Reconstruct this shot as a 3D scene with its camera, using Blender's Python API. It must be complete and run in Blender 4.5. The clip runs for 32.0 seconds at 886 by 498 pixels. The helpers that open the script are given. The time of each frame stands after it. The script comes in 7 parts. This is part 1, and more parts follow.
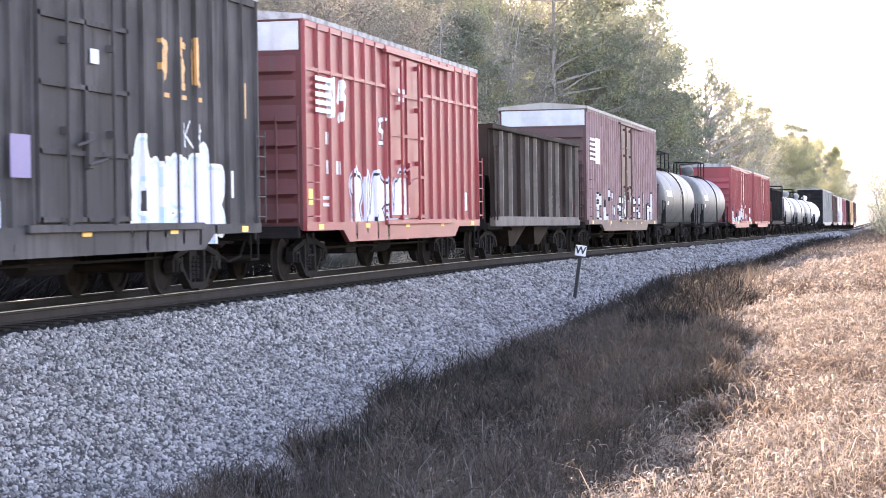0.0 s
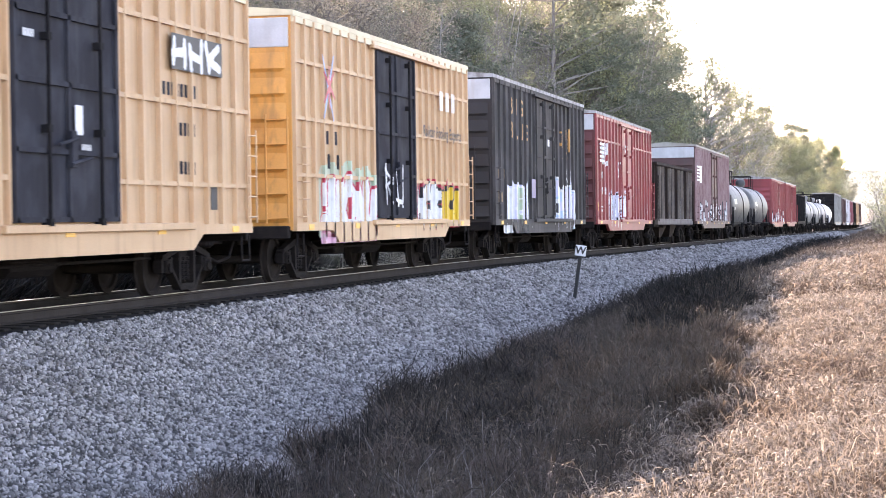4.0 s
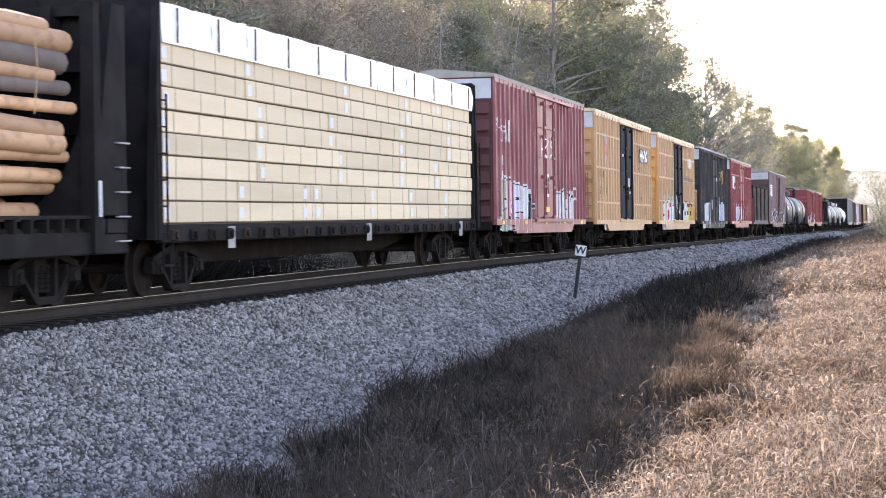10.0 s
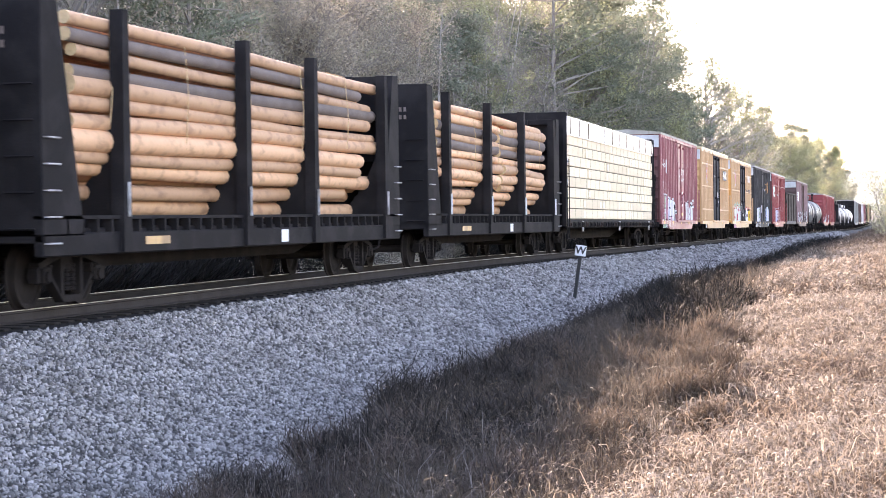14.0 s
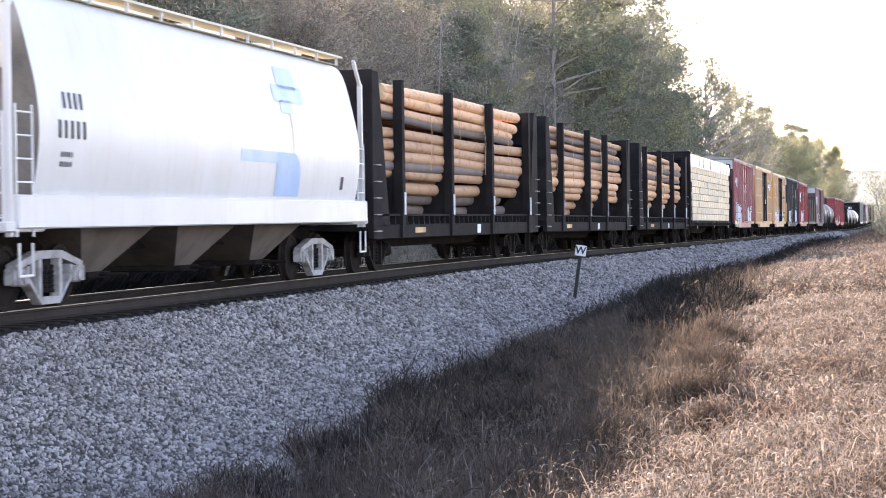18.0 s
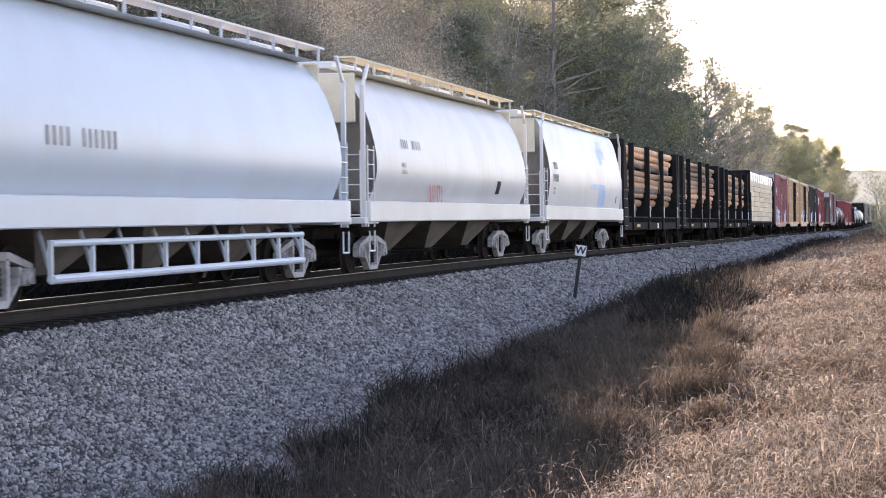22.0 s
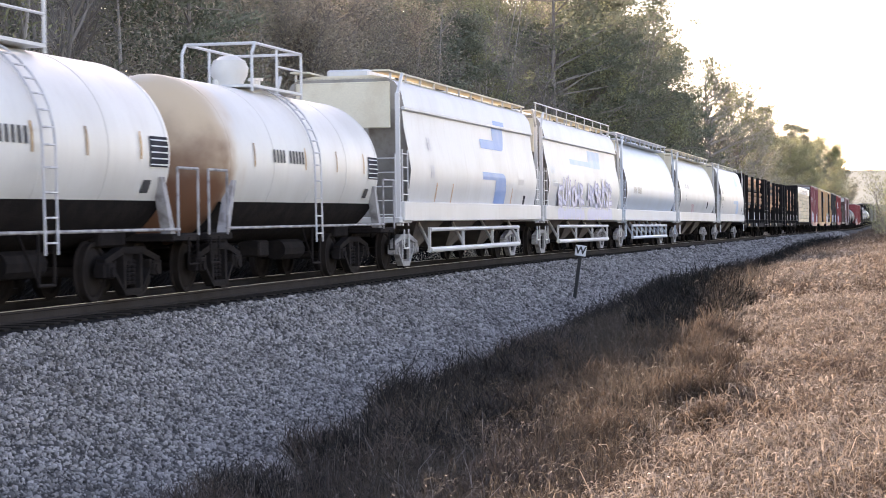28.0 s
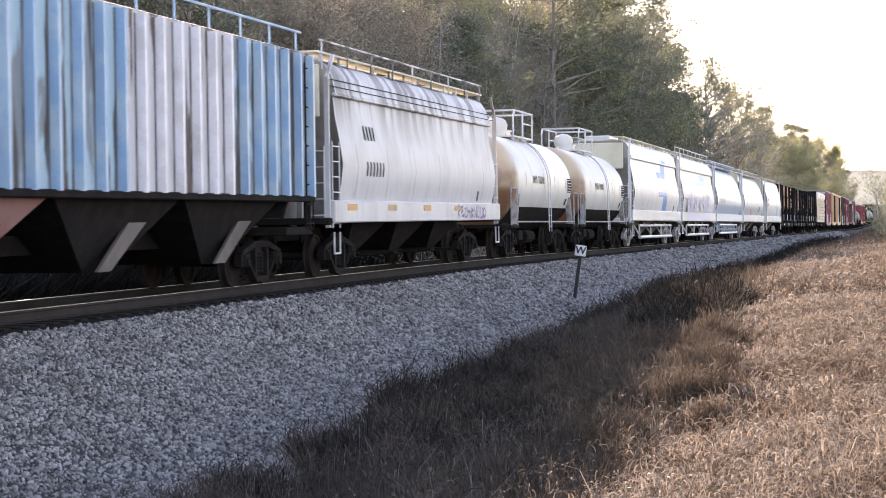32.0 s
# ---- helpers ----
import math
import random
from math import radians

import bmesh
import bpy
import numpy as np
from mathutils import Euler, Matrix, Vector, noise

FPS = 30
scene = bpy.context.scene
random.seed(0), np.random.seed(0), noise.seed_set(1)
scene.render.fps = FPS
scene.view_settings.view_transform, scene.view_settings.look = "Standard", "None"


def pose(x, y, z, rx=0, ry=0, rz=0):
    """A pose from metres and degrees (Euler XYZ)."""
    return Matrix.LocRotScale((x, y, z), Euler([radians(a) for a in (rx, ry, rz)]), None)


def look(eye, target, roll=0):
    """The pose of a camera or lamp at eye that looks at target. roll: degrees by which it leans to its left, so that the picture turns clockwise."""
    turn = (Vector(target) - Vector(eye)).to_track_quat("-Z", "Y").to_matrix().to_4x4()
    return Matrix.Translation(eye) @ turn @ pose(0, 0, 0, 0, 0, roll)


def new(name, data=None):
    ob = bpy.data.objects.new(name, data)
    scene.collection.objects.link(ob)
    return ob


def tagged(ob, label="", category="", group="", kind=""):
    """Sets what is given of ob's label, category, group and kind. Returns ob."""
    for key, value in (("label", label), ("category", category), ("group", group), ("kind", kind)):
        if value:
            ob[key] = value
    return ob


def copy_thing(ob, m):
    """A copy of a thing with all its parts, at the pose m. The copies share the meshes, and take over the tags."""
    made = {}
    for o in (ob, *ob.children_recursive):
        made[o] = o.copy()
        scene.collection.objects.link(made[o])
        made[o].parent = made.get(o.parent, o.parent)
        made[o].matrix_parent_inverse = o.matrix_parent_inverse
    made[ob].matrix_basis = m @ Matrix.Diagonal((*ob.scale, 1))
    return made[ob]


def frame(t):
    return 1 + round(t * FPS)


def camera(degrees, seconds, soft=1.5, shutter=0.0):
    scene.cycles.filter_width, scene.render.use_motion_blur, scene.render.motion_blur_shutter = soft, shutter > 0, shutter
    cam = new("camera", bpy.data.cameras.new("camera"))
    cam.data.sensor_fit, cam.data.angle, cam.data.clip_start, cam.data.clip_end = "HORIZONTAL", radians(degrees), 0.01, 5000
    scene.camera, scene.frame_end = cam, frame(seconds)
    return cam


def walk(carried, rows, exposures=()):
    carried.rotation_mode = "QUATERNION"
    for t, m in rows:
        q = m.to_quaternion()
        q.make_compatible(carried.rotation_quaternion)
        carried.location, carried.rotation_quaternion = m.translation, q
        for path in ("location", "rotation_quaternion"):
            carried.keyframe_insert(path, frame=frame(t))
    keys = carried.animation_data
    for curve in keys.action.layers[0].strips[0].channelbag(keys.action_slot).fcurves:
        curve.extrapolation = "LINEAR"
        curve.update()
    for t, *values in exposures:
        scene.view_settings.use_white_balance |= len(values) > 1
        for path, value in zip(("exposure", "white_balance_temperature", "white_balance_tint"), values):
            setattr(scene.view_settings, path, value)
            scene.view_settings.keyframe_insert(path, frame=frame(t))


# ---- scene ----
cam = camera(24.57, 32.0, 0.75, 0.3)
EYE = (0.0, 0.0, 1.17)
YAW, PITCH, ROLL = 13.13, -0.88, 0.8
AIM = (-100 * math.sin(radians(YAW)), 100 * math.cos(radians(YAW)), 1.17 + 100 * math.tan(radians(PITCH)))
VIEW = look(EYE, AIM, -ROLL)
walk(cam, [(0, VIEW), (32, VIEW)], [(0, 3.15, 8100, 29), (3, 2.82, 8100, 28), (6, 2.86, 8050, 28), (9, 2.55, 8150, 28), (11, 2.5, 8150, 28), (13, 2.92, 8050, 28), (14, 2.98, 8050, 28), (17, 2.8, 8000, 28), (18, 2.6, 8000, 28), (20, 2.22, 8050, 28), (25, 2.06, 8250, 28), (28, 2.1, 8500, 28), (32, 2.16, 8600, 28)])

# ---- light ----
SUN_EL, SUN_SIDE = radians(16.2), radians(-64)
TO_SUN = Vector((-math.cos(SUN_SIDE) * math.cos(SUN_EL), -math.sin(SUN_SIDE) * math.cos(SUN_EL), math.sin(SUN_EL)))
world = bpy.data.worlds.new("sky")
scene.world = world
world.use_nodes = True
wn = world.node_tree.nodes
sky = wn.new("ShaderNodeTexSky")
sky.sky_type = "NISHITA"
sky.sun_disc = False
sky.sun_elevation = SUN_EL
sky.sun_rotation = math.atan2(TO_SUN.x, TO_SUN.y)
sky.dust_density = 0.4
sky.ozone_density = 1.2
sky.air_density = 0.7
wn["Background"].inputs["Strength"].default_value = 0.15
world.node_tree.links.new(sky.outputs[0], wn["Background"].inputs["Color"])
sun_data = bpy.data.lights.new("sun", "SUN")
sun_data.energy, sun_data.angle, sun_data.color = 3.9, radians(0.5), (0.96, 0.9, 0.83)
sun = new("sun", sun_data)
sun.matrix_world = look(TO_SUN * 50, (0, 0, 0))


# ---- materials ----
def shade(name, colour, rough=0.7, metal=0.0, second=None, amount=0.5, scale=2.0, stretch=(1, 1, 1),
          bump=0.2, bump_scale=40.0, fine=0.15, third=None, third_amount=0.0, rand=0.0, island=False, low=0.45, high=0.62, spec=0.4, from3=0.52, to3=0.72, scale3=1.6):
    """A paint, metal or earth: base colour, broad patches of a second colour, streaks of a third, fine grain and relief."""
    m = bpy.data.materials.new(name)
    m.use_nodes = True
    nt = m.node_tree
    n, lk = nt.nodes, nt.links.new
    b = n["Principled BSDF"]
    b.inputs["Roughness"].default_value = rough
    b.inputs["Metallic"].default_value = metal
    b.inputs["Specular IOR Level"].default_value = spec
    tc = n.new("ShaderNodeTexCoord")
    mp = n.new("ShaderNodeMapping")
    mp.inputs["Scale"].default_value = stretch
    lk(tc.outputs["Object"], mp.inputs["Vector"])

    def noisy(s, detail, src):
        t = n.new("ShaderNodeTexNoise")
        t.inputs["Scale"].default_value = s
        t.inputs["Detail"].default_value = detail
        lk(src, t.inputs["Vector"])
        return t.outputs["Fac"]

    def blend(fac, a, c, mode="MIX"):
        x = n.new("ShaderNodeMix")
        x.data_type, x.blend_type = "RGBA", mode
        for sock, val in ((x.inputs["Factor"], fac), (x.inputs["A"], a), (x.inputs["B"], c)):
            if isinstance(val, (int, float)):
                sock.default_value = val
            elif isinstance(val, tuple):
                sock.default_value = (*val, 1)
            else:
                lk(val, sock)
        return x.outputs["Result"]

    def ramp(src, lo, hi, top=1.0):
        r = n.new("ShaderNodeMapRange")
        r.inputs["From Min"].default_value, r.inputs["From Max"].default_value = lo, hi
        r.inputs["To Max"].default_value = top
        lk(src, r.inputs["Value"])
        return r.outputs["Result"]

    col = colour
    if second:
        col = blend(ramp(noisy(scale, 6, mp.outputs["Vector"]), low, high, amount), col, second)
    if third:
        ms = n.new("ShaderNodeMapping")
        ms.inputs["Scale"].default_value = (4, 4, 0.35)
        lk(tc.outputs["Object"], ms.inputs["Vector"])
        col = blend(ramp(noisy(scale3, 5, ms.outputs["Vector"]), from3, to3, third_amount), col, third)
    grain = noisy(bump_scale, 4, tc.outputs["Object"])
    if rand:
        if island:
            src = n.new("ShaderNodeNewGeometry").outputs["Random Per Island"]
        else:
            src = n.new("ShaderNodeObjectInfo").outputs["Random"]
        hs = n.new("ShaderNodeHueSaturation")
        lk(ramp(src, 0, 1, 2 * rand), hs.inputs["Value"])
        hs.inputs["Value"].default_value = 1
        add = n.new("ShaderNodeMath")
        add.inputs[1].default_value = 1 - rand
        lk(ramp(src, 0, 1, 2 * rand), add.inputs[0])
        lk(add.outputs[0], hs.inputs["Value"])
        if isinstance(col, tuple):
            hs.inputs["Color"].default_value = (*col, 1)
        else:
            lk(col, hs.inputs["Color"])
        col = hs.outputs["Color"]
    g = ramp(grain, 0.3, 0.7, fine)
    col = blend(g, col, tuple(c * 0.35 for c in colour))
    lk(col, b.inputs["Base Color"])
    if bump:
        bp = n.new("ShaderNodeBump")
        bp.inputs["Strength"].default_value = bump
        bp.inputs["Distance"].default_value = 0.02
        lk(grain, bp.inputs["Height"])
        lk(bp.outputs["Normal"], b.inputs["Normal"])
    return m


def leafy(name, colour, second, trans=0.35, rand=0.6):
    m = shade(name, colour, 0.7, second=second, amount=0.9, scale=0.6, bump=0, rand=rand, island=True, fine=0.1, spec=0.15)
    b = m.node_tree.nodes["Principled BSDF"]
    nt = m.node_tree
    t = nt.nodes.new("ShaderNodeBsdfTranslucent")
    mix = nt.nodes.new("ShaderNodeMixShader")
    mix.inputs[0].default_value = trans
    src = b.inputs["Base Color"].links[0].from_socket
    nt.links.new(src, t.inputs["Color"])
    nt.links.new(b.outputs[0], mix.inputs[1])
    nt.links.new(t.outputs[0], mix.inputs[2])
    nt.links.new(mix.outputs[0], nt.nodes["Material Output"].inputs["Surface"])
    return m


RUST, GRIME = (0.13, 0.06, 0.035), (0.06, 0.052, 0.045)
M = {
    # bed colour is darkened to stand for shade between the loose stones
    "ballast": shade("ballast", (0.07, 0.066, 0.064), 0.9, second=(0.04, 0.038, 0.036), scale=3, bump=1.0, bump_scale=26, fine=0.75),
    "stone": shade("crushed_stone", (0.29, 0.27, 0.256), 0.85, second=(0.14, 0.126, 0.116), scale=1.2, bump=0.3, bump_scale=60, rand=0.8, island=True),
    "dark_ballast": shade("dirty_ballast", (0.034, 0.031, 0.03), 0.95, second=(0.022, 0.02, 0.02), scale=3, bump=1.0, bump_scale=30, fine=0.5, spec=0.03),
    "soil": shade("soil", (0.08, 0.064, 0.05), 0.95, second=(0.16, 0.125, 0.1), scale=0.5, bump=0.8, bump_scale=12, fine=0.4),
    "tie": shade("creosoted_wood", (0.028, 0.024, 0.021), 0.95, second=(0.045, 0.038, 0.034), scale=3, stretch=(0.4, 5, 5), bump=0.5, spec=0.03),
    "rail_steel": shade("rail_steel", (0.05, 0.042, 0.038), 0.9, 0.0, second=(0.035, 0.029, 0.026), scale=2, bump=0.2, spec=0.05),
    "rail_shine": shade("worn_rail_head", (0.4, 0.38, 0.36), 0.35, 1.0, bump=0.05),
    "straw": leafy("dry_grass", (0.14, 0.105, 0.077), (0.095, 0.066, 0.05), 0.3),
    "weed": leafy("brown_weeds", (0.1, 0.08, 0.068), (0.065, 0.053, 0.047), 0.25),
    "rough": leafy("rough_brown_grass", (0.115, 0.096, 0.076), (0.066, 0.054, 0.043), 0.45),
    "stalk": leafy("grey_dead_stalks", (0.2, 0.18, 0.165), (0.13, 0.115, 0.1), 0.1),
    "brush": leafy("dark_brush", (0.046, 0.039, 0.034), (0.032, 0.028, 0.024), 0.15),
    "tie_pale": shade("dusty_rib_paint", (0.2, 0.165, 0.145), 0.8, second=(0.1, 0.075, 0.065), scale=1.5, bump=0.1),
    # near-black: dark bushes, and the shade under the train put into colour
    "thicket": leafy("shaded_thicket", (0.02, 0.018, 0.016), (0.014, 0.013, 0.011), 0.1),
    "strand": leafy("bleached_grass_leaves", (0.32, 0.262, 0.205), (0.21, 0.157, 0.115), 0.35),
    "end_white": shade("dusty_white_end_paint", (0.6, 0.6, 0.61), 0.7, second=(0.46, 0.455, 0.46), amount=0.7, scale=1.5, bump=0.08, third=(0.42, 0.37, 0.33), third_amount=0.35),
    "dusty_end": shade("dusty_end_paint", (0.42, 0.39, 0.35), 0.8, second=(0.32, 0.29, 0.25), amount=0.8, scale=1.2, bump=0.1, third=(0.24, 0.2, 0.16), third_amount=0.5),
    "chute": shade("brown_dusty_chute_paint", (0.17, 0.14, 0.125), 0.8, second=(0.1, 0.08, 0.07), amount=0.8, scale=1.3, bump=0.15, third=(0.1, 0.075, 0.06), third_amount=0.5),
    "rib_red": shade("dusty_red_rib_paint", (0.36, 0.23, 0.23), 0.7, second=(0.22, 0.09, 0.09), scale=1.5, bump=0.1),
    # skyline trees' twigs, paled in colour for the haze on them
    "sky_twig": shade("pale_grey_twigs", (0.42, 0.4, 0.37), 0.9, second=(0.32, 0.3, 0.27), scale=0.8, bump=0),
    "bark": shade("bark", (0.27, 0.24, 0.215), 0.9, second=(0.13, 0.115, 0.1), scale=1.5, stretch=(3, 3, 0.5), bump=0.6, bump_scale=18),
    "pale_bark": shade("pale_bark", (0.42, 0.385, 0.35), 0.9, second=(0.2, 0.175, 0.155), scale=1.5, stretch=(3, 3, 0.5), bump=0.6, bump_scale=18),
    "twig": shade("grey_twigs", (0.26, 0.235, 0.21), 0.9, second=(0.18, 0.16, 0.145), scale=0.8, bump=0),
    "pine": leafy("pine_needles", (0.19, 0.21, 0.15), (0.25, 0.255, 0.19), rand=0.32),
    "leaf": leafy("yellow_green_leaves", (0.33, 0.335, 0.19), (0.26, 0.26, 0.17), rand=0.35),
    "dead_leaf": leafy("brown_leaves", (0.36, 0.31, 0.24), (0.29, 0.265, 0.2), rand=0.35),
    "black": shade("black_steel", (0.017, 0.0155, 0.0165), 0.8, second=(0.03, 0.027, 0.028), amount=0.8, scale=1.5, bump=0.15, third=(0.022, 0.016, 0.014), third_amount=0.2, spec=0.05),
    "under": shade("grimy_underframe", (0.019, 0.016, 0.016), 0.85, second=(0.03, 0.025, 0.023), amount=0.7, scale=3, bump=0.4, spec=0.04),
    "wheel": shade("wheel_steel", (0.03, 0.024, 0.022), 0.8, 0.0, second=(0.02, 0.016, 0.014), scale=4, bump=0.2, spec=0.06),
    "tread": shade("wheel_tread", (0.5, 0.48, 0.46), 0.3, 1.0, bump=0.05),
    "frame_white": shade("dusty_cast_steel", (0.44, 0.42, 0.42), 0.75, second=(0.15, 0.13, 0.12), amount=0.7, scale=4, bump=0.2),
    "red_ns": shade("oxide_red_paint", (0.32, 0.044, 0.05), 0.5, second=(0.25, 0.042, 0.045), amount=0.8, scale=0.7, bump=0.08, third=(0.2, 0.04, 0.04), third_amount=0.5),
    "red_wine": shade("faded_wine_paint", (0.3, 0.072, 0.088), 0.5, second=(0.38, 0.14, 0.15), amount=0.8, scale=0.8, bump=0.08, third=(0.17, 0.05, 0.055), third_amount=0.6),
    "red_dark": shade("old_brown_red_paint", (0.105, 0.046, 0.042), 0.6, second=(0.075, 0.038, 0.035), amount=0.8, scale=1.0, bump=0.1, third=GRIME, third_amount=0.4),
    "grey_csx": shade("weathered_charcoal_paint", (0.07, 0.065, 0.065), 0.7, second=(0.115, 0.105, 0.105), amount=0.8, scale=0.8, bump=0.1, third=(0.03, 0.026, 0.026), third_amount=0.7, spec=0.08),
    "orange": shade("faded_orange_paint", (0.63, 0.385, 0.215), 0.55, second=(0.55, 0.315, 0.165), amount=0.7, scale=0.8, bump=0.08, third=(0.3, 0.18, 0.09), third_amount=0.35),
    "orange_end": shade("orange_end_paint", (0.8, 0.36, 0.09), 0.55, second=(0.62, 0.27, 0.08), amount=0.6, scale=1.2, bump=0.1, third=GRIME, third_amount=0.4),
    "cream": shade("cream_trim_paint", (0.72, 0.62, 0.42), 0.55, second=(0.55, 0.42, 0.26), amount=0.6, scale=1.5, bump=0.05),
    "white": shade("white_paint", (0.7, 0.7, 0.69), 0.5, second=(0.6, 0.59, 0.57), amount=0.6, scale=1.0, bump=0.05, third=(0.5, 0.47, 0.43), third_amount=0.25),
    "white_hop": shade("white_hopper_paint", (0.7, 0.69, 0.675), 0.45, second=(0.62, 0.6, 0.57), amount=0.7, scale=0.5, bump=0.03, third=(0.5, 0.45, 0.4), third_amount=0.22, fine=0.06),
    "grey_hop": shade("pale_grey_hopper_paint", (0.58, 0.64, 0.7), 0.42, second=(0.55, 0.59, 0.63), amount=0.7, scale=0.5, bump=0.03, third=(0.5, 0.48, 0.45), third_amount=0.1, fine=0.06),
    "old_hop": shade("stained_white_paint", (0.66, 0.65, 0.66), 0.55, second=(0.5, 0.49, 0.5), amount=0.7, scale=0.7, bump=0.05, third=(0.2, 0.18, 0.17), third_amount=0.5),
    "white_tank": shade("white_tank_paint", (0.8, 0.79, 0.77), 0.4, second=(0.7, 0.68, 0.65), amount=0.6, scale=0.6, bump=0.03, third=(0.55, 0.5, 0.43), third_amount=0.16, fine=0.06),
    "black_tank": shade("grey_black_tank_paint", (0.1, 0.097, 0.095), 0.55, second=(0.16, 0.155, 0.15), amount=0.8, scale=0.7, bump=0.05, third=(0.06, 0.055, 0.05), third_amount=0.6),
    "grey_tank": shade("dull_grey_tank_paint", (0.3, 0.29, 0.28), 0.5, second=(0.2, 0.19, 0.18), amount=0.8, scale=0.7, bump=0.05),
    "brown": shade("rusty_brown_steel", (0.036, 0.026, 0.023), 0.8, second=(0.062, 0.046, 0.04), amount=0.7, scale=0.9, bump=0.2, third=(0.022, 0.017, 0.015), third_amount=0.6, spec=0.05),
    "blue": shade("pale_blue_paint", (0.42, 0.6, 0.68), 0.55, second=(0.24, 0.26, 0.27), amount=0.9, scale=0.9, stretch=(1, 1.6, 0.8), low=0.49, high=0.56, bump=0.08, third=(0.07, 0.045, 0.035), third_amount=0.95, from3=0.555, to3=0.58, scale3=0.9),
    "blue_rib": shade("blue_rib_paint", (0.27, 0.46, 0.66), 0.45, second=(0.5, 0.63, 0.7), amount=0.7, scale=1.5, bump=0.05),
    "pale_rib": shade("white_rib_paint", (0.84, 0.82, 0.85), 0.45, second=(0.6, 0.56, 0.55), amount=0.5, scale=2.5, bump=0.05),
    "pale": shade("rust_spotted_white_paint", (0.72, 0.68, 0.69), 0.55, second=(0.56, 0.51, 0.49), amount=0.7, scale=1.1, stretch=(1, 1.3, 0.7), bump=0.08, third=(0.13, 0.075, 0.055), third_amount=0.95, from3=0.565, to3=0.585, scale3=0.8),
    "post_shadow": shade("grimy_seam", (0.13, 0.12, 0.12), 0.8, second=(0.3, 0.3, 0.31), amount=0.9, scale=1.2, bump=0),
    "faded_red": shade("faded_red_chute_paint", (0.3, 0.07, 0.07), 0.8, second=(0.36, 0.2, 0.18), amount=0.9, scale=0.6, bump=0.1),
    "logo_blue": shade("blue_lettering_paint", (0.2, 0.36, 0.66), 0.5, second=(0.3, 0.45, 0.7), scale=1.5, bump=0.0),
    "logo_pale_blue": shade("pale_blue_lettering_paint", (0.34, 0.52, 0.76), 0.5, second=(0.5, 0.62, 0.78), scale=1.5, bump=0.0),
    "logo_faded": shade("faded_blue_paint", (0.42, 0.58, 0.74), 0.5, second=(0.62, 0.68, 0.74), scale=1.5, bump=0.0),
    "ink": shade("black_lettering", (0.04, 0.04, 0.045), 0.6, bump=0),
    "chalk": shade("white_lettering", (0.78, 0.78, 0.78), 0.6, second=(0.6, 0.58, 0.56), scale=4, bump=0),
    "spray_lilac": shade("lilac_white_spray", (0.68, 0.67, 0.82), 0.5, second=(0.6, 0.6, 0.72), scale=3, bump=0),
    "spray_violet": shade("violet_grey_spray", (0.4, 0.37, 0.54), 0.5, second=(0.5, 0.48, 0.62), scale=3, bump=0),
    "spray_tan": shade("faint_tan_spray", (0.62, 0.54, 0.5), 0.5, second=(0.7, 0.66, 0.63), scale=4, amount=0.9, bump=0),
    "spray_pink": shade("pink_spray", (0.78, 0.4, 0.52), 0.5, second=(0.72, 0.55, 0.62), scale=2, bump=0),
    "spray_red": shade("red_spray", (0.55, 0.04, 0.08), 0.5, bump=0),
    "spray_green": shade("green_spray", (0.42, 0.55, 0.42), 0.5, second=(0.5, 0.42, 0.3), scale=3, bump=0),
    "spray_yellow": shade("yellow_spray", (0.75, 0.5, 0.05), 0.5, bump=0),
    "reflector": shade("amber_reflector", (0.85, 0.42, 0.03), 0.35, bump=0),
    "amber": shade("orange_lettering", (0.68, 0.33, 0.1), 0.5, bump=0),
    "purple": shade("purple_patch", (0.16, 0.13, 0.3), 0.5, bump=0),
    "wood": shade("sawn_lumber_wrap", (0.84, 0.67, 0.46), 0.7, second=(0.78, 0.61, 0.41), amount=0.7, scale=0.8, stretch=(1, 0.3, 6), bump=0.1, rand=0.12),
    "slat": shade("dark_gap_timber", (0.12, 0.09, 0.06), 0.9, bump=0.1),
    "wrap": shade("white_plastic_wrap", (0.8, 0.81, 0.84), 0.35, second=(0.68, 0.7, 0.74), scale=2, bump=0.6, bump_scale=6, rand=0.06),
    "paper": shade("paper_tag", (0.82, 0.82, 0.84), 0.7, bump=0),
    "log": shade("debarked_pole", (0.7, 0.4, 0.23), 0.75, second=(0.3, 0.14, 0.08), amount=0.5, scale=3.4, low=0.52, high=0.66, stretch=(1.5, 0.8, 1.5), bump=0.25, bump_scale=14, rand=0.3),
    "log_grey": shade("weathered_grey_pole", (0.19, 0.145, 0.125), 0.85, second=(0.12, 0.09, 0.08), scale=2, bump=0.3, rand=0.2),
    "log_end": shade("cut_pole_end", (0.72, 0.5, 0.28), 0.8, second=(0.55, 0.36, 0.2), scale=9, bump=0.1),
    "dust": leafy("pale_tan_dust", (0.88, 0.86, 0.78), (0.82, 0.79, 0.7), 0.6, rand=0.1),
    "sign": shade("sign_white", (0.75, 0.76, 0.78), 0.5, bump=0),
    "post": shade("dark_post_steel", (0.03, 0.03, 0.03), 0.6, bump=0.1),
    "stain": shade("amber_syrup_stain", (0.58, 0.33, 0.13), 0.5, second=(0.3, 0.16, 0.07), amount=0.9, scale=1.4, bump=0, third=(0.12, 0.07, 0.04), third_amount=0.7),
    "end_brown": shade("grimy_orange_end_paint", (0.56, 0.3, 0.13), 0.6, second=(0.42, 0.23, 0.11), amount=0.7, scale=1.2, bump=0.1, third=GRIME, third_amount=0.3),
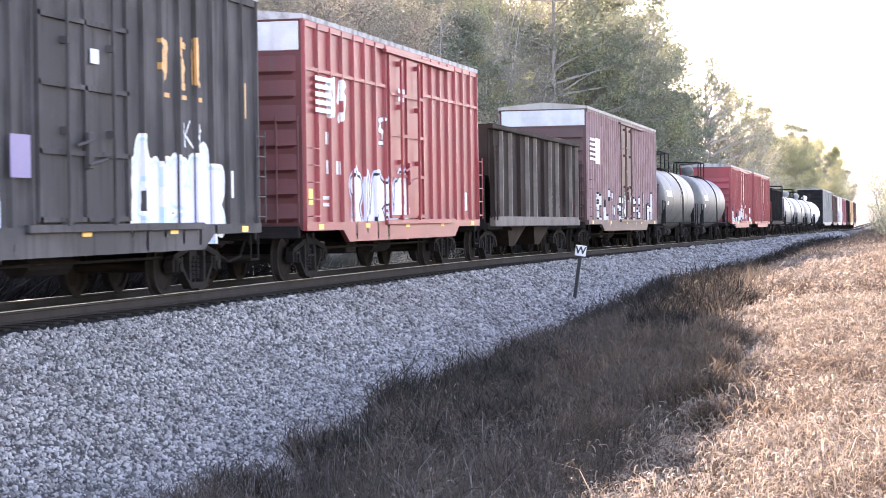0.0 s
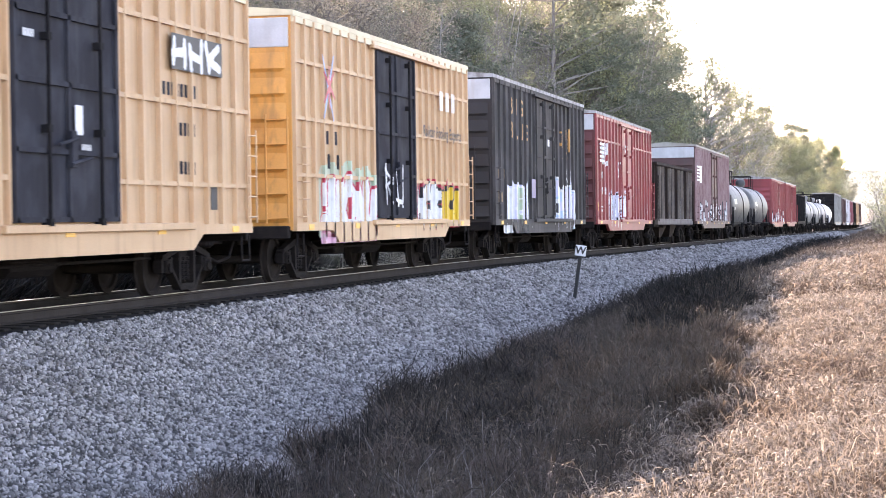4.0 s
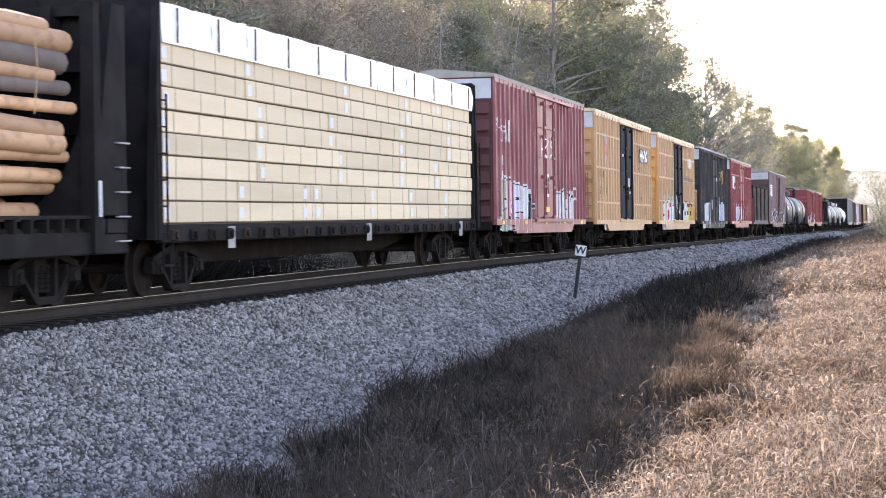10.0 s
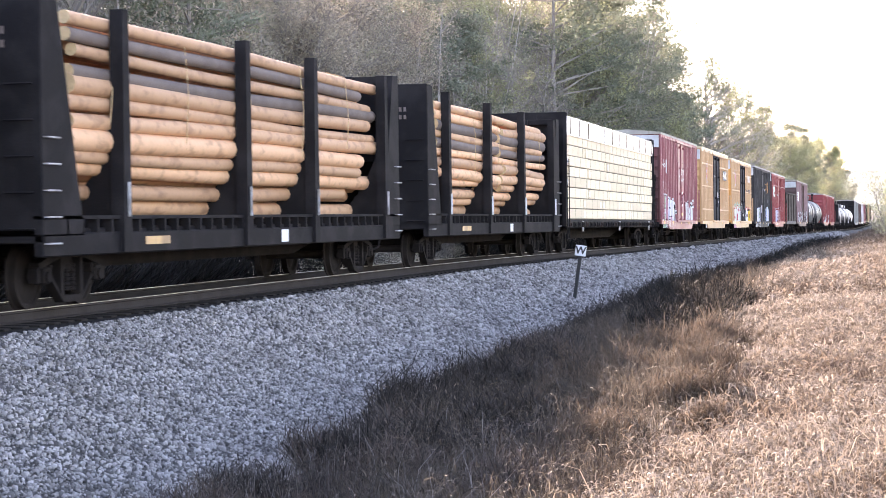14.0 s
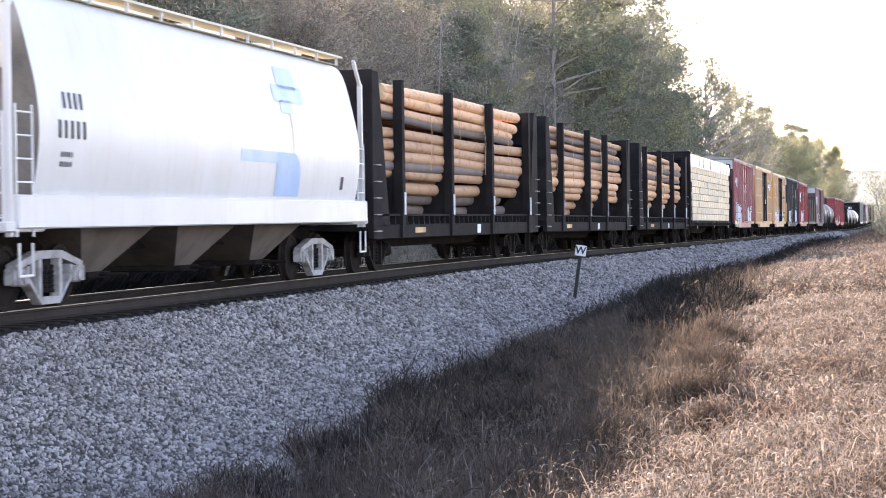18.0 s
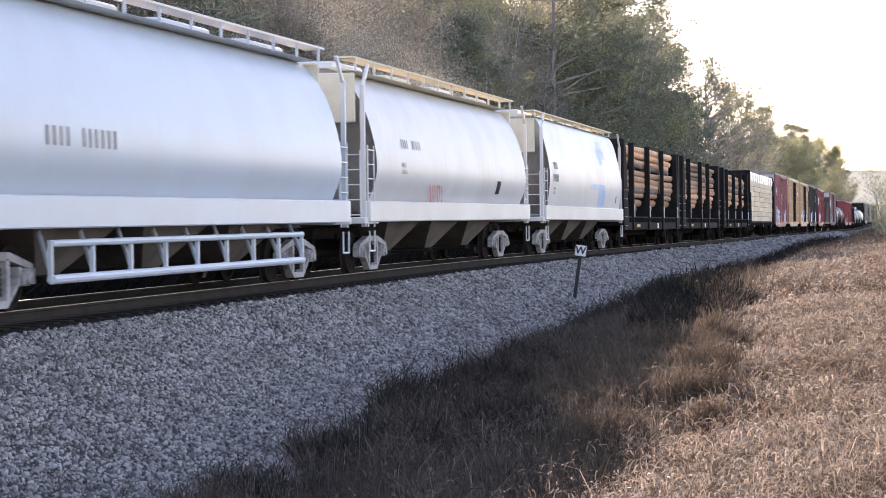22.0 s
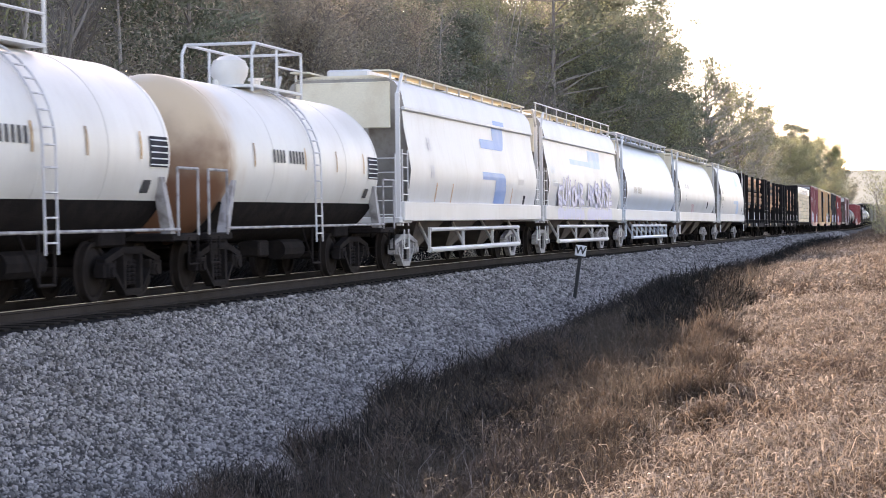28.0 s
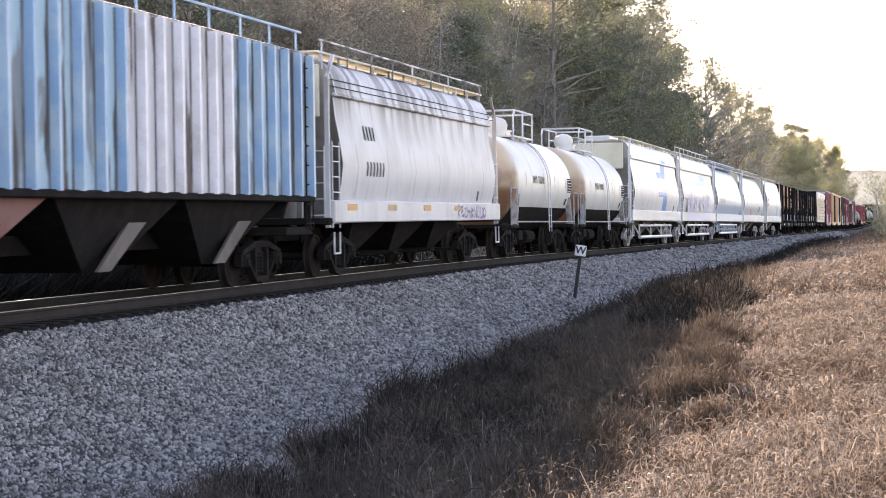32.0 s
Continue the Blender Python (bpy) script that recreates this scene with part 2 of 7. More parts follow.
    "end_black": shade("sooty_end_paint", (0.03, 0.026, 0.026), 0.7, second=(0.045, 0.038, 0.037), scale=1.2, bump=0.1),
    # red ends are toned darker than the sides for the shade there
    "end_red": shade("dark_red_end_paint", (0.12, 0.03, 0.03), 0.6, second=(0.08, 0.025, 0.025), scale=1.2, bump=0.1, third=GRIME, third_amount=0.4),
    "strap": shade("pale_strap", (0.5, 0.41, 0.25), 0.6, bump=0),
    # tan holds the sun's glow on hopper roofs, plus the dusty cream ends
    "tan_roof": shade("dusty_roof_walk", (0.8, 0.73, 0.57), 0.7, second=(0.68, 0.58, 0.42), scale=2, bump=0.1),
    "grey_door": shade("grey_black_door_paint", (0.034, 0.034, 0.042), 0.75, second=(0.06, 0.062, 0.075), amount=0.7, scale=1.4, bump=0.06, third=(0.08, 0.078, 0.085), third_amount=0.5, spec=0.06),
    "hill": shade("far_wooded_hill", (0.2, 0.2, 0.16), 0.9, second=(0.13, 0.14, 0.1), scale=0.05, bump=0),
}
# haze over the far hills, put in as a pale glow of their surface
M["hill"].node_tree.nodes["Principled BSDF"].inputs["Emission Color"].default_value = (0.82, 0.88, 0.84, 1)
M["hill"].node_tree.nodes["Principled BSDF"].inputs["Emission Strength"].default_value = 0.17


def tan_ended_tank(name, end_y):
    """White tank paint that turns tan towards one end, browner low down."""
    m = shade(name, (0.74, 0.71, 0.655), 0.45, second=(0.64, 0.6, 0.54), amount=0.6, scale=0.6, bump=0.03, third=(0.55, 0.5, 0.43), third_amount=0.16, fine=0.06)
    nt = m.node_tree
    n, lk = nt.nodes, nt.links.new
    b = n["Principled BSDF"]
    base = b.inputs["Base Color"].links[0].from_socket
    tc, sep, nz = n.new("ShaderNodeTexCoord"), n.new("ShaderNodeSeparateXYZ"), n.new("ShaderNodeTexNoise")
    nz.inputs["Scale"].default_value, nz.inputs["Detail"].default_value = 1.3, 5
    lk(tc.outputs["Object"], sep.inputs[0])
    lk(tc.outputs["Object"], nz.inputs["Vector"])

    def calc(op, a, c):
        q = n.new("ShaderNodeMath")
        q.operation = op
        for sock, val in zip(q.inputs, (a, c)):
            if isinstance(val, (int, float)):
                sock.default_value = val
            else:
                lk(val, sock)
        return q.outputs[0]

    def span(src, lo, hi):
        r = n.new("ShaderNodeMapRange")
        r.interpolation_type = "SMOOTHSTEP"
        r.inputs["From Min"].default_value, r.inputs["From Max"].default_value = lo, hi
        lk(src, r.inputs["Value"])
        return r.outputs["Result"]
    wob = calc("MULTIPLY", calc("SUBTRACT", nz.outputs["Fac"], 0.5), 1.6)
    along = calc("SUBTRACT", calc("ADD", sep.outputs["Y"], wob), end_y)
    tan = span(along, 1.7, 0.5)
    brown = calc("MULTIPLY", span(along, 1.5, 0.35), span(calc("ADD", sep.outputs["Z"], wob), 3.1, 1.8))
    col = base
    for fac, c in ((tan, (0.66, 0.5, 0.34, 1)), (brown, (0.2, 0.09, 0.05, 1))):
        x = n.new("ShaderNodeMix")
        x.data_type = "RGBA"
        lk(fac, x.inputs["Factor"])
        lk(col, x.inputs["A"])
        x.inputs["B"].default_value = c
        col = x.outputs["Result"]
    lk(col, b.inputs["Base Color"])
    return m


def sooty_roof(name):
    """Off-white paint with grimy streaks that run down from the roof edge."""
    m = shade(name, (0.66, 0.65, 0.65), 0.5, second=(0.52, 0.51, 0.51), amount=0.7, scale=0.7, bump=0.05, third=(0.4, 0.37, 0.35), third_amount=0.35)
    nt = m.node_tree
    n, lk = nt.nodes, nt.links.new
    b = n["Principled BSDF"]
    base = b.inputs["Base Color"].links[0].from_socket
    tc, mp, nz, sep = n.new("ShaderNodeTexCoord"), n.new("ShaderNodeMapping"), n.new("ShaderNodeTexNoise"), n.new("ShaderNodeSeparateXYZ")
    mp.inputs["Scale"].default_value = (0.2, 1.1, 0.22)
    nz.inputs["Scale"].default_value, nz.inputs["Detail"].default_value = 1.5, 5
    lk(tc.outputs["Object"], mp.inputs["Vector"])
    lk(mp.outputs["Vector"], nz.inputs["Vector"])
    lk(tc.outputs["Object"], sep.inputs[0])

    def span(src, lo, hi, top):
        r = n.new("ShaderNodeMapRange")
        r.interpolation_type = "SMOOTHSTEP"
        r.inputs["From Min"].default_value, r.inputs["From Max"].default_value, r.inputs["To Max"].default_value = lo, hi, top
        lk(src, r.inputs["Value"])
        return r.outputs["Result"]
    reach, mul, x = span(sep.outputs["Z"], 2.5, 3.9, 0.9), n.new("ShaderNodeMath"), n.new("ShaderNodeMix")
    mul.operation = "MULTIPLY"
    lk(reach, mul.inputs[0])
    lk(span(nz.outputs["Fac"], 0.42, 0.62, 1.0), mul.inputs[1])
    x.data_type = "RGBA"
    lk(mul.outputs[0], x.inputs["Factor"])
    lk(base, x.inputs["A"])
    x.inputs["B"].default_value = (0.11, 0.1, 0.1, 1)
    lk(x.outputs["Result"], b.inputs["Base Color"])
    return m


M["sooty_hop"] = sooty_roof("sooty_white_paint")


# ---- mesh tools ----
class Mesh:
    """Collects points and faces for one part."""

    def __init__(self):
        self.v, self.f, self.k, self.mats = [], [], [], []

    def add(self, pts, faces, k=0):
        o = len(self.v)
        self.v += [tuple(p) for p in pts]
        self.f += [tuple(o + i for i in f) for f in faces]
        self.k += [k] * len(faces)
        return self

    def box(self, x0, x1, y0, y1, z0, z1, c=0.0, k=0):
        if c <= 0:
            p = [(x, y, z) for x in (x0, x1) for y in (y0, y1) for z in (z0, z1)]
            return self.add(p, [(0, 1, 3, 2), (4, 6, 7, 5), (0, 4, 5, 1), (2, 3, 7, 6), (0, 2, 6, 4), (1, 5, 7, 3)], k)
        ring = [(x0 + c, y0), (x1 - c, y0), (x1, y0 + c), (x1, y1 - c), (x1 - c, y1), (x0 + c, y1), (x0, y1 - c), (x0, y0 + c)]
        mx, my = (x0 + x1) / 2, (y0 + y1) / 2

        def inset(a):
            return [(x + (a if x < mx else -a), y + (a if y < my else -a)) for x, y in ring]
        rows = [[(x, y, z0) for x, y in inset(c)], [(x, y, z0 + c) for x, y in ring],
                [(x, y, z1 - c) for x, y in ring], [(x, y, z1) for x, y in inset(c)]]
        return self.loft(rows, k=k)

    def loft(self, rows, caps=True, closed=True, k=0):
        n = len(rows[0])
        pts = [p for r in rows for p in r]
        faces = []
        for a in range(len(rows) - 1):
            for i in range(n if closed else n - 1):
                j = (i + 1) % n
                faces.append((a * n + i, a * n + j, (a + 1) * n + j, (a + 1) * n + i))
        if caps:
            faces += [tuple(range(n - 1, -1, -1)), tuple((len(rows) - 1) * n + i for i in range(n))]
        return self.add(pts, faces, k)

    def tube(self, a, b, r, r2=None, n=6, caps=True, k=0):
        a, b = Vector(a), Vector(b)
        d = (b - a).normalized()
        u = d.orthogonal().normalized()
        w = d.cross(u)
        r2 = r if r2 is None else r2
        rows = [[p + q * (u * math.cos(2 * math.pi * i / n) + w * math.sin(2 * math.pi * i / n)) for i in range(n)] for p, q in ((a, r), (b, r2))]
        return self.loft(rows, caps, k=k)

    def path(self, pts, r, n=6, k=0):
        for a, b in zip(pts, pts[1:]):
            self.tube(a, b, r, n=n, k=k)
        return self

    def lathe(self, axis_pts, n=20, axis="x", k=0):
        """Turns (along, radius) pairs round an axis through the origin."""
        rows = []
        for a, r in axis_pts:
            ring = []
            for i in range(n):
                c, s = math.cos(2 * math.pi * i / n) * r, math.sin(2 * math.pi * i / n) * r
                ring.append((a, c, s) if axis == "x" else (c, a, s) if axis == "y" else (c, s, a))
            rows.append(ring)
        return self.loft(rows, k=k)

    def prism(self, outline, x0, x1, k=0):
        """A (y, z) outline given thickness along x."""
        return self.loft([[(x0, y, z) for y, z in outline], [(x1, y, z) for y, z in outline]], k=k)

    def moved(self, dx=0, dy=0, dz=0):
        self.v = [(x + dx, y + dy, z + dz) for x, y, z in self.v]
        return self

    def data(self, name, *mats, smooth=0.6):
        me = bpy.data.meshes.new(name)
        me.from_pydata(self.v, [], self.f)
        for m in mats:
            me.materials.append(m)
        if len(mats) > 1:
            me.polygons.foreach_set("material_index", self.k)
        me.validate()
        if smooth:
            me.shade_smooth()
            me.set_sharp_from_angle(angle=smooth)
        return me


def part(name, mesh, material, parent, label="", at=None):
    """Links a mesh as one part under a thing or part."""
    me = mesh if isinstance(mesh, bpy.types.Mesh) else mesh.data(name, *(material if isinstance(material, (list, tuple)) else (material,)))
    ob = new(name, me)
    ob.parent = parent
    if at:
        ob.location = at
    if label:
        ob["label"] = label
    return ob


def thing(name, label, category, group="", at=(0, 0, 0)):
    ob = new(name)
    ob.location = at
    ob.empty_display_size = 0.3
    return tagged(ob, label, category, group)


def solid(name, mesh, material, label, category, kind="", group=""):
    me = mesh.data(name, *(material if isinstance(material, (list, tuple)) else (material,)))
    return tagged(new(name, me), label, category, group, kind)


# ---- ground and track ----
TRACK_X, NEAR_EDGE, TOE = -12.6, -11.0, -7.8


def smooth01(a):
    a = min(1.0, max(0.0, a))
    return a * a * (3 - 2 * a)


def dip(y):
    """The line falls gently away beyond the first fifty metres."""
    y = min(y, 400)
    return 0.0 if y < 45 else -0.000145 * (y - 45) ** 2 if y < 65 else -0.058 - 0.0058 * (y - 65)


def ground_z(x, y):
    return level_z(x, y) + dip(y) * smooth01((x + 25) / 6)


def level_z(x, y):
    if x < -23.5:
        return -1.9 + 0.2 * min(-23.5 - x, 90) + 0.4 * noise.noise((x * 0.08, y * 0.05, 3)) * smooth01((-23.5 - x) / 6)
    if x < -7.7:
        return -1.9
    d = max(y - 12, 0)
    rise = (0.65 * (1 - math.exp(-d / 28)) + 0.0028 * min(max(d - 28, 0), 150)) * smooth01((x + 7.5) / 3.5)
    return -1.72 + 0.8 * smooth01((x + 7.7) / 9) + rise - 0.32 * math.exp(-((y - 23) / 13) ** 2) * smooth01((x + 7) / 2.5) + 0.15 * smooth01((y - 40) / 7) * smooth01((x + 6) / 2) + 0.1 * noise.noise((x * 0.5, y * 0.4, 1)) * smooth01((x + 7.7) / 2)


def bed_z(x, y):
    """The slope of crushed stone beside the track."""
    if x < NEAR_EDGE:
        return -0.2 + dip(y)
    return dip(y) - 0.2 - 0.435 * (x - NEAR_EDGE) + 0.05 * noise.noise((x * 0.9, y * 0.5, 7)) * smooth01((x - NEAR_EDGE) / 0.5)


def sheet(xs, ys, f):
    m = Mesh()
    pts = [(x, y, f(x, y)) for y in ys for x in xs]
    n = len(xs)
    m.add(pts, [(j * n + i, j * n + i + 1, (j + 1) * n + i + 1, (j + 1) * n + i) for j in range(len(ys) - 1) for i in range(n - 1)])
    return m


def steps(*spans):
    out = []
    for a, b, d in spans:
        c = max(1, round((b - a) / d))
        out += [a + (b - a) * i / c for i in range(c)]
    return out + [spans[-1][1]]


solid("ground", sheet(steps((-1600, -120, 200), (-120, -30, 6), (-30, -7.6, 1.3), (-7.6, 12, 0.5), (12, 60, 6), (60, 1600, 200)),
                      steps((-400, -10, 30), (-10, 130, 1.0), (130, 300, 8), (300, 900, 50), (900, 4000, 400)), ground_z),
      M["soil"], "brown soil covered in dry grass and leaf litter", "ground", "structure")
bed = solid("trackbed", sheet(steps((NEAR_EDGE, -7.5, 0.16)), steps((-60, 8, 6), (8, 70, 0.3), (70, 160, 1), (160, 1100, 20)), bed_z),
            M["ballast"], "sloping stone bank, coloured dark as the gaps between stones", "ballast", "structure")
top = Mesh()
LINE = [-200, 20, 45, 50, 55, 60, 65, 110, 400, 1100]
for a, b in zip(LINE, LINE[1:]):
    top.loft([[(-18.2, y, dip(y) - 1.75), (-14.3, y, dip(y) - 0.2), (NEAR_EDGE + 0.02, y, dip(y) - 0.2), (NEAR_EDGE + 0.02, y, dip(y) - 1.75)] for y in (a, b)])
solid("ballast_top", top, M["dark_ballast"], "dirty dark ballast between and beside the ties", "ballast", "structure")
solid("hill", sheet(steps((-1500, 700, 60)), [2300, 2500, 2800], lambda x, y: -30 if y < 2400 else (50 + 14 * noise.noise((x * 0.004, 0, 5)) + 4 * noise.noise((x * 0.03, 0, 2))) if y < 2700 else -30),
      M["hill"], "distant wooded hills paled by a built-in haze glow", "hill", "structure")

# rails
PROFILE = [(-0.07, 0), (0.07, 0), (0.07, 0.012), (0.012, 0.03), (0.012, 0.125), (0.036, 0.135), (0.036, 0.165), (-0.036, 0.165), (-0.036, 0.135), (-0.012, 0.125), (-0.012, 0.03), (-0.07, 0.012)]
for side in (-0.7525, 0.7525):
    r = Mesh().loft([[(TRACK_X + side + a, y, b - 0.172 + dip(y)) for a, b in PROFILE] for y in LINE])
    rail = solid("rail", r, M["rail_steel"], "rusty steel rail with a shiny worn head", "rail", "structure")
    part("rail_head", Mesh().loft([[(TRACK_X + side + a, y, b + dip(y)) for a, b in ((-0.03, -0.008), (0.03, -0.008), (0.03, 0.0), (-0.03, 0.0))] for y in LINE]), M["rail_shine"], rail, "polished running surface")

# the sleepers near the camera one by one, the rest together
track = thing("track", "row of dark wooden railway sleepers set in ballast", "track", at=(0, 0, 0))
track["kind"] = "structure"
tie_me = Mesh().box(-1.3, 1.3, -0.11, 0.11, -0.2, 0.012, 0.012).data("sleeper", M["tie"])
for i in range(150):
    part("sleeper", tie_me, None, track, at=(TRACK_X + random.uniform(-0.03, 0.03), 14 + i * 0.5, -0.18 + dip(14 + i * 0.5)))
rest = Mesh()
for i in range(300):
    y = 89 + i * 0.5
    rest.box(TRACK_X - 1.3, TRACK_X + 1.3, y - 0.11, y + 0.11, dip(y) - 0.3, dip(y) - 0.168)
tagged(part("far_sleepers", rest, M["tie"], track), kind="stuff")

# ---- loose stones on the bank ----
rng = np.random.default_rng(4)


def quick_mesh(name, verts, loops, sizes, mat):
    me = bpy.data.meshes.new(name)
    me.vertices.add(len(verts))
    me.vertices.foreach_set("co", np.asarray(verts, dtype=np.float32).ravel())
    me.loops.add(len(loops))
    me.loops.foreach_set("vertex_index", np.asarray(loops, dtype=np.int32))
    me.polygons.add(len(sizes))
    start = np.concatenate([[0], np.cumsum(sizes)[:-1]]).astype(np.int32)
    me.polygons.foreach_set("loop_start", start)
    me.update(calc_edges=True)
    me.materials.append(mat)
    return me


def stones(spans):
    cube = np.array([(x, y, z) for x in (-1, 1) for y in (-1, 1) for z in (-1, 1)], dtype=float)
    faces = np.array([(0, 1, 3, 2), (4, 6, 7, 5), (0, 4, 5, 1), (2, 3, 7, 6), (0, 2, 6, 4), (1, 5, 7, 3)])
    allv, total = [], 0
    for y0, y1, per, size in spans:
        broad = 4.25 if y1 < 35 else 3.5
        n = int((y1 - y0) * broad * per)
        x = NEAR_EDGE + 0.02 + broad * rng.random(n)
        y = y0 + (y1 - y0) * rng.random(n)
        z = np.array([max(bed_z(a, b), ground_z(a, b) if a > -7.7 else -9) for a, b in zip(x, y)])
        r = size * (0.55 + 0.9 * rng.random(n) ** 2)
        shape = cube[None] * (0.55 + 0.6 * rng.random((n, 8, 1))) * (0.6 + 0.6 * rng.random((n, 1, 3)))
        q = rng.normal(size=(n, 4))
        q /= np.linalg.norm(q, axis=1)[:, None]
        w, a, b, c = q.T
        R = np.stack([np.stack([1 - 2 * (b * b + c * c), 2 * (a * b - c * w), 2 * (a * c + b * w)], 1),
                      np.stack([2 * (a * b + c * w), 1 - 2 * (a * a + c * c), 2 * (b * c - a * w)], 1),
                      np.stack([2 * (a * c - b * w), 2 * (b * c + a * w), 1 - 2 * (a * a + b * b)], 1)], 1)
        v = np.einsum("nij,nkj->nki", R, shape) * r[:, None, None] + np.stack([x, y, z + r * 0.25], 1)[:, None, :]
        allv.append(v.reshape(-1, 3))
        total += n
    v = np.concatenate(allv)
    f = (faces[None] + 8 * np.arange(total)[:, None, None]).reshape(-1)
    return quick_mesh("loose_stones", v, f, np.full(total * 6, 4), M["stone"])


tagged(new("loose_stones", stones([(15, 30, 800, 0.0195), (30, 48, 460, 0.024), (48, 85, 250, 0.03), (85, 150, 80, 0.05), (150, 300, 25, 0.09)])),
       "light grey crushed stones on the bank", "gravel", kind="stuff")


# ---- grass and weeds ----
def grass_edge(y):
    """Where the brown weeds, toned darker for the train's shadow, meet the dry grass."""
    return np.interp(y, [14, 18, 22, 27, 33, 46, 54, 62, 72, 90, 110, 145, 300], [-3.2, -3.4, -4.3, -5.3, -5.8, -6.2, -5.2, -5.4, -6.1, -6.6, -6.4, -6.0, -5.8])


def shadow_edge(y):
    """Edge of the train's shadow: darker rough grass inside it, pale open meadow beyond."""
    return np.interp(y, [14, 20, 28, 33, 46, 60, 72, 90, 110, 145, 300], [-2.9, -2.8, -3.1, -3.4, -4.0, -4.8, -5.6, -6.4, -6.3, -6.0, -5.8])


def wobble(x, y, a, b, seed):
    return np.array([noise.noise((p * a, q * b, seed)) for p, q in zip(x, y)])


def ground_under(x, y):
    return np.array([max(ground_z(a, b), bed_z(a, b) if NEAR_EDGE < a < -7.5 else -9) for a, b in zip(x, y)])


def ribbons(name, base, mid, tip, wide, mat):
    """Flat tapering blades through three points each."""
    n = len(base)
    face = rng.random(n) * 6.283
    w = np.stack([np.cos(face) * wide * 0.5, np.sin(face) * wide * 0.5, np.zeros(n)], 1)
    v = np.stack([base - w, base + w, mid + w * 0.9, mid - w * 0.9, tip], 1).reshape(-1, 3)
    loops = (5 * np.arange(n)[:, None] + np.array([0, 1, 2, 3, 3, 2, 4])[None]).reshape(-1)
    return quick_mesh(name, v, loops, np.tile([4, 3], n), mat)


def scatter(spans, side=0, clump=0.0, ragged=0.5, edge=grass_edge):
    """Places on the ground: side 1 on the grass, -1 among the weeds, 0 anywhere."""
    out = []
    for x0, x1, y0, y1, per, h0, h1, wide, lean in spans:
        n = int((x1 - x0) * (y1 - y0) * per)
        x, y = x0 + (x1 - x0) * rng.random(n), y0 + (y1 - y0) * rng.random(n)
        keep = np.ones(n, bool)
        if side:
            e = edge(y) + ragged * (wobble(x, y, 0.7, 0.45, 31) + 0.6 * wobble(x, y, 2.4, 1.7, 32)) + 0.25 * rng.normal(size=n)
            keep &= (x > e) if side > 0 else (x < e + 0.3)
        if clump:
            keep &= 0.6 * wobble(x, y, 0.9, 0.6, 11) + 0.6 * wobble(x, y, 3.5, 2.5, 4) > clump
        x, y = x[keep], y[keep]
        n = len(x)
        hump = 0.6 * wobble(x, y, 0.5, 0.3, 21) + 0.9 * wobble(x, y, 2.2, 1.6, 8)
        h = (h0 + (h1 - h0) * rng.random(n)) * (1 + 0.4 * hump)
        out.append(np.stack([x, y, ground_under(x, y) - 0.03, h, np.full(n, wide), np.full(n, lean)], 1))
    return np.concatenate(out).T


def blades(name, spans, mat, label, category, side=0, clump=0.0, lift=0.0, edge=grass_edge):
    x, y, z, h, wide, lean = scatter(spans, side, clump, edge=edge)
    n = len(x)
    z = z + lift * rng.random(n)
    ang = rng.random(n) * 6.283
    lx, ly = np.cos(ang) * lean * h * rng.random(n), np.sin(ang) * lean * h * rng.random(n)
    droop = 0.75 + 0.3 * rng.random(n)
    me = ribbons(name, np.stack([x, y, z], 1), np.stack([x + lx * 0.4, y + ly * 0.4, z + h * 0.6], 1), np.stack([x + lx * 1.5, y + ly * 1.5, z + h * droop], 1), wide, mat)
    return tagged(new(name, me), label, category, kind="stuff")


def curls(name, spans, mat, label, lift, side=1, clump=0.0, edge=grass_edge):
    """Short dry leaves that rise from a stalk and curl over."""
    x, y, z, size, wide, lean = scatter(spans, side, clump, edge=edge)
    n = len(x)
    top = 0.12 + lift * (1 + 0.5 * wobble(x, y, 0.5, 0.3, 21) + 0.5 * wobble(x, y, 2.2, 1.6, 8))
    p = np.stack([x, y, z + top * rng.random(n) ** 0.6], 1)
    head, el, bend = rng.random(n) * 6.283, rng.uniform(-0.1, 1.3, n), rng.uniform(0.35, 1.15, n)
    w = np.stack([-np.sin(head), np.cos(head), rng.normal(size=n) * 0.5], 1) * (wide * 0.5)[:, None]
    pts = []
    for k, f in enumerate((0.6, 1.0, 0.75, 0.0)):
        pts += [p - w * f, p + w * f] if f else [p]
        p = p + np.stack([np.cos(head) * np.cos(el), np.sin(head) * np.cos(el), np.sin(el)], 1) * (size / 3)[:, None]
        el = el - bend
    v = np.stack(pts, 1).reshape(-1, 3)
    loops = (7 * np.arange(n)[:, None] + np.array([0, 1, 3, 2, 2, 3, 5, 4, 4, 5, 6])[None]).reshape(-1)
    return tagged(new(name, quick_mesh(name, v, loops, np.tile([4, 4, 3], n), mat)), label, "grass", kind="stuff")


blades("dry_grass", [(-5.2, 2.2, 10, 22, 460, 0.12, 0.36, 0.006, 1.2), (-7.0, 2.2, 22, 42, 280, 0.14, 0.38, 0.009, 1.2), (-7.4, 2.2, 42, 80, 130, 0.16, 0.44, 0.014, 1.1),
                     (-8.0, 2.2, 80, 150, 60, 0.25, 0.65, 0.03, 1.0), (-7.6, 3, 150, 320, 14, 0.3, 0.8, 0.08, 0.8)],
       M["straw"], "tall dry straw-coloured grass beside the track", "grass", side=1)
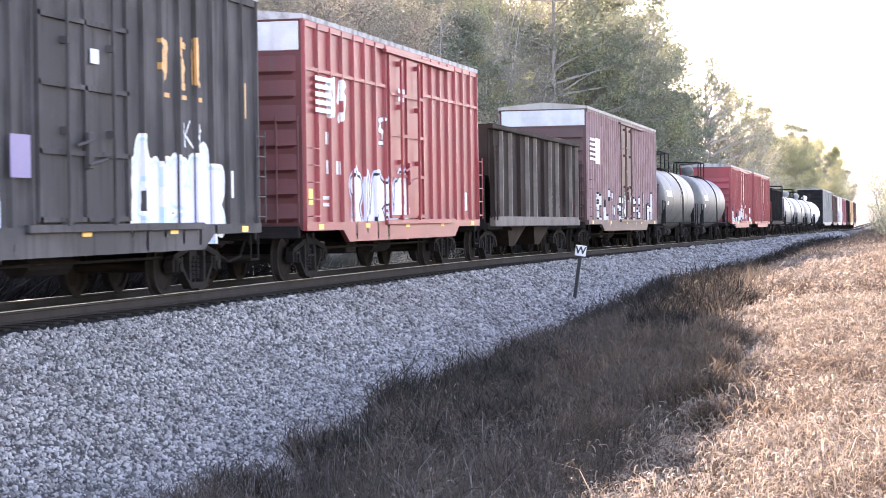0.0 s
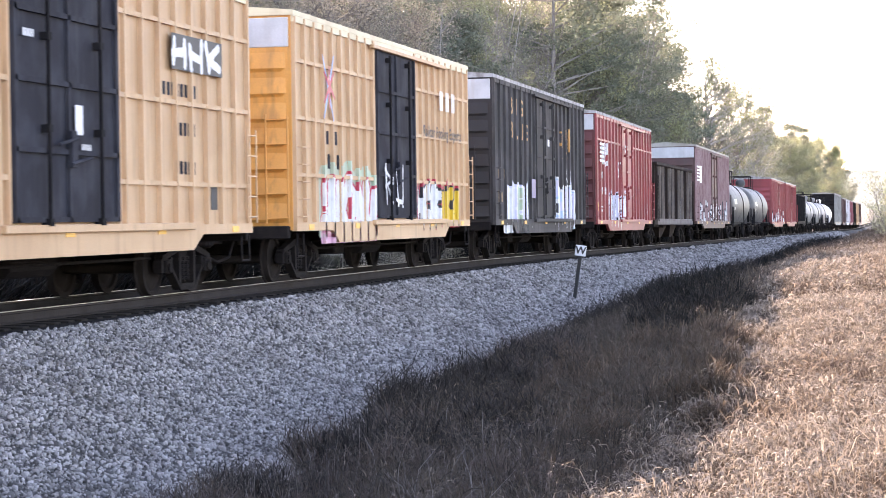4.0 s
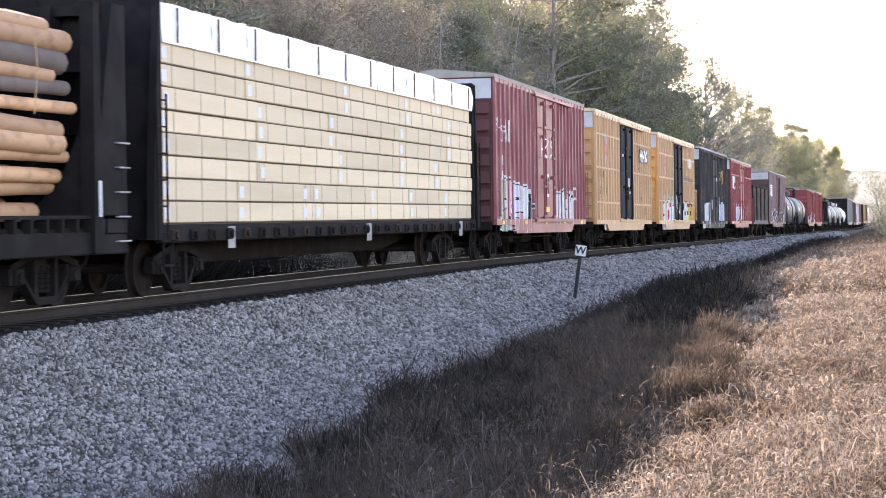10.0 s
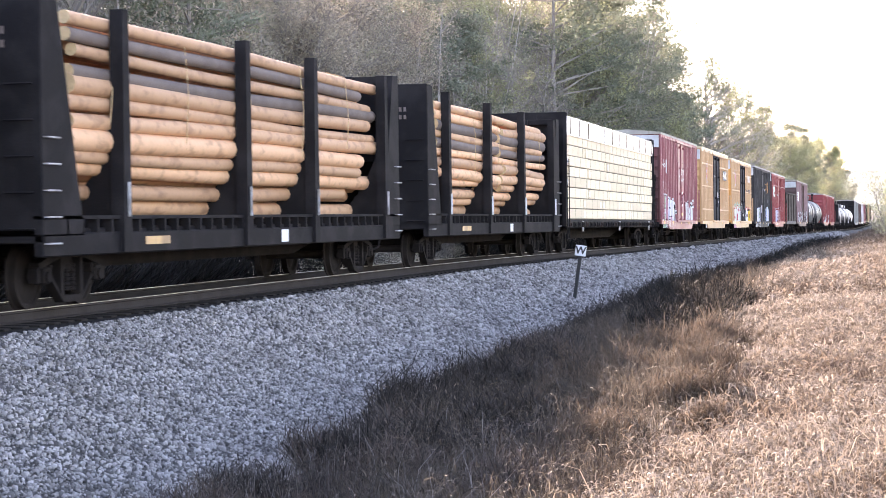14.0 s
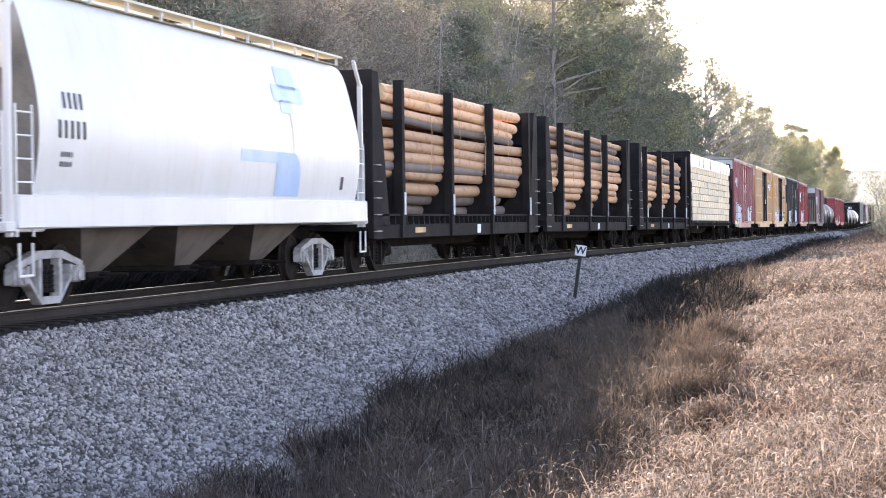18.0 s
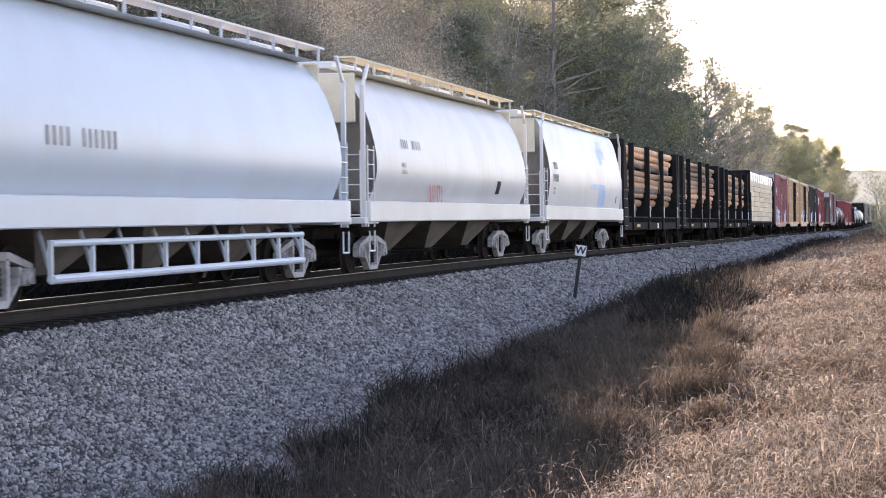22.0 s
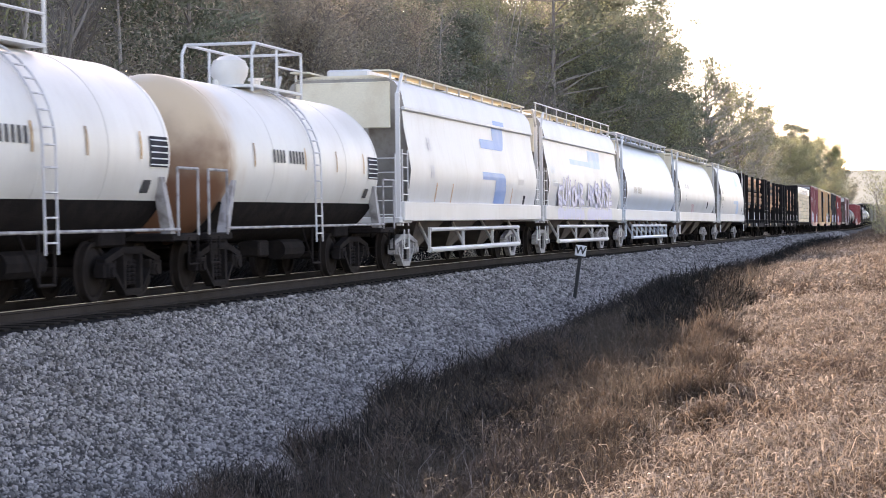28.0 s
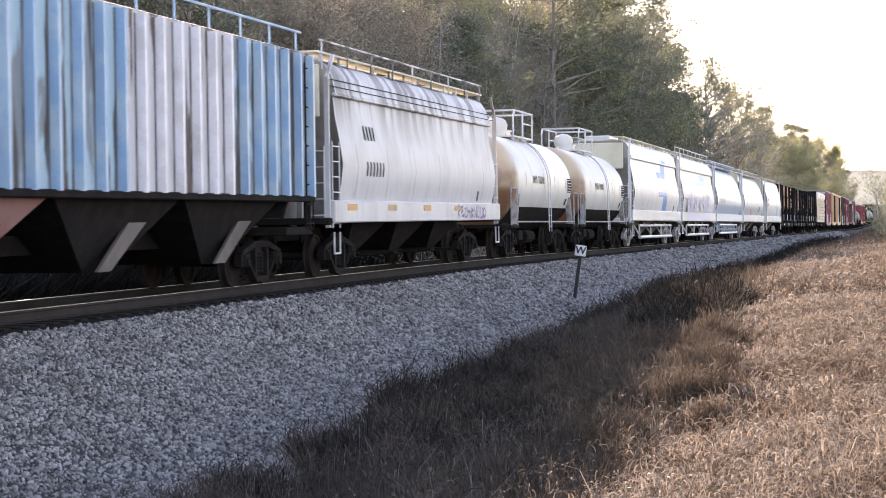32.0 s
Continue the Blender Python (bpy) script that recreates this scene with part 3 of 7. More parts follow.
# weeds: brown of their own, toned darker for the train's shadow on them
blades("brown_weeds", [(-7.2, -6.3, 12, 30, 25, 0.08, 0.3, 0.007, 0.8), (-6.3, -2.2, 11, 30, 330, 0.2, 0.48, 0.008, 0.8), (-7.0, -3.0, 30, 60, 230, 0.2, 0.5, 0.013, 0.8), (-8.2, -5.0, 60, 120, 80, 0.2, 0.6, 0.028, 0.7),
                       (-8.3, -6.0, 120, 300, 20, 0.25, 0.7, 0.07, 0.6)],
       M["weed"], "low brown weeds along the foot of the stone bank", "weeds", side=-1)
blades("grey_stalks", [(-6.5, -3.4, 12, 30, 26, 0.4, 0.8, 0.008, 0.5), (-7.2, -3.6, 30, 56, 14, 0.4, 0.85, 0.012, 0.5)],
       M["stalk"], "thin grey dead stalks standing among the weeds", "weeds", side=-1)
blades("undergrowth", [(-27.5, -23.5, 30, 110, 30, 0.8, 2.6, 0.05, 0.6), (-27.5, -24, 110, 420, 8, 0.8, 2.2, 0.14, 0.5)],
       M["brush"], "dark brush at the edge of the wood", "undergrowth")
# added band of growth that blacks out the view beneath the train
blades("thicket", [(-19.6, -17.4, 14, 60, 420, 1.2, 2.7, 0.06, 0.5), (-19.6, -17.4, 60, 100, 220, 1.2, 2.6, 0.08, 0.5), (-19.6, -17.4, 100, 220, 70, 1.2, 2.4, 0.12, 0.5)], M["thicket"], "dense thicket added as the dark seen under the train", "undergrowth")
curls("grass_leaves", [(-5.2, 2.0, 10, 22, 560, 0.07, 0.18, 0.011, 1), (-7.0, 2.0, 22, 42, 330, 0.08, 0.2, 0.016, 1), (-7.2, 2.0, 42, 85, 110, 0.1, 0.28, 0.03, 1), (-7.8, 2.2, 85, 160, 50, 0.15, 0.35, 0.05, 1)],
      M["strand"], "bleached curled leaves on the dry grass", 0.22, clump=-0.3, edge=shadow_edge)
# the shaded belt of grass is toned darker and left without pale leaves
blades("rough_grass", [(-5.4, -2.8, 15, 24, 300, 0.3, 0.6, 0.008, 0.9), (-6.6, -2.9, 24, 36, 260, 0.4, 0.8, 0.01, 0.9), (-7.0, -3.4, 36, 54, 170, 0.4, 0.85, 0.014, 0.9)],
       M["rough"], "tall rough brown grass, toned darker inside the train's shadow", "grass", side=-1, edge=shadow_edge)
curls("rough_leaves", [(-5.4, -2.8, 15, 24, 110, 0.1, 0.22, 0.008, 1), (-6.4, -2.9, 24, 36, 90, 0.12, 0.26, 0.01, 1), (-6.8, -3.4, 36, 50, 60, 0.12, 0.28, 0.014, 1)], M["rough"], "bent leaves of the tall rough grass", 0.5, side=-1, edge=shadow_edge)
curls("pale_flecks", [(-5.6, -2.4, 12, 24, 14, 0.05, 0.12, 0.007, 1), (-7.0, -2.6, 24, 48, 10, 0.06, 0.13, 0.01, 1)], M["strand"], "scattered pale leaves caught on the weeds", 0.5, side=-1, clump=0.0)
curls("dark_leaves", [(-6.5, -2.4, 11, 30, 150, 0.06, 0.14, 0.01, 1), (-7.2, -3.0, 30, 60, 90, 0.07, 0.16, 0.015, 1)],
      M["weed"], "withered brown leaves on the weeds", 0.38, side=-1)
blades("fallen_stalks", [(-0.9, 1.4, 11, 20, 12, 0.3, 0.6, 0.009, 2.4), (-4.0, 1.5, 12, 30, 2.5, 0.3, 0.5, 0.01, 2.4)], M["strand"], "a few pale broken stalks in the grass", "grass", lift=0.25)


def weed_bush(x, y, high, wide, mat, label):
    """A dense little bush of thin branching stems."""
    n = int(170 + 260 * wide)
    ang, out = rng.random(n) * 6.283, np.sqrt(rng.random(n)) * wide
    way = np.stack([np.cos(ang), np.sin(ang)], 1)
    h = high * rng.uniform(0.6, 1.05, n) * (1 - 0.4 * (out / wide) ** 2)
    base = np.concatenate([way * (out * 0.25)[:, None], np.full((n, 1), -0.08)], 1)
    mid = np.concatenate([way * (out * 0.7)[:, None], (h * 0.55)[:, None]], 1)
    tip = np.concatenate([way * out[:, None], h[:, None]], 1)
    stems, thin = [(base, mid, tip)], 0.006 + y * 0.00012
    for _ in range(4):
        f = rng.uniform(0.2, 1.0, (n, 1))
        a = mid + (tip - mid) * f
        d = rng.normal(size=(n, 3)) * 0.12 * high + np.array([0, 0, 0.06 * high])
        stems.append((a, a + d * 0.6, a + d * 1.2 - np.array([0, 0, 0.02])))
    b, m, t = (np.concatenate(q) for q in zip(*stems))
    ob = tagged(new("weed_bush", ribbons("weed_bush", b, m, t, thin * rng.uniform(0.7, 1.6, len(b))[:, None].repeat(1, 1)[:, 0], mat)), label, "bush", "bushes along the stone bank")
    ob.location = (x, y, max(ground_z(x, y), bed_z(x, y) if x < -7.5 else -9))


def plant_bushes():
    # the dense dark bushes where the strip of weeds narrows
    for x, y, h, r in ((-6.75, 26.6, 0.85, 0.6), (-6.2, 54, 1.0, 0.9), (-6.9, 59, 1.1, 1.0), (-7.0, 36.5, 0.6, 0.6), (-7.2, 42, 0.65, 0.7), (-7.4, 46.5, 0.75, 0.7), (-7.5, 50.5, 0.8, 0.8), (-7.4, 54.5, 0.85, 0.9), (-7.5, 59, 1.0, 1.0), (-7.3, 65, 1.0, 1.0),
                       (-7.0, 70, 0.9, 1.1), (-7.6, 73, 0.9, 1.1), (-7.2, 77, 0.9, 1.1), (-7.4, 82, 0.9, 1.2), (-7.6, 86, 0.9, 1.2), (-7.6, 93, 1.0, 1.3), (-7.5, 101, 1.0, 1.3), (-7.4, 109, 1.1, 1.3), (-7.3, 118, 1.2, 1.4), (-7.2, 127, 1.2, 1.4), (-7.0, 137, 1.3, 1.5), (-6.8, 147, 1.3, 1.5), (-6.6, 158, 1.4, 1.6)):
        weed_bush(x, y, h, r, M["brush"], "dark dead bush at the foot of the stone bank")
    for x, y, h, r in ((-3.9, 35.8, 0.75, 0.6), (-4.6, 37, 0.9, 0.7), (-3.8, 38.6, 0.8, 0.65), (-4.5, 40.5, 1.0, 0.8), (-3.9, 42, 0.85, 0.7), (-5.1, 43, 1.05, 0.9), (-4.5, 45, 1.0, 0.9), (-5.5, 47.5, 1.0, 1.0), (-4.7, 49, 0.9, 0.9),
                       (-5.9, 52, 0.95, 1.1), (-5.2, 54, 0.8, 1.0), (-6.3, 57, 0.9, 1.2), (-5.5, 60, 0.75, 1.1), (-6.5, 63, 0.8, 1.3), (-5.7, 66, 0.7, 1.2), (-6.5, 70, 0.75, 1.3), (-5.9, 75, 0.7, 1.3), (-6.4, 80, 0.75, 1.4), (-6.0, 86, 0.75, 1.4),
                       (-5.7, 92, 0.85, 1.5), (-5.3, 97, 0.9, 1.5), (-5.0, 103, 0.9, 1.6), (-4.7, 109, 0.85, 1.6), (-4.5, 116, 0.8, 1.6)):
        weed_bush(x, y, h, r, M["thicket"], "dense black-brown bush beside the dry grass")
    # those at the foot of the bank close by
    rnd = random.Random(8)
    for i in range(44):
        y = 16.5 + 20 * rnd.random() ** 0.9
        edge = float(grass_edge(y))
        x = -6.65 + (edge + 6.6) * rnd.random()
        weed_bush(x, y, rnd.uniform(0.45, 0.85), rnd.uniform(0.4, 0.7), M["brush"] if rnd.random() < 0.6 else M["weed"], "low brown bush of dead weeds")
    # tufts of taller dry grass in the shade of the train
    for i in range(26):
        y = 20 + 15 * rnd.random()
        x = float(grass_edge(y)) + 0.2 + 2.6 * rnd.random()
        weed_bush(x, y, rnd.uniform(0.45, 0.75), rnd.uniform(0.35, 0.6), M["straw"], "tuft of tall dry brown grass")


plant_bushes()


# ---- trees ----
def bough(m, tips, start, way, length, radius, level, spread, rnd, droop=0.0):
    """A limb in bent pieces, with smaller limbs off it."""
    p, d, pieces = Vector(start), Vector(way).normalized(), 4 if level > 1 else 3
    for i in range(pieces):
        q = p + d * (length / pieces)
        r0, r1 = radius * (1 - 0.7 * i / pieces), radius * (1 - 0.7 * (i + 1) / pieces)
        m.tube(p, q, r0, r1, n=(3, 3, 4, 5, 7)[min(level, 4)], caps=False)
        if level > 0 and i >= (1 if level > 2 else 0):
            for _ in range(2 if level < 3 else 3):
                turn = Vector((rnd.gauss(0, 1), rnd.gauss(0, 1), rnd.gauss(0, 0.6))).normalized()
                bough(m, tips, p.lerp(q, rnd.random()), (d + turn * spread + Vector((0, 0, 0.25 - droop))).normalized(),
                      length * rnd.uniform(0.4, 0.62), r1 * 0.6, level - 1, spread, rnd, droop)
        d = (d + Vector((rnd.gauss(0, 0.16), rnd.gauss(0, 0.16), rnd.gauss(0.04, 0.08)))).normalized()
        p = q
    if level <= 1:
        tips.append(p)


def leaves(m, tips, per, size, cloud, rnd):
    for t in tips:
        for _ in range(per):
            c = t + Vector((rnd.gauss(0, cloud), rnd.gauss(0, cloud), rnd.gauss(0, cloud * 0.7)))
            a = Vector((rnd.gauss(0, 1), rnd.gauss(0, 1), rnd.gauss(0, 1))).normalized()
            b = a.orthogonal().normalized() * size * rnd.uniform(0.25, 0.45)
            a = a * size * rnd.uniform(0.7, 1.3)
            m.add([c - a, c + b, c + a, c - b], [(0, 1, 2, 3)])


def broad_tree(seed, height, leaf=None, per=0, size=0.16, label="", category="tree", spread=0.85, levels=2, limb=0.0055, share=1.0, low=2, cloud=0.5):
    rnd = random.Random(seed)
    t = thing("tree", label, category, "trees behind the train")
    trunk, twigs, foliage, tips = Mesh(), Mesh(), Mesh(), []
    p, d = Vector((0, 0, -0.4)), Vector((rnd.gauss(0, 0.04), rnd.gauss(0, 0.04), 1))
    n = 7
    for i in range(n):
        q = p + d.normalized() * height * 0.85 / n
        trunk.tube(p, q, height * 0.0115 * (1 - 0.75 * i / n), height * 0.0115 * (1 - 0.75 * (i + 1) / n), n=8, caps=False)
        if i >= low:
            for _ in range(3 if i < 5 else 4):
                a = rnd.uniform(0, 6.283)
                bough(twigs, tips, p.lerp(q, rnd.random()), (math.cos(a) * spread, math.sin(a) * spread, rnd.uniform(0.35, 1.0)),
                      height * rnd.uniform(0.16, 0.3) * (1.15 - 0.08 * i), height * limb, levels, 0.75, rnd)
        d += Vector((rnd.gauss(0, 0.05), rnd.gauss(0, 0.05), 0))
        p = q
    part("trunk", trunk, M["bark"], t)
    part("crown", twigs.data("crown", M["sky_twig"] if spread == 1.0 else M["twig"], smooth=0), None, t)
    if leaf:
        leaves(foliage, [q for q in tips if rnd.random() < share], per, size, cloud, rnd)
        part("foliage", foliage.data("foliage", leaf, smooth=0), None, t)
    t["tall"] = height * 1.06
    return t


def pine_tree(seed, height, label, low=0.3, leaf=None):
    rnd = random.Random(seed)
    t = thing("tree", label, "tree", "trees behind the train")
    trunk, twigs, foliage, tips = Mesh(), Mesh(), Mesh(), []
    trunk.tube((0, 0, -0.4), (0.2, 0.1, height * 0.55), height * 0.011, height * 0.007, n=8, caps=False)
    trunk.tube((0.2, 0.1, height * 0.55), (0.1, 0.25, height), height * 0.007, 0.03, n=6, caps=False)
    z = height * low
    while z < height * 0.985:
        k = (z / height - low) / (1 - low)
        reach = height * 0.21 * (0.55 + 0.75 * math.sin(math.pi * min(1, 0.25 + 0.75 * k)) - 0.35 * k) * rnd.uniform(0.45, 1.2)
        for _ in range(rnd.randint(2, 3)):
            a = rnd.uniform(0, 6.283)
            e = Vector((math.cos(a) * reach, math.sin(a) * reach, reach * rnd.uniform(-0.05, 0.55)))
            s = Vector((0.15, 0.15, z))
            twigs.tube(s, s + e, 0.06, 0.025, n=4, caps=False)
            for f in (0.5, 0.78, 1.0):
                tips.append(s + e * f + Vector((rnd.gauss(0, 0.35), rnd.gauss(0, 0.35), rnd.gauss(0.1, 0.25))))
        z += height * rnd.uniform(0.024, 0.045)
    leaves(foliage, tips, 58, 0.17, 0.4, rnd)
    part("trunk", trunk, M["bark"], t)
    part("crown", twigs.data("crown", M["twig"], smooth=0), None, t)
    part("foliage", foliage.data("foliage", leaf or M["pine"], smooth=0), None, t)
    t["tall"] = height
    return t


def sapling(seed, height, leaf):
    """Many-stemmed undergrowth at the foot of the wood."""
    rnd = random.Random(seed)
    t = thing("sapling", "tangled understory sapling holding withered leaves", "sapling", "saplings at the foot of the wood")
    stems, foliage, tips = Mesh(), Mesh(), []
    for _ in range(6):
        a = rnd.uniform(0, 6.283)
        bough(stems, tips, (rnd.gauss(0, 0.3), rnd.gauss(0, 0.3), -0.2), (math.cos(a) * 0.4, math.sin(a) * 0.4, 1), height * rnd.uniform(0.55, 0.95), 0.05, 2, 0.6, rnd)
    leaves(foliage, [q for q in tips if rnd.random() < 0.6], 16, 0.07, 0.32, rnd)
    part("stem_clump", stems.data("stem_clump", M["twig"], smooth=0), None, t)
    part("foliage", foliage.data("foliage", leaf, smooth=0), None, t)
    t["tall"] = height * 1.2
    return t


def slender_tree(seed, height):
    rnd = random.Random(seed)
    t = thing("tree", "slender pale-barked tree at the edge of the wood", "tree", "trees behind the train")
    trunk, twigs, foliage, tips = Mesh(), Mesh(), Mesh(), []
    p, d, n = Vector((0, 0, -0.4)), Vector((rnd.gauss(0, 0.05), rnd.gauss(0, 0.05), 1)), 8
    for i in range(n):
        q = p + d.normalized() * height / n
        trunk.tube(p, q, 0.13 * (1 - 0.85 * i / n), 0.13 * (1 - 0.85 * (i + 1) / n), n=7, caps=False)
        for _ in range(0 if i < 3 else 2):
            a = rnd.uniform(0, 6.283)
            bough(twigs, tips, p.lerp(q, rnd.random()), (math.cos(a) * 0.6, math.sin(a) * 0.6, rnd.uniform(0.4, 1.1)), height * rnd.uniform(0.08, 0.17), 0.03, 2, 0.7, rnd)
        d += Vector((rnd.gauss(0, 0.05), rnd.gauss(0, 0.05), 0))
        p = q
    leaves(foliage, [q for q in tips if rnd.random() < 0.35], 3, 0.11, 0.35, rnd)
    part("trunk", trunk, M["pale_bark"], t)
    part("crown", twigs.data("crown", M["twig"], smooth=0), None, t)
    part("foliage", foliage.data("foliage", M["dead_leaf"] if seed % 2 else M["leaf"], smooth=0), None, t)
    t["tall"] = height * 1.05
    return t


def tree_kinds():
    bare = [broad_tree(s, h, M["dead_leaf"], 5, 0.085, label="tall bare grey hardwood tree on the wooded bank", spread=0.55, share=0.3) for s, h in ((1, 17), (2, 19), (3, 15.5), (4, 20))]
    brown = [broad_tree(s, h, M["dead_leaf"], 14, 0.095, "hardwood tree still holding brown leaves") for s, h in ((5, 15), (6, 17))]
    green = [broad_tree(s, h, M["leaf"], 14, 0.15, "tree with thin yellow-green leaves") for s, h in ((7, 18), (8, 20))]
    pine = [pine_tree(s, h, "dark green pine on the wooded bank", l) for s, h, l in ((9, 20, 0.3), (10, 22, 0.22), (11, 17, 0.35))]
    slim = [slender_tree(s, h) for s, h in ((21, 16), (22, 18), (23, 14), (24, 17), (25, 19))]
    wide = [broad_tree(s, h, M["leaf"], 1, 0.16, label="broad-crowned bare tree standing against the sky", spread=1.0, levels=3, limb=0.0075, share=0.3, low=1) for s, h in ((13, 18), (14, 19), (15, 17))]
    low = [sapling(s, h, M[l]) for s, h, l in ((41, 6, "dead_leaf"), (42, 7.5, "dead_leaf"), (43, 5, "leaf"), (44, 8.5, "dead_leaf"))]
    return bare, brown, green, pine, slim, wide, low


def plant_wood():
    bare, brown, green, pine, slim, wide, low = tree_kinds()
    first = set()
    rnd = random.Random(12)

    def put(kind, x, y, scale=1.0):
        z = ground_z(x, y)
        m = pose(x, y, z, 0, 0, rnd.uniform(0, 360))
        src = rnd.choice(kind)
        if y < 132:
            # the low sun clears the tops of the near edge of the wood
            scale = min(scale, ((-x - 4) / 1.55 - 1 - z) / src["tall"])
        if src.name in first:
            ob = copy_thing(src, m)
        else:
            first.add(src.name)
            ob, src.matrix_basis = src, m
        ob.scale = (scale,) * 3

    for x0, dx, y1, gap in ((-25.5, 1.5, 470, 4.4), (-30.5, 2.2, 400, 5.2), (-38, 3, 330, 6.5), (-49, 4, 300, 9), (-66, 6, 330, 15)):
        y = 44.0
        while y < y1:
            x = x0 + rnd.uniform(-dx, dx)
            at = y + (x0 + 25.5) * -1.6
            roll = rnd.random()
            q = at / -x
            if q < 5.3:
                kind = bare if roll < 0.5 else brown if roll < 0.78 else green if roll < 0.88 else pine
            elif q < 6.5:
                kind = green if roll < 0.4 else bare if roll < 0.65 else brown if roll < 0.85 else pine
            elif q < 7.8:
                kind = pine if roll < 0.55 else green if roll < 0.75 else bare
            elif q < 14:
                kind = bare if roll < 0.85 else brown
                y += 9
                if x0 < -31 and roll > 0.3:
                    y += gap
                    continue
            else:
                kind = green if roll < 0.45 else pine if roll < 0.7 else bare
            put(kind, x, at, rnd.uniform(0.8, 1.08) * (1.3 if x0 < -35 else 1.0))
            y += gap * rnd.uniform(0.6, 1.4)
    for i in range(70):
        put(slim, -24.3 - 7 * rnd.random() ** 1.5, 43 + i * 2.2 + rnd.uniform(-1, 1), rnd.uniform(0.8, 1.1))
    for i in range(95):
        put(low, -23.4 - 5.5 * rnd.random(), 52 + i * 1.75 + rnd.uniform(-1, 1), rnd.uniform(0.7, 1.15))
    # the bare trees that stand clear against the sky
    for x, y, k in ((-24.5, 252, 1.22), (-24, 270, 1.3), (-24.5, 288, 1.2), (-23.5, 312, 1.0), (-24, 338, 0.82)):
        put(wide, x, y, k)
    # tall pines at the end of the near wood
    for x, y, k in ((-26, 172, 1.0), (-27, 184, 1.15), (-26.5, 196, 1.2), (-26, 206, 1.22), (-25.5, 216, 1.05), (-25, 226, 0.8)):
        put(pine, x, y, k)
    put(green, -26, 158, 1.1)
    # far trees beyond the bend of the wood
    for x, y, k in ((-25, 410, 0.95), (-26, 440, 1.05), (-25, 480, 1.1), (-26, 520, 1.25), (-24, 560, 1.3), (-24, 610, 1.15)):
        put(green, x, y, k)
    for i in range(22):
        put(rnd.choice((green, pine, brown)), -27 + rnd.uniform(-8, 4), 470 + i * 16, rnd.uniform(0.75, 1.0))
    for ob in bare + brown + green + pine + slim + wide + low:
        if ob.name not in first:
            ob.matrix_basis = pose(-60, 80 + len(first) * 9, ground_z(-60, 80))
            first.add(ob.name)


plant_wood()


def shrub(seed, height, at):
    rnd = random.Random(seed)
    t = thing("shrub", "leafy yellow-green shrub at the edge of the dry grass", "shrub", "shrubs in the grass", at)
    stems, foliage, tips = Mesh(), Mesh(), []
    for _ in range(7):
        a = rnd.uniform(0, 6.283)
        bough(stems, tips, (rnd.gauss(0, 0.1), rnd.gauss(0, 0.1), -0.1), (math.cos(a) * 0.35, math.sin(a) * 0.35, 1), height * rnd.uniform(0.55, 0.9), 0.03, 2, 0.6, rnd)
    leaves(foliage, tips, 5, 0.05, 0.16, rnd)
    part("stem_clump", stems.data("stem_clump", M["twig"], smooth=0), None, t)
    part("foliage", foliage.data("foliage", M["leaf"], smooth=0), None, t)


for seed, h, x, y in ((31, 3.6, -0.6, 84), (32, 3.2, -1.2, 98), (33, 4.2, -0.9, 112), (34, 2.2, -2.0, 126), (35, 2.6, -0.2, 74)):
    shrub(seed, h, (x, y, ground_z(x, y)))


# ---- whistle post ----
def whistle_post():
    x, y = -9.02, 54.2
    z = bed_z(x, y)
    t = thing("whistle_post", "leaning black post with a white whistle board in ballast", "sign", at=(x, y, z))
    t.rotation_euler = (0, radians(8.5), 0)
    part("post", Mesh().box(-0.045, 0.045, -0.04, 0.04, -0.4, 1.2, 0.012), M["post"], t)
    board = part("board", Mesh().box(-0.15, 0.15, -0.065, -0.045, 1.17, 1.46, 0.008), M["sign"], t, "white square board with black edge")
    fc = bpy.data.curves.new("letter", "FONT")
    fc.body, fc.size, fc.extrude, fc.align_x, fc.align_y, fc.offset = "W", 0.27, 0.003, "CENTER", "CENTER", 0.008
    tmp = bpy.data.objects.new("letter", fc)
    me = bpy.data.meshes.new_from_object(tmp)
    bpy.data.objects.remove(tmp)
    me.materials.clear()
    me.materials.append(M["ink"])
    ob = part("letter", me, None, board, "black capital letter")
    ob.rotation_euler = (radians(90), 0, 0)
    ob.location = (0, -0.07, 1.315)


whistle_post()


# ---- rolling stock ----
UNIT = 9.27


def travelled(t):
    """How far the train has gone, in metres."""
    def s(a):
        u = (a - 16) / 16
        return 16 * (u + 0.03042 * u ** 2 - 0.0101 * u ** 3 - 0.0102 * u ** 4)
    return UNIT * (s(t) - s(0))


TRAIN, WHEELSETS = [], {-1: [], 1: []}
WHEEL_R = 0.44
SHARED = {}


def shared(key, build):
    if key not in SHARED:
        SHARED[key] = build()
    return SHARED[key]


def wheelset_mesh():
    m = Mesh()
    for s in (-1, 1):
        c = s * 0.7525
        prof = [(-0.07, 0.14), (-0.07, 0.3), (-0.03, 0.36), (-0.065, 0.385), (-0.065, WHEEL_R), (0.03, WHEEL_R), (0.055, 0.47), (0.075, 0.47), (0.075, 0.385), (0.03, 0.36), (0.01, 0.3), (0.07, 0.15)]
        m.lathe([(c - s * a, r) for a, r in prof], 28)
        for i in range(3):
            a = i * 2.094
            m.tube((c + s * 0.075, 0.24 * math.cos(a), 0.24 * math.sin(a)), (c + s * 0.04, 0.24 * math.cos(a), 0.24 * math.sin(a)), 0.03, n=6)
    m.lathe([(-1.05, 0.06), (-1.02, 0.08), (-0.6, 0.085), (0.6, 0.085), (1.02, 0.08), (1.05, 0.06)], 12)
    return m.data("wheelset", M["wheel"])


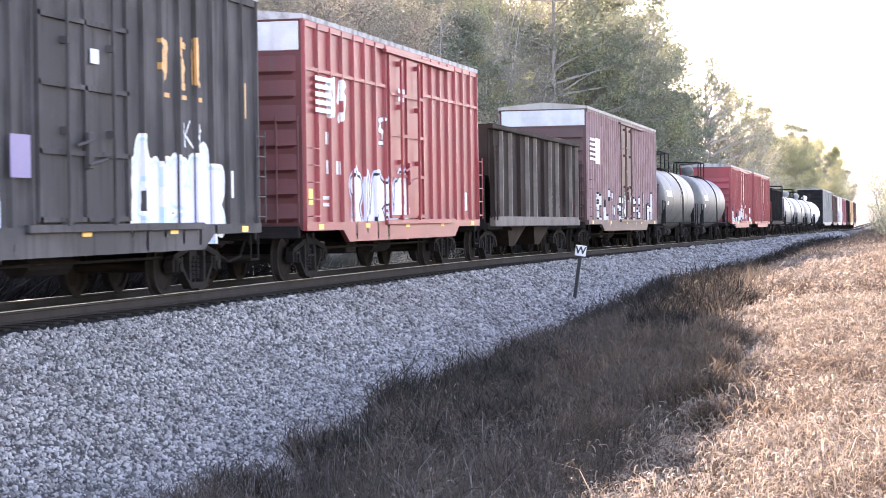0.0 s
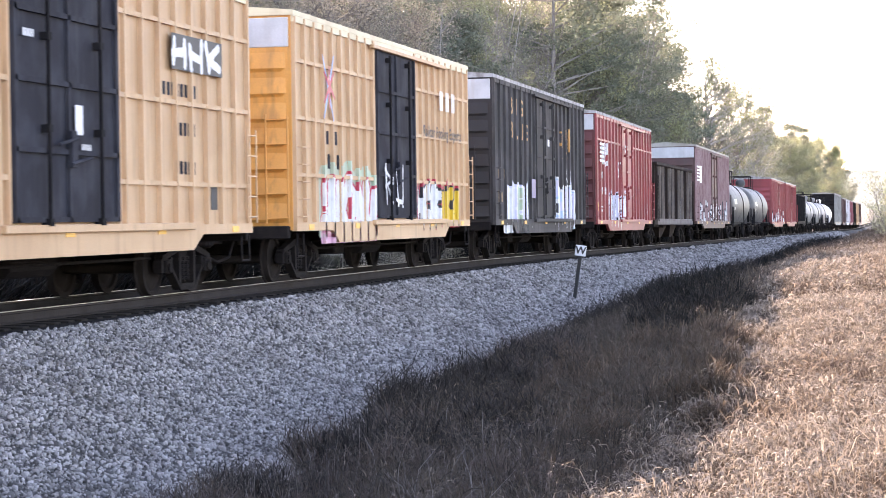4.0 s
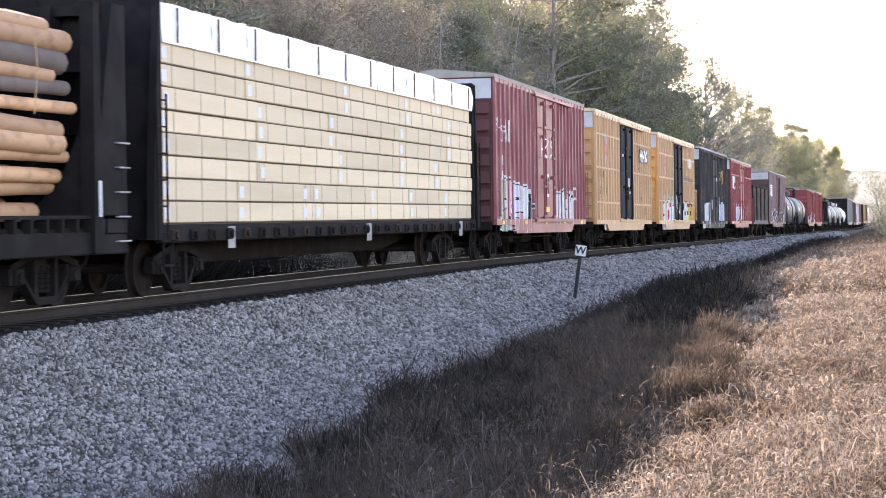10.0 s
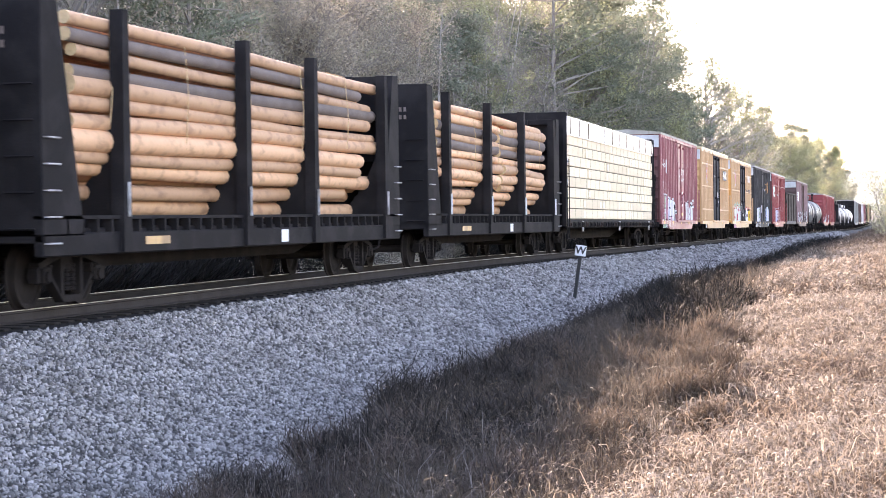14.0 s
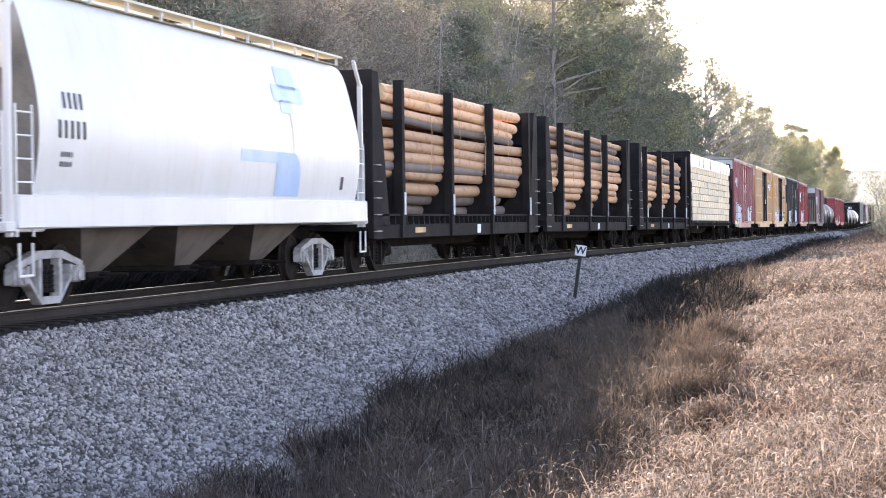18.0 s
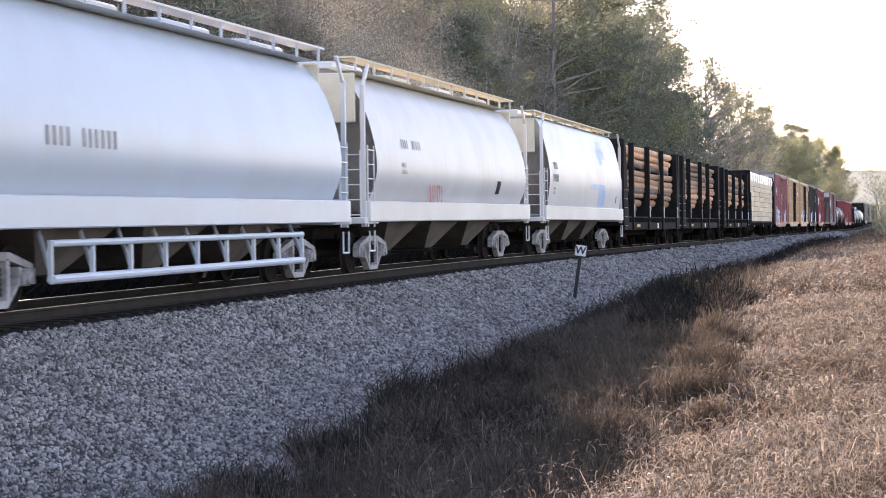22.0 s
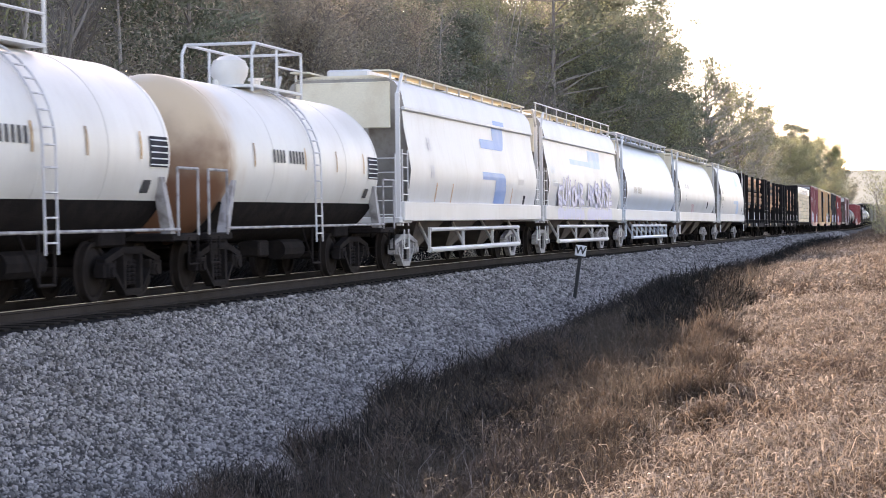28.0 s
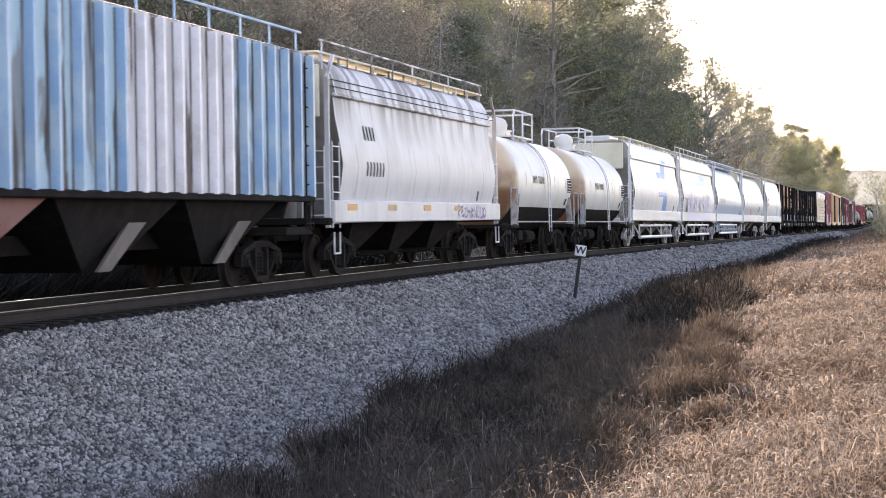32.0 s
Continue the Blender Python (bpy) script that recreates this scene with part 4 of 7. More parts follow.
def side_frame_mesh(mat, key, s):
    m = Mesh()
    if s:
        x0, x1 = (0.93, 1.07) if s > 0 else (-1.07, -0.93)
        for e in (-1, 1):
            m.prism([(0, 0.8), (e * 0.38, 0.8), (e * 0.38, 0.69), (0, 0.69)], x0, x1)
            m.prism([(e * 0.38, 0.8), (e * 1.1, 0.63), (e * 1.1, 0.54), (e * 0.38, 0.69)], x0, x1)
            m.prism([(0, 0.17), (e * 0.36, 0.17), (e * 0.3, 0.07), (0, 0.07)], x0, x1)
            m.prism([(e * 0.36, 0.17), (e * 0.8, 0.56), (e * 0.92, 0.56), (e * 0.3, 0.07)], x0, x1)
            m.prism([(e * 0.28, 0.16), (e * 0.38, 0.16), (e * 0.38, 0.72), (e * 0.28, 0.72)], x0, x1)
            m.prism([(e * 1.06, 0.6), (e * 1.16, 0.56), (e * 1.16, 0.36), (e * 1.06, 0.36)], x0, x1)
            m.prism([(e * 0.66, 0.6), (e * 0.74, 0.6), (e * 0.76, 0.4), (e * 0.7, 0.42)], x0, x1)
            m.box(x0 - 0.02, x1 + 0.03, e * 0.89 - 0.12, e * 0.89 + 0.12, WHEEL_R - 0.1, WHEEL_R + 0.14, 0.025)
        for y in (-0.89, 0.89):
            m.tube((x0 - 0.02, y, WHEEL_R), (x1 + 0.06, y, WHEEL_R), 0.08, n=10)
    return m.data(key, mat)


def spring_mesh():
    """One coil spring, turned as a ridged column."""
    rows = []
    for i in range(6):
        rows += [(i * 0.065, 0.055), (i * 0.065 + 0.015, 0.07), (i * 0.065 + 0.045, 0.07), (i * 0.065 + 0.06, 0.055)]
    return Mesh().lathe(rows, 8, "z").data("spring", M["under"])


def bogie(car, y, light=False):
    key = "frame_white" if light else "under"
    b = part("bogie", shared("bolster", lambda: Mesh().box(-1.0, 1.0, -0.2, 0.2, 0.5, 0.78, 0.03).box(-0.35, 0.35, -0.35, 0.35, 0.7, 0.86, 0.02).data("bogie", M["under"])), None, car, at=(0, y, 0))
    for s in (-1, 1):
        part("side_frame", shared(f"sf{key}{s}", lambda: side_frame_mesh(M[key], "side_frame", s)), None, b)
        for c in (-0.2, 0.0, 0.2):
            part("spring", shared("spring", spring_mesh), None, b, at=(s * 0.96, c, 0.22))
    for s in (-1, 1):
        w = part("wheelset", shared("wheelset", wheelset_mesh), None, b, at=(0, s * 0.89, WHEEL_R))
        WHEELSETS[s].append(w)


def coupler(car, y, s):
    m = Mesh().box(-0.09, 0.09, min(y, y + s * 0.8), max(y, y + s * 0.8), 0.74, 0.94, 0.02)
    m.box(-0.16, 0.2, min(y + s * 0.78, y + s * 1.12), max(y + s * 0.78, y + s * 1.12), 0.68, 1.0, 0.05)
    m.path([(0.3, y, 0.8), (0.34, y + s * 0.4, 0.5), (0.25, y + s * 0.8, 0.42), (0.15, y + s * 1.1, 0.55)], 0.025)
    part("coupler", m, M["under"], car)


def start_car(name, label, category, y0, y1, group="cars of the freight train"):
    """y0 and y1 are the car's ends at the start of the clip; its parts are built about its middle."""
    car = thing(name, label, category, group)
    car.location = (TRACK_X, (y0 + y1) / 2, 0)
    TRAIN.append((car, (y0 + y1) / 2))
    return car, (y1 - y0) / 2


def running_gear(car, h, inset=1.85, light=False, reach=0.0):
    for s in (-1, 1):
        bogie(car, s * (h - inset), light)
        coupler(car, s * (h - 0.15), s)


def ladder(car, x, y, z0, z1, mat, n=None, wide=0.42, along="y", stiles=True, name="ladder"):
    n = n or max(2, round((z1 - z0) / 0.4))
    a, b = ((x, y - wide / 2), (x, y + wide / 2)) if along == "y" else ((x - wide / 2, y), (x + wide / 2, y))
    if stiles:
        m = Mesh()
        for p in (a, b):
            m.tube((*p, z0 - 0.1), (*p, z1 + 0.1), 0.018, n=5)
        lad = part(name, m, mat, car)
        end = (0, wide / 2, 0) if along == "y" else (wide / 2, 0, 0)
        rung = shared(("rung", mat.name, wide, along), lambda: Mesh().tube(tuple(-q for q in end), end, 0.015, n=5).data("rung", mat))
    for i in range(n + 1):
        z = z0 + (z1 - z0) * i / n
        if stiles:
            part("rung", rung, None, lad, at=(x, y, z))
        else:
            g = Mesh().tube((*a, z), (*b, z), 0.015, n=5)
            for q in (a, b):
                g.tube((*q, z), (q[0] - 0.08, q[1], z), 0.012, n=4)
            part("grab_iron", g, mat, car)


def stirrup(car, x, y, mat, z=0.92):
    part("step", Mesh().path([(x, y - 0.2, z), (x, y - 0.2, z - 0.42), (x, y + 0.2, z - 0.42), (x, y + 0.2, z)], 0.02), mat, car)


def bars(car, x, y, z, n, size, mat, gap=0.3, name="lettering", skip=()):
    """Rows of plain bars in place of lettering, each a sign wide."""
    m = Mesh()
    w = size * 0.55
    for i in range(n):
        if i in skip:
            continue
        a = y + i * (w + size * gap)
        m.box(x, x + 0.006, a, a + w, z, z + size)
    part(name, m, mat, car)


def patch(car, x, y0, y1, z0, z1, mat, name="patch"):
    part(name, Mesh().box(x, x + 0.006, y0, y1, z0, z1), mat, car)


def words(car, x, spots, z, size, text, mat):
    """Upright block capitals on a side, one to each spot."""
    for y, c in zip(spots, text):
        fc = bpy.data.curves.new("letter", "FONT")
        fc.body, fc.size, fc.extrude, fc.align_x, fc.offset = c, size * 1.4, 0.002, "CENTER", 0.012
        tmp = bpy.data.objects.new("letter", fc)
        me = bpy.data.meshes.new_from_object(tmp)
        bpy.data.objects.remove(tmp)
        me.materials.clear()
        me.materials.append(mat)
        ob = part("letter", me, None, car, "faded orange capital letter")
        ob.rotation_euler = (radians(90), 0, radians(90))
        ob.location = (x, y, z)


def line_of_words(car, x, y, z, size, text, mat):
    """One line of small painted lettering."""
    fc = bpy.data.curves.new("lettering", "FONT")
    fc.body, fc.size, fc.extrude, fc.offset, fc.space_character = text, size, 0.001, 0.004, 1.12
    tmp = bpy.data.objects.new("lettering", fc)
    me = bpy.data.meshes.new_from_object(tmp)
    bpy.data.objects.remove(tmp)
    me.materials.clear()
    me.materials.append(mat)
    ob = part("lettering", me, None, car, "painted slogan")
    ob.rotation_euler = (radians(90), 0, radians(90))
    ob.location = (x, y, z)


# ---- sprayed lettering, laid on in upright strips that follow the ribs ----
GLYPHS = [[(0.1, 0, 0.1, 1), (0.8, 0, 0.8, 1), (0.1, 0.5, 0.8, 0.5)], [(0.15, 0, 0.15, 1), (0.15, 1, 0.8, 0.9), (0.15, 0.5, 0.7, 0.5), (0.15, 0.05, 0.85, 0.0)],
          [(0.1, 0, 0.15, 1), (0.15, 1, 0.75, 0.8), (0.75, 0.8, 0.2, 0.5), (0.2, 0.5, 0.85, 0)], [(0.1, 0.2, 0.1, 0.8), (0.1, 0.8, 0.5, 1), (0.5, 1, 0.85, 0.75), (0.85, 0.75, 0.85, 0.2), (0.85, 0.2, 0.5, 0), (0.5, 0, 0.1, 0.2)],
          [(0.8, 0.9, 0.2, 0.95), (0.2, 0.95, 0.15, 0.6), (0.15, 0.6, 0.8, 0.45), (0.8, 0.45, 0.75, 0.05), (0.75, 0.05, 0.1, 0.05)], [(0.1, 0, 0.15, 1), (0.15, 1, 0.8, 0), (0.8, 0, 0.85, 1)],
          [(0.1, 1, 0.15, 0.1), (0.15, 0.1, 0.75, 0), (0.75, 0, 0.85, 1)], [(0.1, 0, 0.1, 1), (0.8, 1, 0.15, 0.45), (0.15, 0.45, 0.85, 0)]]


def spray(car, y0, y1, z0, z1, count, seed, depth, fill, line, cloud=None, fills=None, fat=0.13, edge=0.05, outer=None, step=0.025, jag=0.25, glyphs=None):
    """Bubble letters from y0 to y1. depth(y) is how far the surface stands out at y."""
    rnd = random.Random(seed)
    paints = fills or [fill]
    n_fill = len(paints)
    mats = list(paints) + [line] + ([cloud] if cloud else []) + ([outer] if outer else [])
    segs = []
    w = (y1 - y0) / count
    for i in range(count):
        g = GLYPHS[glyphs[i]] if glyphs else rnd.choice(GLYPHS)
        lift, tall = rnd.uniform(0, jag) * 0.4, 1 - rnd.uniform(0, jag)
        slant = rnd.uniform(-0.1, 0.12)
        for a, b, c, d in g:
            a, b, c, d = (q + rnd.uniform(-0.14, 0.14) for q in (a, b, c, d))
            f = lambda u, v: (y0 + w * (i + 0.04 + 0.92 * u + slant * v), z0 + fat + (z1 - z0 - 2 * fat) * (lift + tall * v))
            segs.append((*f(a, b), *f(c, d), i % n_fill))
    ys = np.arange(y0 - 0.25, y1 + 0.25, step)
    zs = np.arange(z0 - 0.3, z1 + 0.35, 0.015)
    Y, Z = np.meshgrid(ys + step / 2, zs, indexing="ij")
    D, which = np.full(Y.shape, 9.0), np.zeros(Y.shape, int)
    for a, b, c, d, i in segs:
        L = max(1e-6, (c - a) ** 2 + (d - b) ** 2)
        k = np.clip(((Y - a) * (c - a) + (Z - b) * (d - b)) / L, 0, 1)
        far = np.hypot(Y - a - k * (c - a), Z - b - k * (d - b))
        which[far < D] = i
        D = np.minimum(D, far)
    wob = np.array([[0.025 * noise.noise((a * 3.1, b * 3.1, seed)) for b in zs[::4]] for a in ys])
    wob = np.repeat(wob, 4, axis=1)[:, :len(zs)]
    D = D + wob
    C = np.full(Y.shape, -1)
    if cloud:
        C[D < fat + edge + 0.22] = n_fill + 1
    if outer:
        C[D < fat + edge + 0.06] = len(mats) - 1
    C[D < fat + edge] = n_fill
    C = np.where(D < fat, which, C)
    C[(Z < z0 - 0.02) & (C >= n_fill)] = -1
    m = Mesh()
    before = None
    for i, y in enumerate(ys):
        x = depth(y + step / 2) + 0.005
        col = C[i]
        cut = np.flatnonzero(np.diff(col)) + 1
        for a, b in zip(np.concatenate([[0], cut]), np.concatenate([cut, [len(col)]])):
            if col[a] >= 0:
                z2 = zs[min(b, len(zs) - 1)]
                m.add([(x, y, zs[a]), (x, y + step, zs[a]), (x, y + step, z2), (x, y, z2)], [(0, 1, 2, 3)], int(col[a]))
                if before is not None and abs(before - x) > 0.02:
                    m.add([(before, y, zs[a]), (x, y, zs[a]), (x, y, z2), (before, y, z2)], [(0, 1, 2, 3)], int(col[a]))
        before = x
    if m.v:
        part("graffiti", m.data("graffiti", *mats, smooth=0), None, car, "spray-painted bubble lettering")


# ---- boxcar ----
def boxcar(label, y0, y1, eave, paint, door_paint=None, end_paint=None, ribs=20, rails=(), door=(-1.55, 1.55), trim=None, top_band=None, sill_z=0.98,
           rib_depth=0.07, end_ribs=7, roof_mat=None, dropped=True, rail_paint=None, name="boxcar", detail=True, ladder_mat=None):
    car, h = start_car(name, label, "boxcar", y0, y1)
    P, DP, EP = M[paint], M[door_paint or paint], M[end_paint or paint]
    W = 1.5
    part("body", Mesh().box(-W, W, -h, h, sill_z, eave, 0.015), P, car)
    # roof with a low ridge and cross seams
    m = Mesh()
    m.loft([[(-W - 0.06, y, eave - 0.04), (W + 0.06, y, eave - 0.04), (W + 0.06, y, eave + 0.05), (0, y, eave + 0.2), (-W - 0.06, y, eave + 0.05)] for y in (-h - 0.05, h + 0.05)])
    for i in range(1, 14):
        y = -h + 2 * h * i / 14
        m.loft([[(-W - 0.05, b, eave + 0.03), (0, b, eave + 0.16), (W + 0.05, b, eave + 0.03), (W + 0.05, b, eave + 0.065), (0, b, eave + 0.215), (-W - 0.05, b, eave + 0.065)] for b in (y - 0.04, y + 0.04)])
    part("roof", m, roof_mat or M["frame_white"], car)
    spots, pitch = [], 2 * h / ribs
    for i in range(ribs + 1):
        y = -h + 0.07 + (2 * h - 0.14) * i / ribs
        if not door[0] - 0.12 < y < door[1] + 0.12:
            spots.append(y)
    spots += [door[0] - 0.1, door[1] + 0.1]
    for s in (1, -1):
        for y in spots:
            m = Mesh()
            x0, x1 = (W, W + rib_depth) if s > 0 else (-W - rib_depth, -W)
            k = 0.05
            out = [(W * s, y - k), (s * (W + rib_depth), y - k * 0.65), (s * (W + rib_depth), y + k * 0.65), (W * s, y + k)]
            m.loft([[(a, b, z) for a, b in out] for z in (sill_z + 0.12, eave - 0.06)])
            part("side_post", m, rail_paint or P, car)
        for z in rails:
            for a, b in ((-h + 0.03, door[0] - 0.12), (door[1] + 0.12, h - 0.03)):
                x0, x1 = sorted((s * W, s * (W + rib_depth * 0.85)))
                part("side_rail", Mesh().box(x0, x1, a, b, z - 0.035, z + 0.035), rail_paint or P, car)
        # sill with a deeper middle
        low = 0.72 if dropped else 0.85
        x0, x1 = sorted((s * (W - 0.02), s * (W + 0.075)))
        out = [(-h, sill_z + 0.14), (h, sill_z + 0.14), (h, sill_z - 0.02), (h * 0.68, sill_z - 0.02), (h * 0.62, low), (-h * 0.62, low), (-h * 0.68, sill_z - 0.02), (-h, sill_z - 0.02)]
        part("side_sill", Mesh().prism(out, x0, x1), P, car)
        x0, x1 = sorted((s * (W - 0.01), s * (W + 0.05)))
        part("top_chord", Mesh().box(x0, x1, -h, h, eave - 0.16, eave - 0.02), M[trim] if trim else P, car)
        if not detail and s < 0:
            continue
        # sliding door
        x0, x1 = sorted((s * (W - 0.01), s * (W + 0.06)))
        d = part("door", Mesh().box(x0, x1, door[0], door[1], sill_z + 0.2, eave - 0.22, 0.01), DP, car, "closed sliding door")
        f = Mesh()
        xa, xb = sorted((s * (W + 0.05), s * (W + 0.11)))
        dz = (eave - sill_z - 0.42) / 4
        for i in range(5):
            z = sill_z + 0.24 + i * dz
            f.box(xa, xb, door[0], door[1], z - 0.04, z + 0.03)
        for y in (door[0] + 0.04, (door[0] + door[1]) / 2, door[1] - 0.04):
            f.box(xa, xb, y - 0.045, y + 0.045, sill_z + 0.2, eave - 0.24)
        part("door_frame", f, DP, d)
        for y in (door[0] + (door[1] - door[0]) * 0.27, door[0] + (door[1] - door[0]) * 0.78):
            r = Mesh().tube((s * (W + 0.15), y, sill_z + 0.16), (s * (W + 0.15), y, eave - 0.3), 0.03, n=6)
            for z in (sill_z + 0.2, 2.4, 3.6, eave - 0.4):
                r.box(min(s * (W + 0.05), s * (W + 0.18)), max(s * (W + 0.05), s * (W + 0.18)), y - 0.06, y + 0.06, z - 0.05, z + 0.05)
            part("lock_rod", r, M["black"] if door_paint else DP, d)
        hd = Mesh()
        y = (door[0] + door[1]) / 2
        hd.box(min(s * (W + 0.1), s * (W + 0.17)), max(s * (W + 0.1), s * (W + 0.17)), y - 0.08, y + 0.08, 1.9, 2.4, 0.01)
        hd.path([(s * (W + 0.17), y - 0.1, 1.95), (s * (W + 0.17), y + 0.55, 2.05)], 0.025)
        hd.path([(s * (W + 0.17), y + 0.08, 2.3), (s * (W + 0.17), y - 0.5, 2.2)], 0.025)
        part("lock_handle", hd, DP, d)
        x0, x1 = sorted((s * (W + 0.06), s * (W + 0.15)))
        for za, zb in ((sill_z + 0.06, sill_z + 0.17), (eave - 0.23, eave - 0.15)):
            part("door_track", Mesh().box(x0, x1, door[0] - 0.4, min(h - 0.6, door[1] + 3.0), za, zb, 0.01), DP if not door_paint else P, car)
        for e in (-1, 1):
            ladder(car, s * (W + rib_depth + 0.1), e * (h - 0.28), sill_z + 0.25, 2.6 if e > 0 else 2.5, ladder_mat or P, 4, 0.46, stiles=e > 0)
            stirrup(car, s * (W + 0.04), e * (h - 0.3), M["under"])
    for e in (-1, 1):
        for i in range(end_ribs):
            z0 = sill_z + 0.1 + i * (eave - 0.75 - sill_z) / end_ribs
            z1 = z0 + (eave - 0.75 - sill_z) / end_ribs
            m = Mesh()
            out = [(-1.42, 0.0), (-1.3, 0.09), (1.3, 0.09), (1.42, 0.0)]
            a, b = z0 + 0.03, z1 - 0.03
            m.loft([[(x, e * (h + d * f), z) for x, d in out] for z, f in ((a, 0.05), (a + 0.07, 1.0), (b - (b - a) * 0.55, 0.8), (b, 0.05))])
            part("end_corrugation", m, EP, car)
        part("end_panel", Mesh().box(-1.46, 1.46, min(e * h, e * (h + 0.03)), max(e * h, e * (h + 0.03)), eave - 0.62, eave - 0.08, 0.01), M[top_band] if top_band else EP, car, "pale upper end panel" if top_band else "")
        part("end_sheet", Mesh().box(-W - 0.005, W + 0.005, min(e * h, e * (h + 0.015)), max(e * h, e * (h + 0.015)), sill_z, eave - 0.05), EP, car)
        ladder(car, 1.25, e * (h + 0.14), 1.2, 3.0, EP, 4, 0.42, along="x")
        part("end_sill", Mesh().box(-1.45, 1.45, min(e * h, e * (h + 0.16)), max(e * h, e * (h + 0.16)), 0.82, 1.06, 0.02), M["under"], car)
    part("underframe", Mesh().box(-0.35, 0.35, -h + 0.2, h - 0.2, 0.72, 0.96).box(-1.3, 1.3, -1.6, -1.4, 0.7, 0.95).box(-1.3, 1.3, 1.4, 1.6, 0.7, 0.95), M["under"], car)
    part("air_reservoir", Mesh().tube((0.7, -0.4, 0.62), (0.7, 1.1, 0.62), 0.2, n=10), M["under"], car)
    part("brake_cylinder", Mesh().box(0.4, 0.9, -2.6, -1.9, 0.45, 0.75, 0.03), M["under"], car)
    part("brake_rod", Mesh().tube((0.9, -h * 0.6, 0.6), (0.9, h * 0.6, 0.6), 0.025), M["under"], car)
    running_gear(car, h)
    for y in np.linspace(-h + 0.9, h - 0.9, 5):
        patch(car, W + 0.078, y - 0.16, y + 0.16, sill_z - 0.0, sill_z + 0.1, M["reflector"], "reflector")
    depth = lambda y: W + rib_depth if min(abs(y - b) for b in spots) < 0.05 else (W + 0.06 if door[0] < y < door[1] else W)
    return car, h, W, depth


def boxcars():
    # red car, white emblem
    car, h, W, dp = boxcar("dark red boxcar with white emblem and silver graffiti", 36.2, 51.5, 4.94, "red_ns", ribs=18, rails=(4.0,), top_band="end_white", end_paint="end_red")
    for i in range(5):
        patch(car, W + 0.075, -h + 0.65, -h + 1.7, 3.2 + i * 0.15, 3.29 + i * 0.15, M["chalk"], "emblem_bar")
    spray(car, -h + 1.6, -h + 3.0, 3.1, 3.95, 2, 3, dp, M["chalk"], M["chalk"], fat=0.085, edge=0.0, jag=0.03, glyphs=[5, 4])
    bars(car, W + 0.004, -h + 1.5, 2.62, 2, 0.24, M["chalk"])
    bars(car, W + 0.004, -h + 1.3, 2.05, 6, 0.26, M["chalk"], 0.35, skip=(0, 3))
    bars(car, W + 0.004, -h + 1.3, 1.55, 9, 0.07, M["chalk"])
    bars(car, W + 0.004, -h + 1.3, 1.42, 9, 0.07, M["chalk"])
    bars(car, W + 0.13, -0.9, 3.9, 7, 0.1, M["chalk"])
    bars(car, W + 0.13, -0.9, 3.72, 6, 0.1, M["chalk"])
    spray(car, -4.3, 0.2, 0.78, 2.15, 5, 22, dp, M["spray_lilac"], M["grey_door"], fills=[M["chalk"], M["spray_lilac"]], outer=M["spray_lilac"], fat=0.17, edge=0.05, jag=0.15)
    spray(car, -2.2, -1.7, 2.7, 3.4, 1, 5, dp, M["chalk"], M["ink"], fat=0.05, edge=0.02)
    patch(car, W + 0.004, -h + 0.35, -h + 0.62, 1.45, 1.75, M["reflector"], "placard")
    patch(car, W + 0.004, h - 1.5, h - 1.2, 1.35, 1.8, M["paper"], "placard")
    # charcoal car
    car, h, W, dp = boxcar("weathered charcoal grey boxcar with lilac graffiti", 18.3, 33.5, 4.98, "grey_csx", ribs=20, end_paint="end_black", top_band="end_white", roof_mat=M["frame_white"])
    bays = [-4.92, -4.17, -3.42, -2.68]
    words(car, W + 0.006, bays, 3.42, 0.46, "BLUE", M["amber"])
    words(car, W + 0.006, bays, 4.1, 0.46, "BIG", M["amber"])
    bars(car, W + 0.006, -6.85, 2.25, 4, 0.24, M["stain"], 0.5, skip=(2,))
    bars(car, W + 0.006, -6.85, 1.6, 4, 0.3, M["stain"], 0.5, skip=(2,))
    for i, y in enumerate((3.0, 3.75, 4.45)):
        spray(car, y, y + 0.42, 3.25, 4.0, 1, 40 + i, dp, M["amber"], M["amber"], fat=0.055, edge=0.0, jag=0.0, glyphs=[(3, 4, 7)[i]])
        patch(car, W + 0.004, y + 0.02, y + 0.42, 3.06, 3.13, M["amber"], "underline")
    spray(car, 1.85, 5.9, 0.82, 2.3, 5, 8, dp, M["spray_lilac"], M["logo_faded"], outer=M["chalk"], fat=0.15, edge=0.05)
    spray(car, 4.0, 4.9, 2.3, 2.7, 2, 9, dp, M["chalk"], M["chalk"], fat=0.02, edge=0.0)
    spray(car, -5.8, -2.6, 0.82, 2.2, 4, 14, dp, M["chalk"], M["chalk"], fills=[M["chalk"], M["spray_lilac"], M["spray_green"], M["spray_lilac"]], outer=M["spray_lilac"], fat=0.15, edge=0.05, jag=0.4)
    spray(car, -6.2, -2.3, 0.72, 1.0, 6, 15, dp, M["chalk"], M["chalk"], fat=0.12, edge=0.0)
    patch(car, W + 0.09, -2.4, -1.8, 1.75, 2.3, M["purple"], "placard")
    patch(car, W + 0.13, 0.1, 0.38, 3.35, 3.55, M["paper"], "paper_tag")
    patch(car, W + 0.005, h - 1.55, h - 1.25, 1.55, 2.0, M["chalk"], "placard")
    patch(car, W + 0.005, h - 0.7, h - 0.55, 2.9, 3.5, M["amber"], "placard")
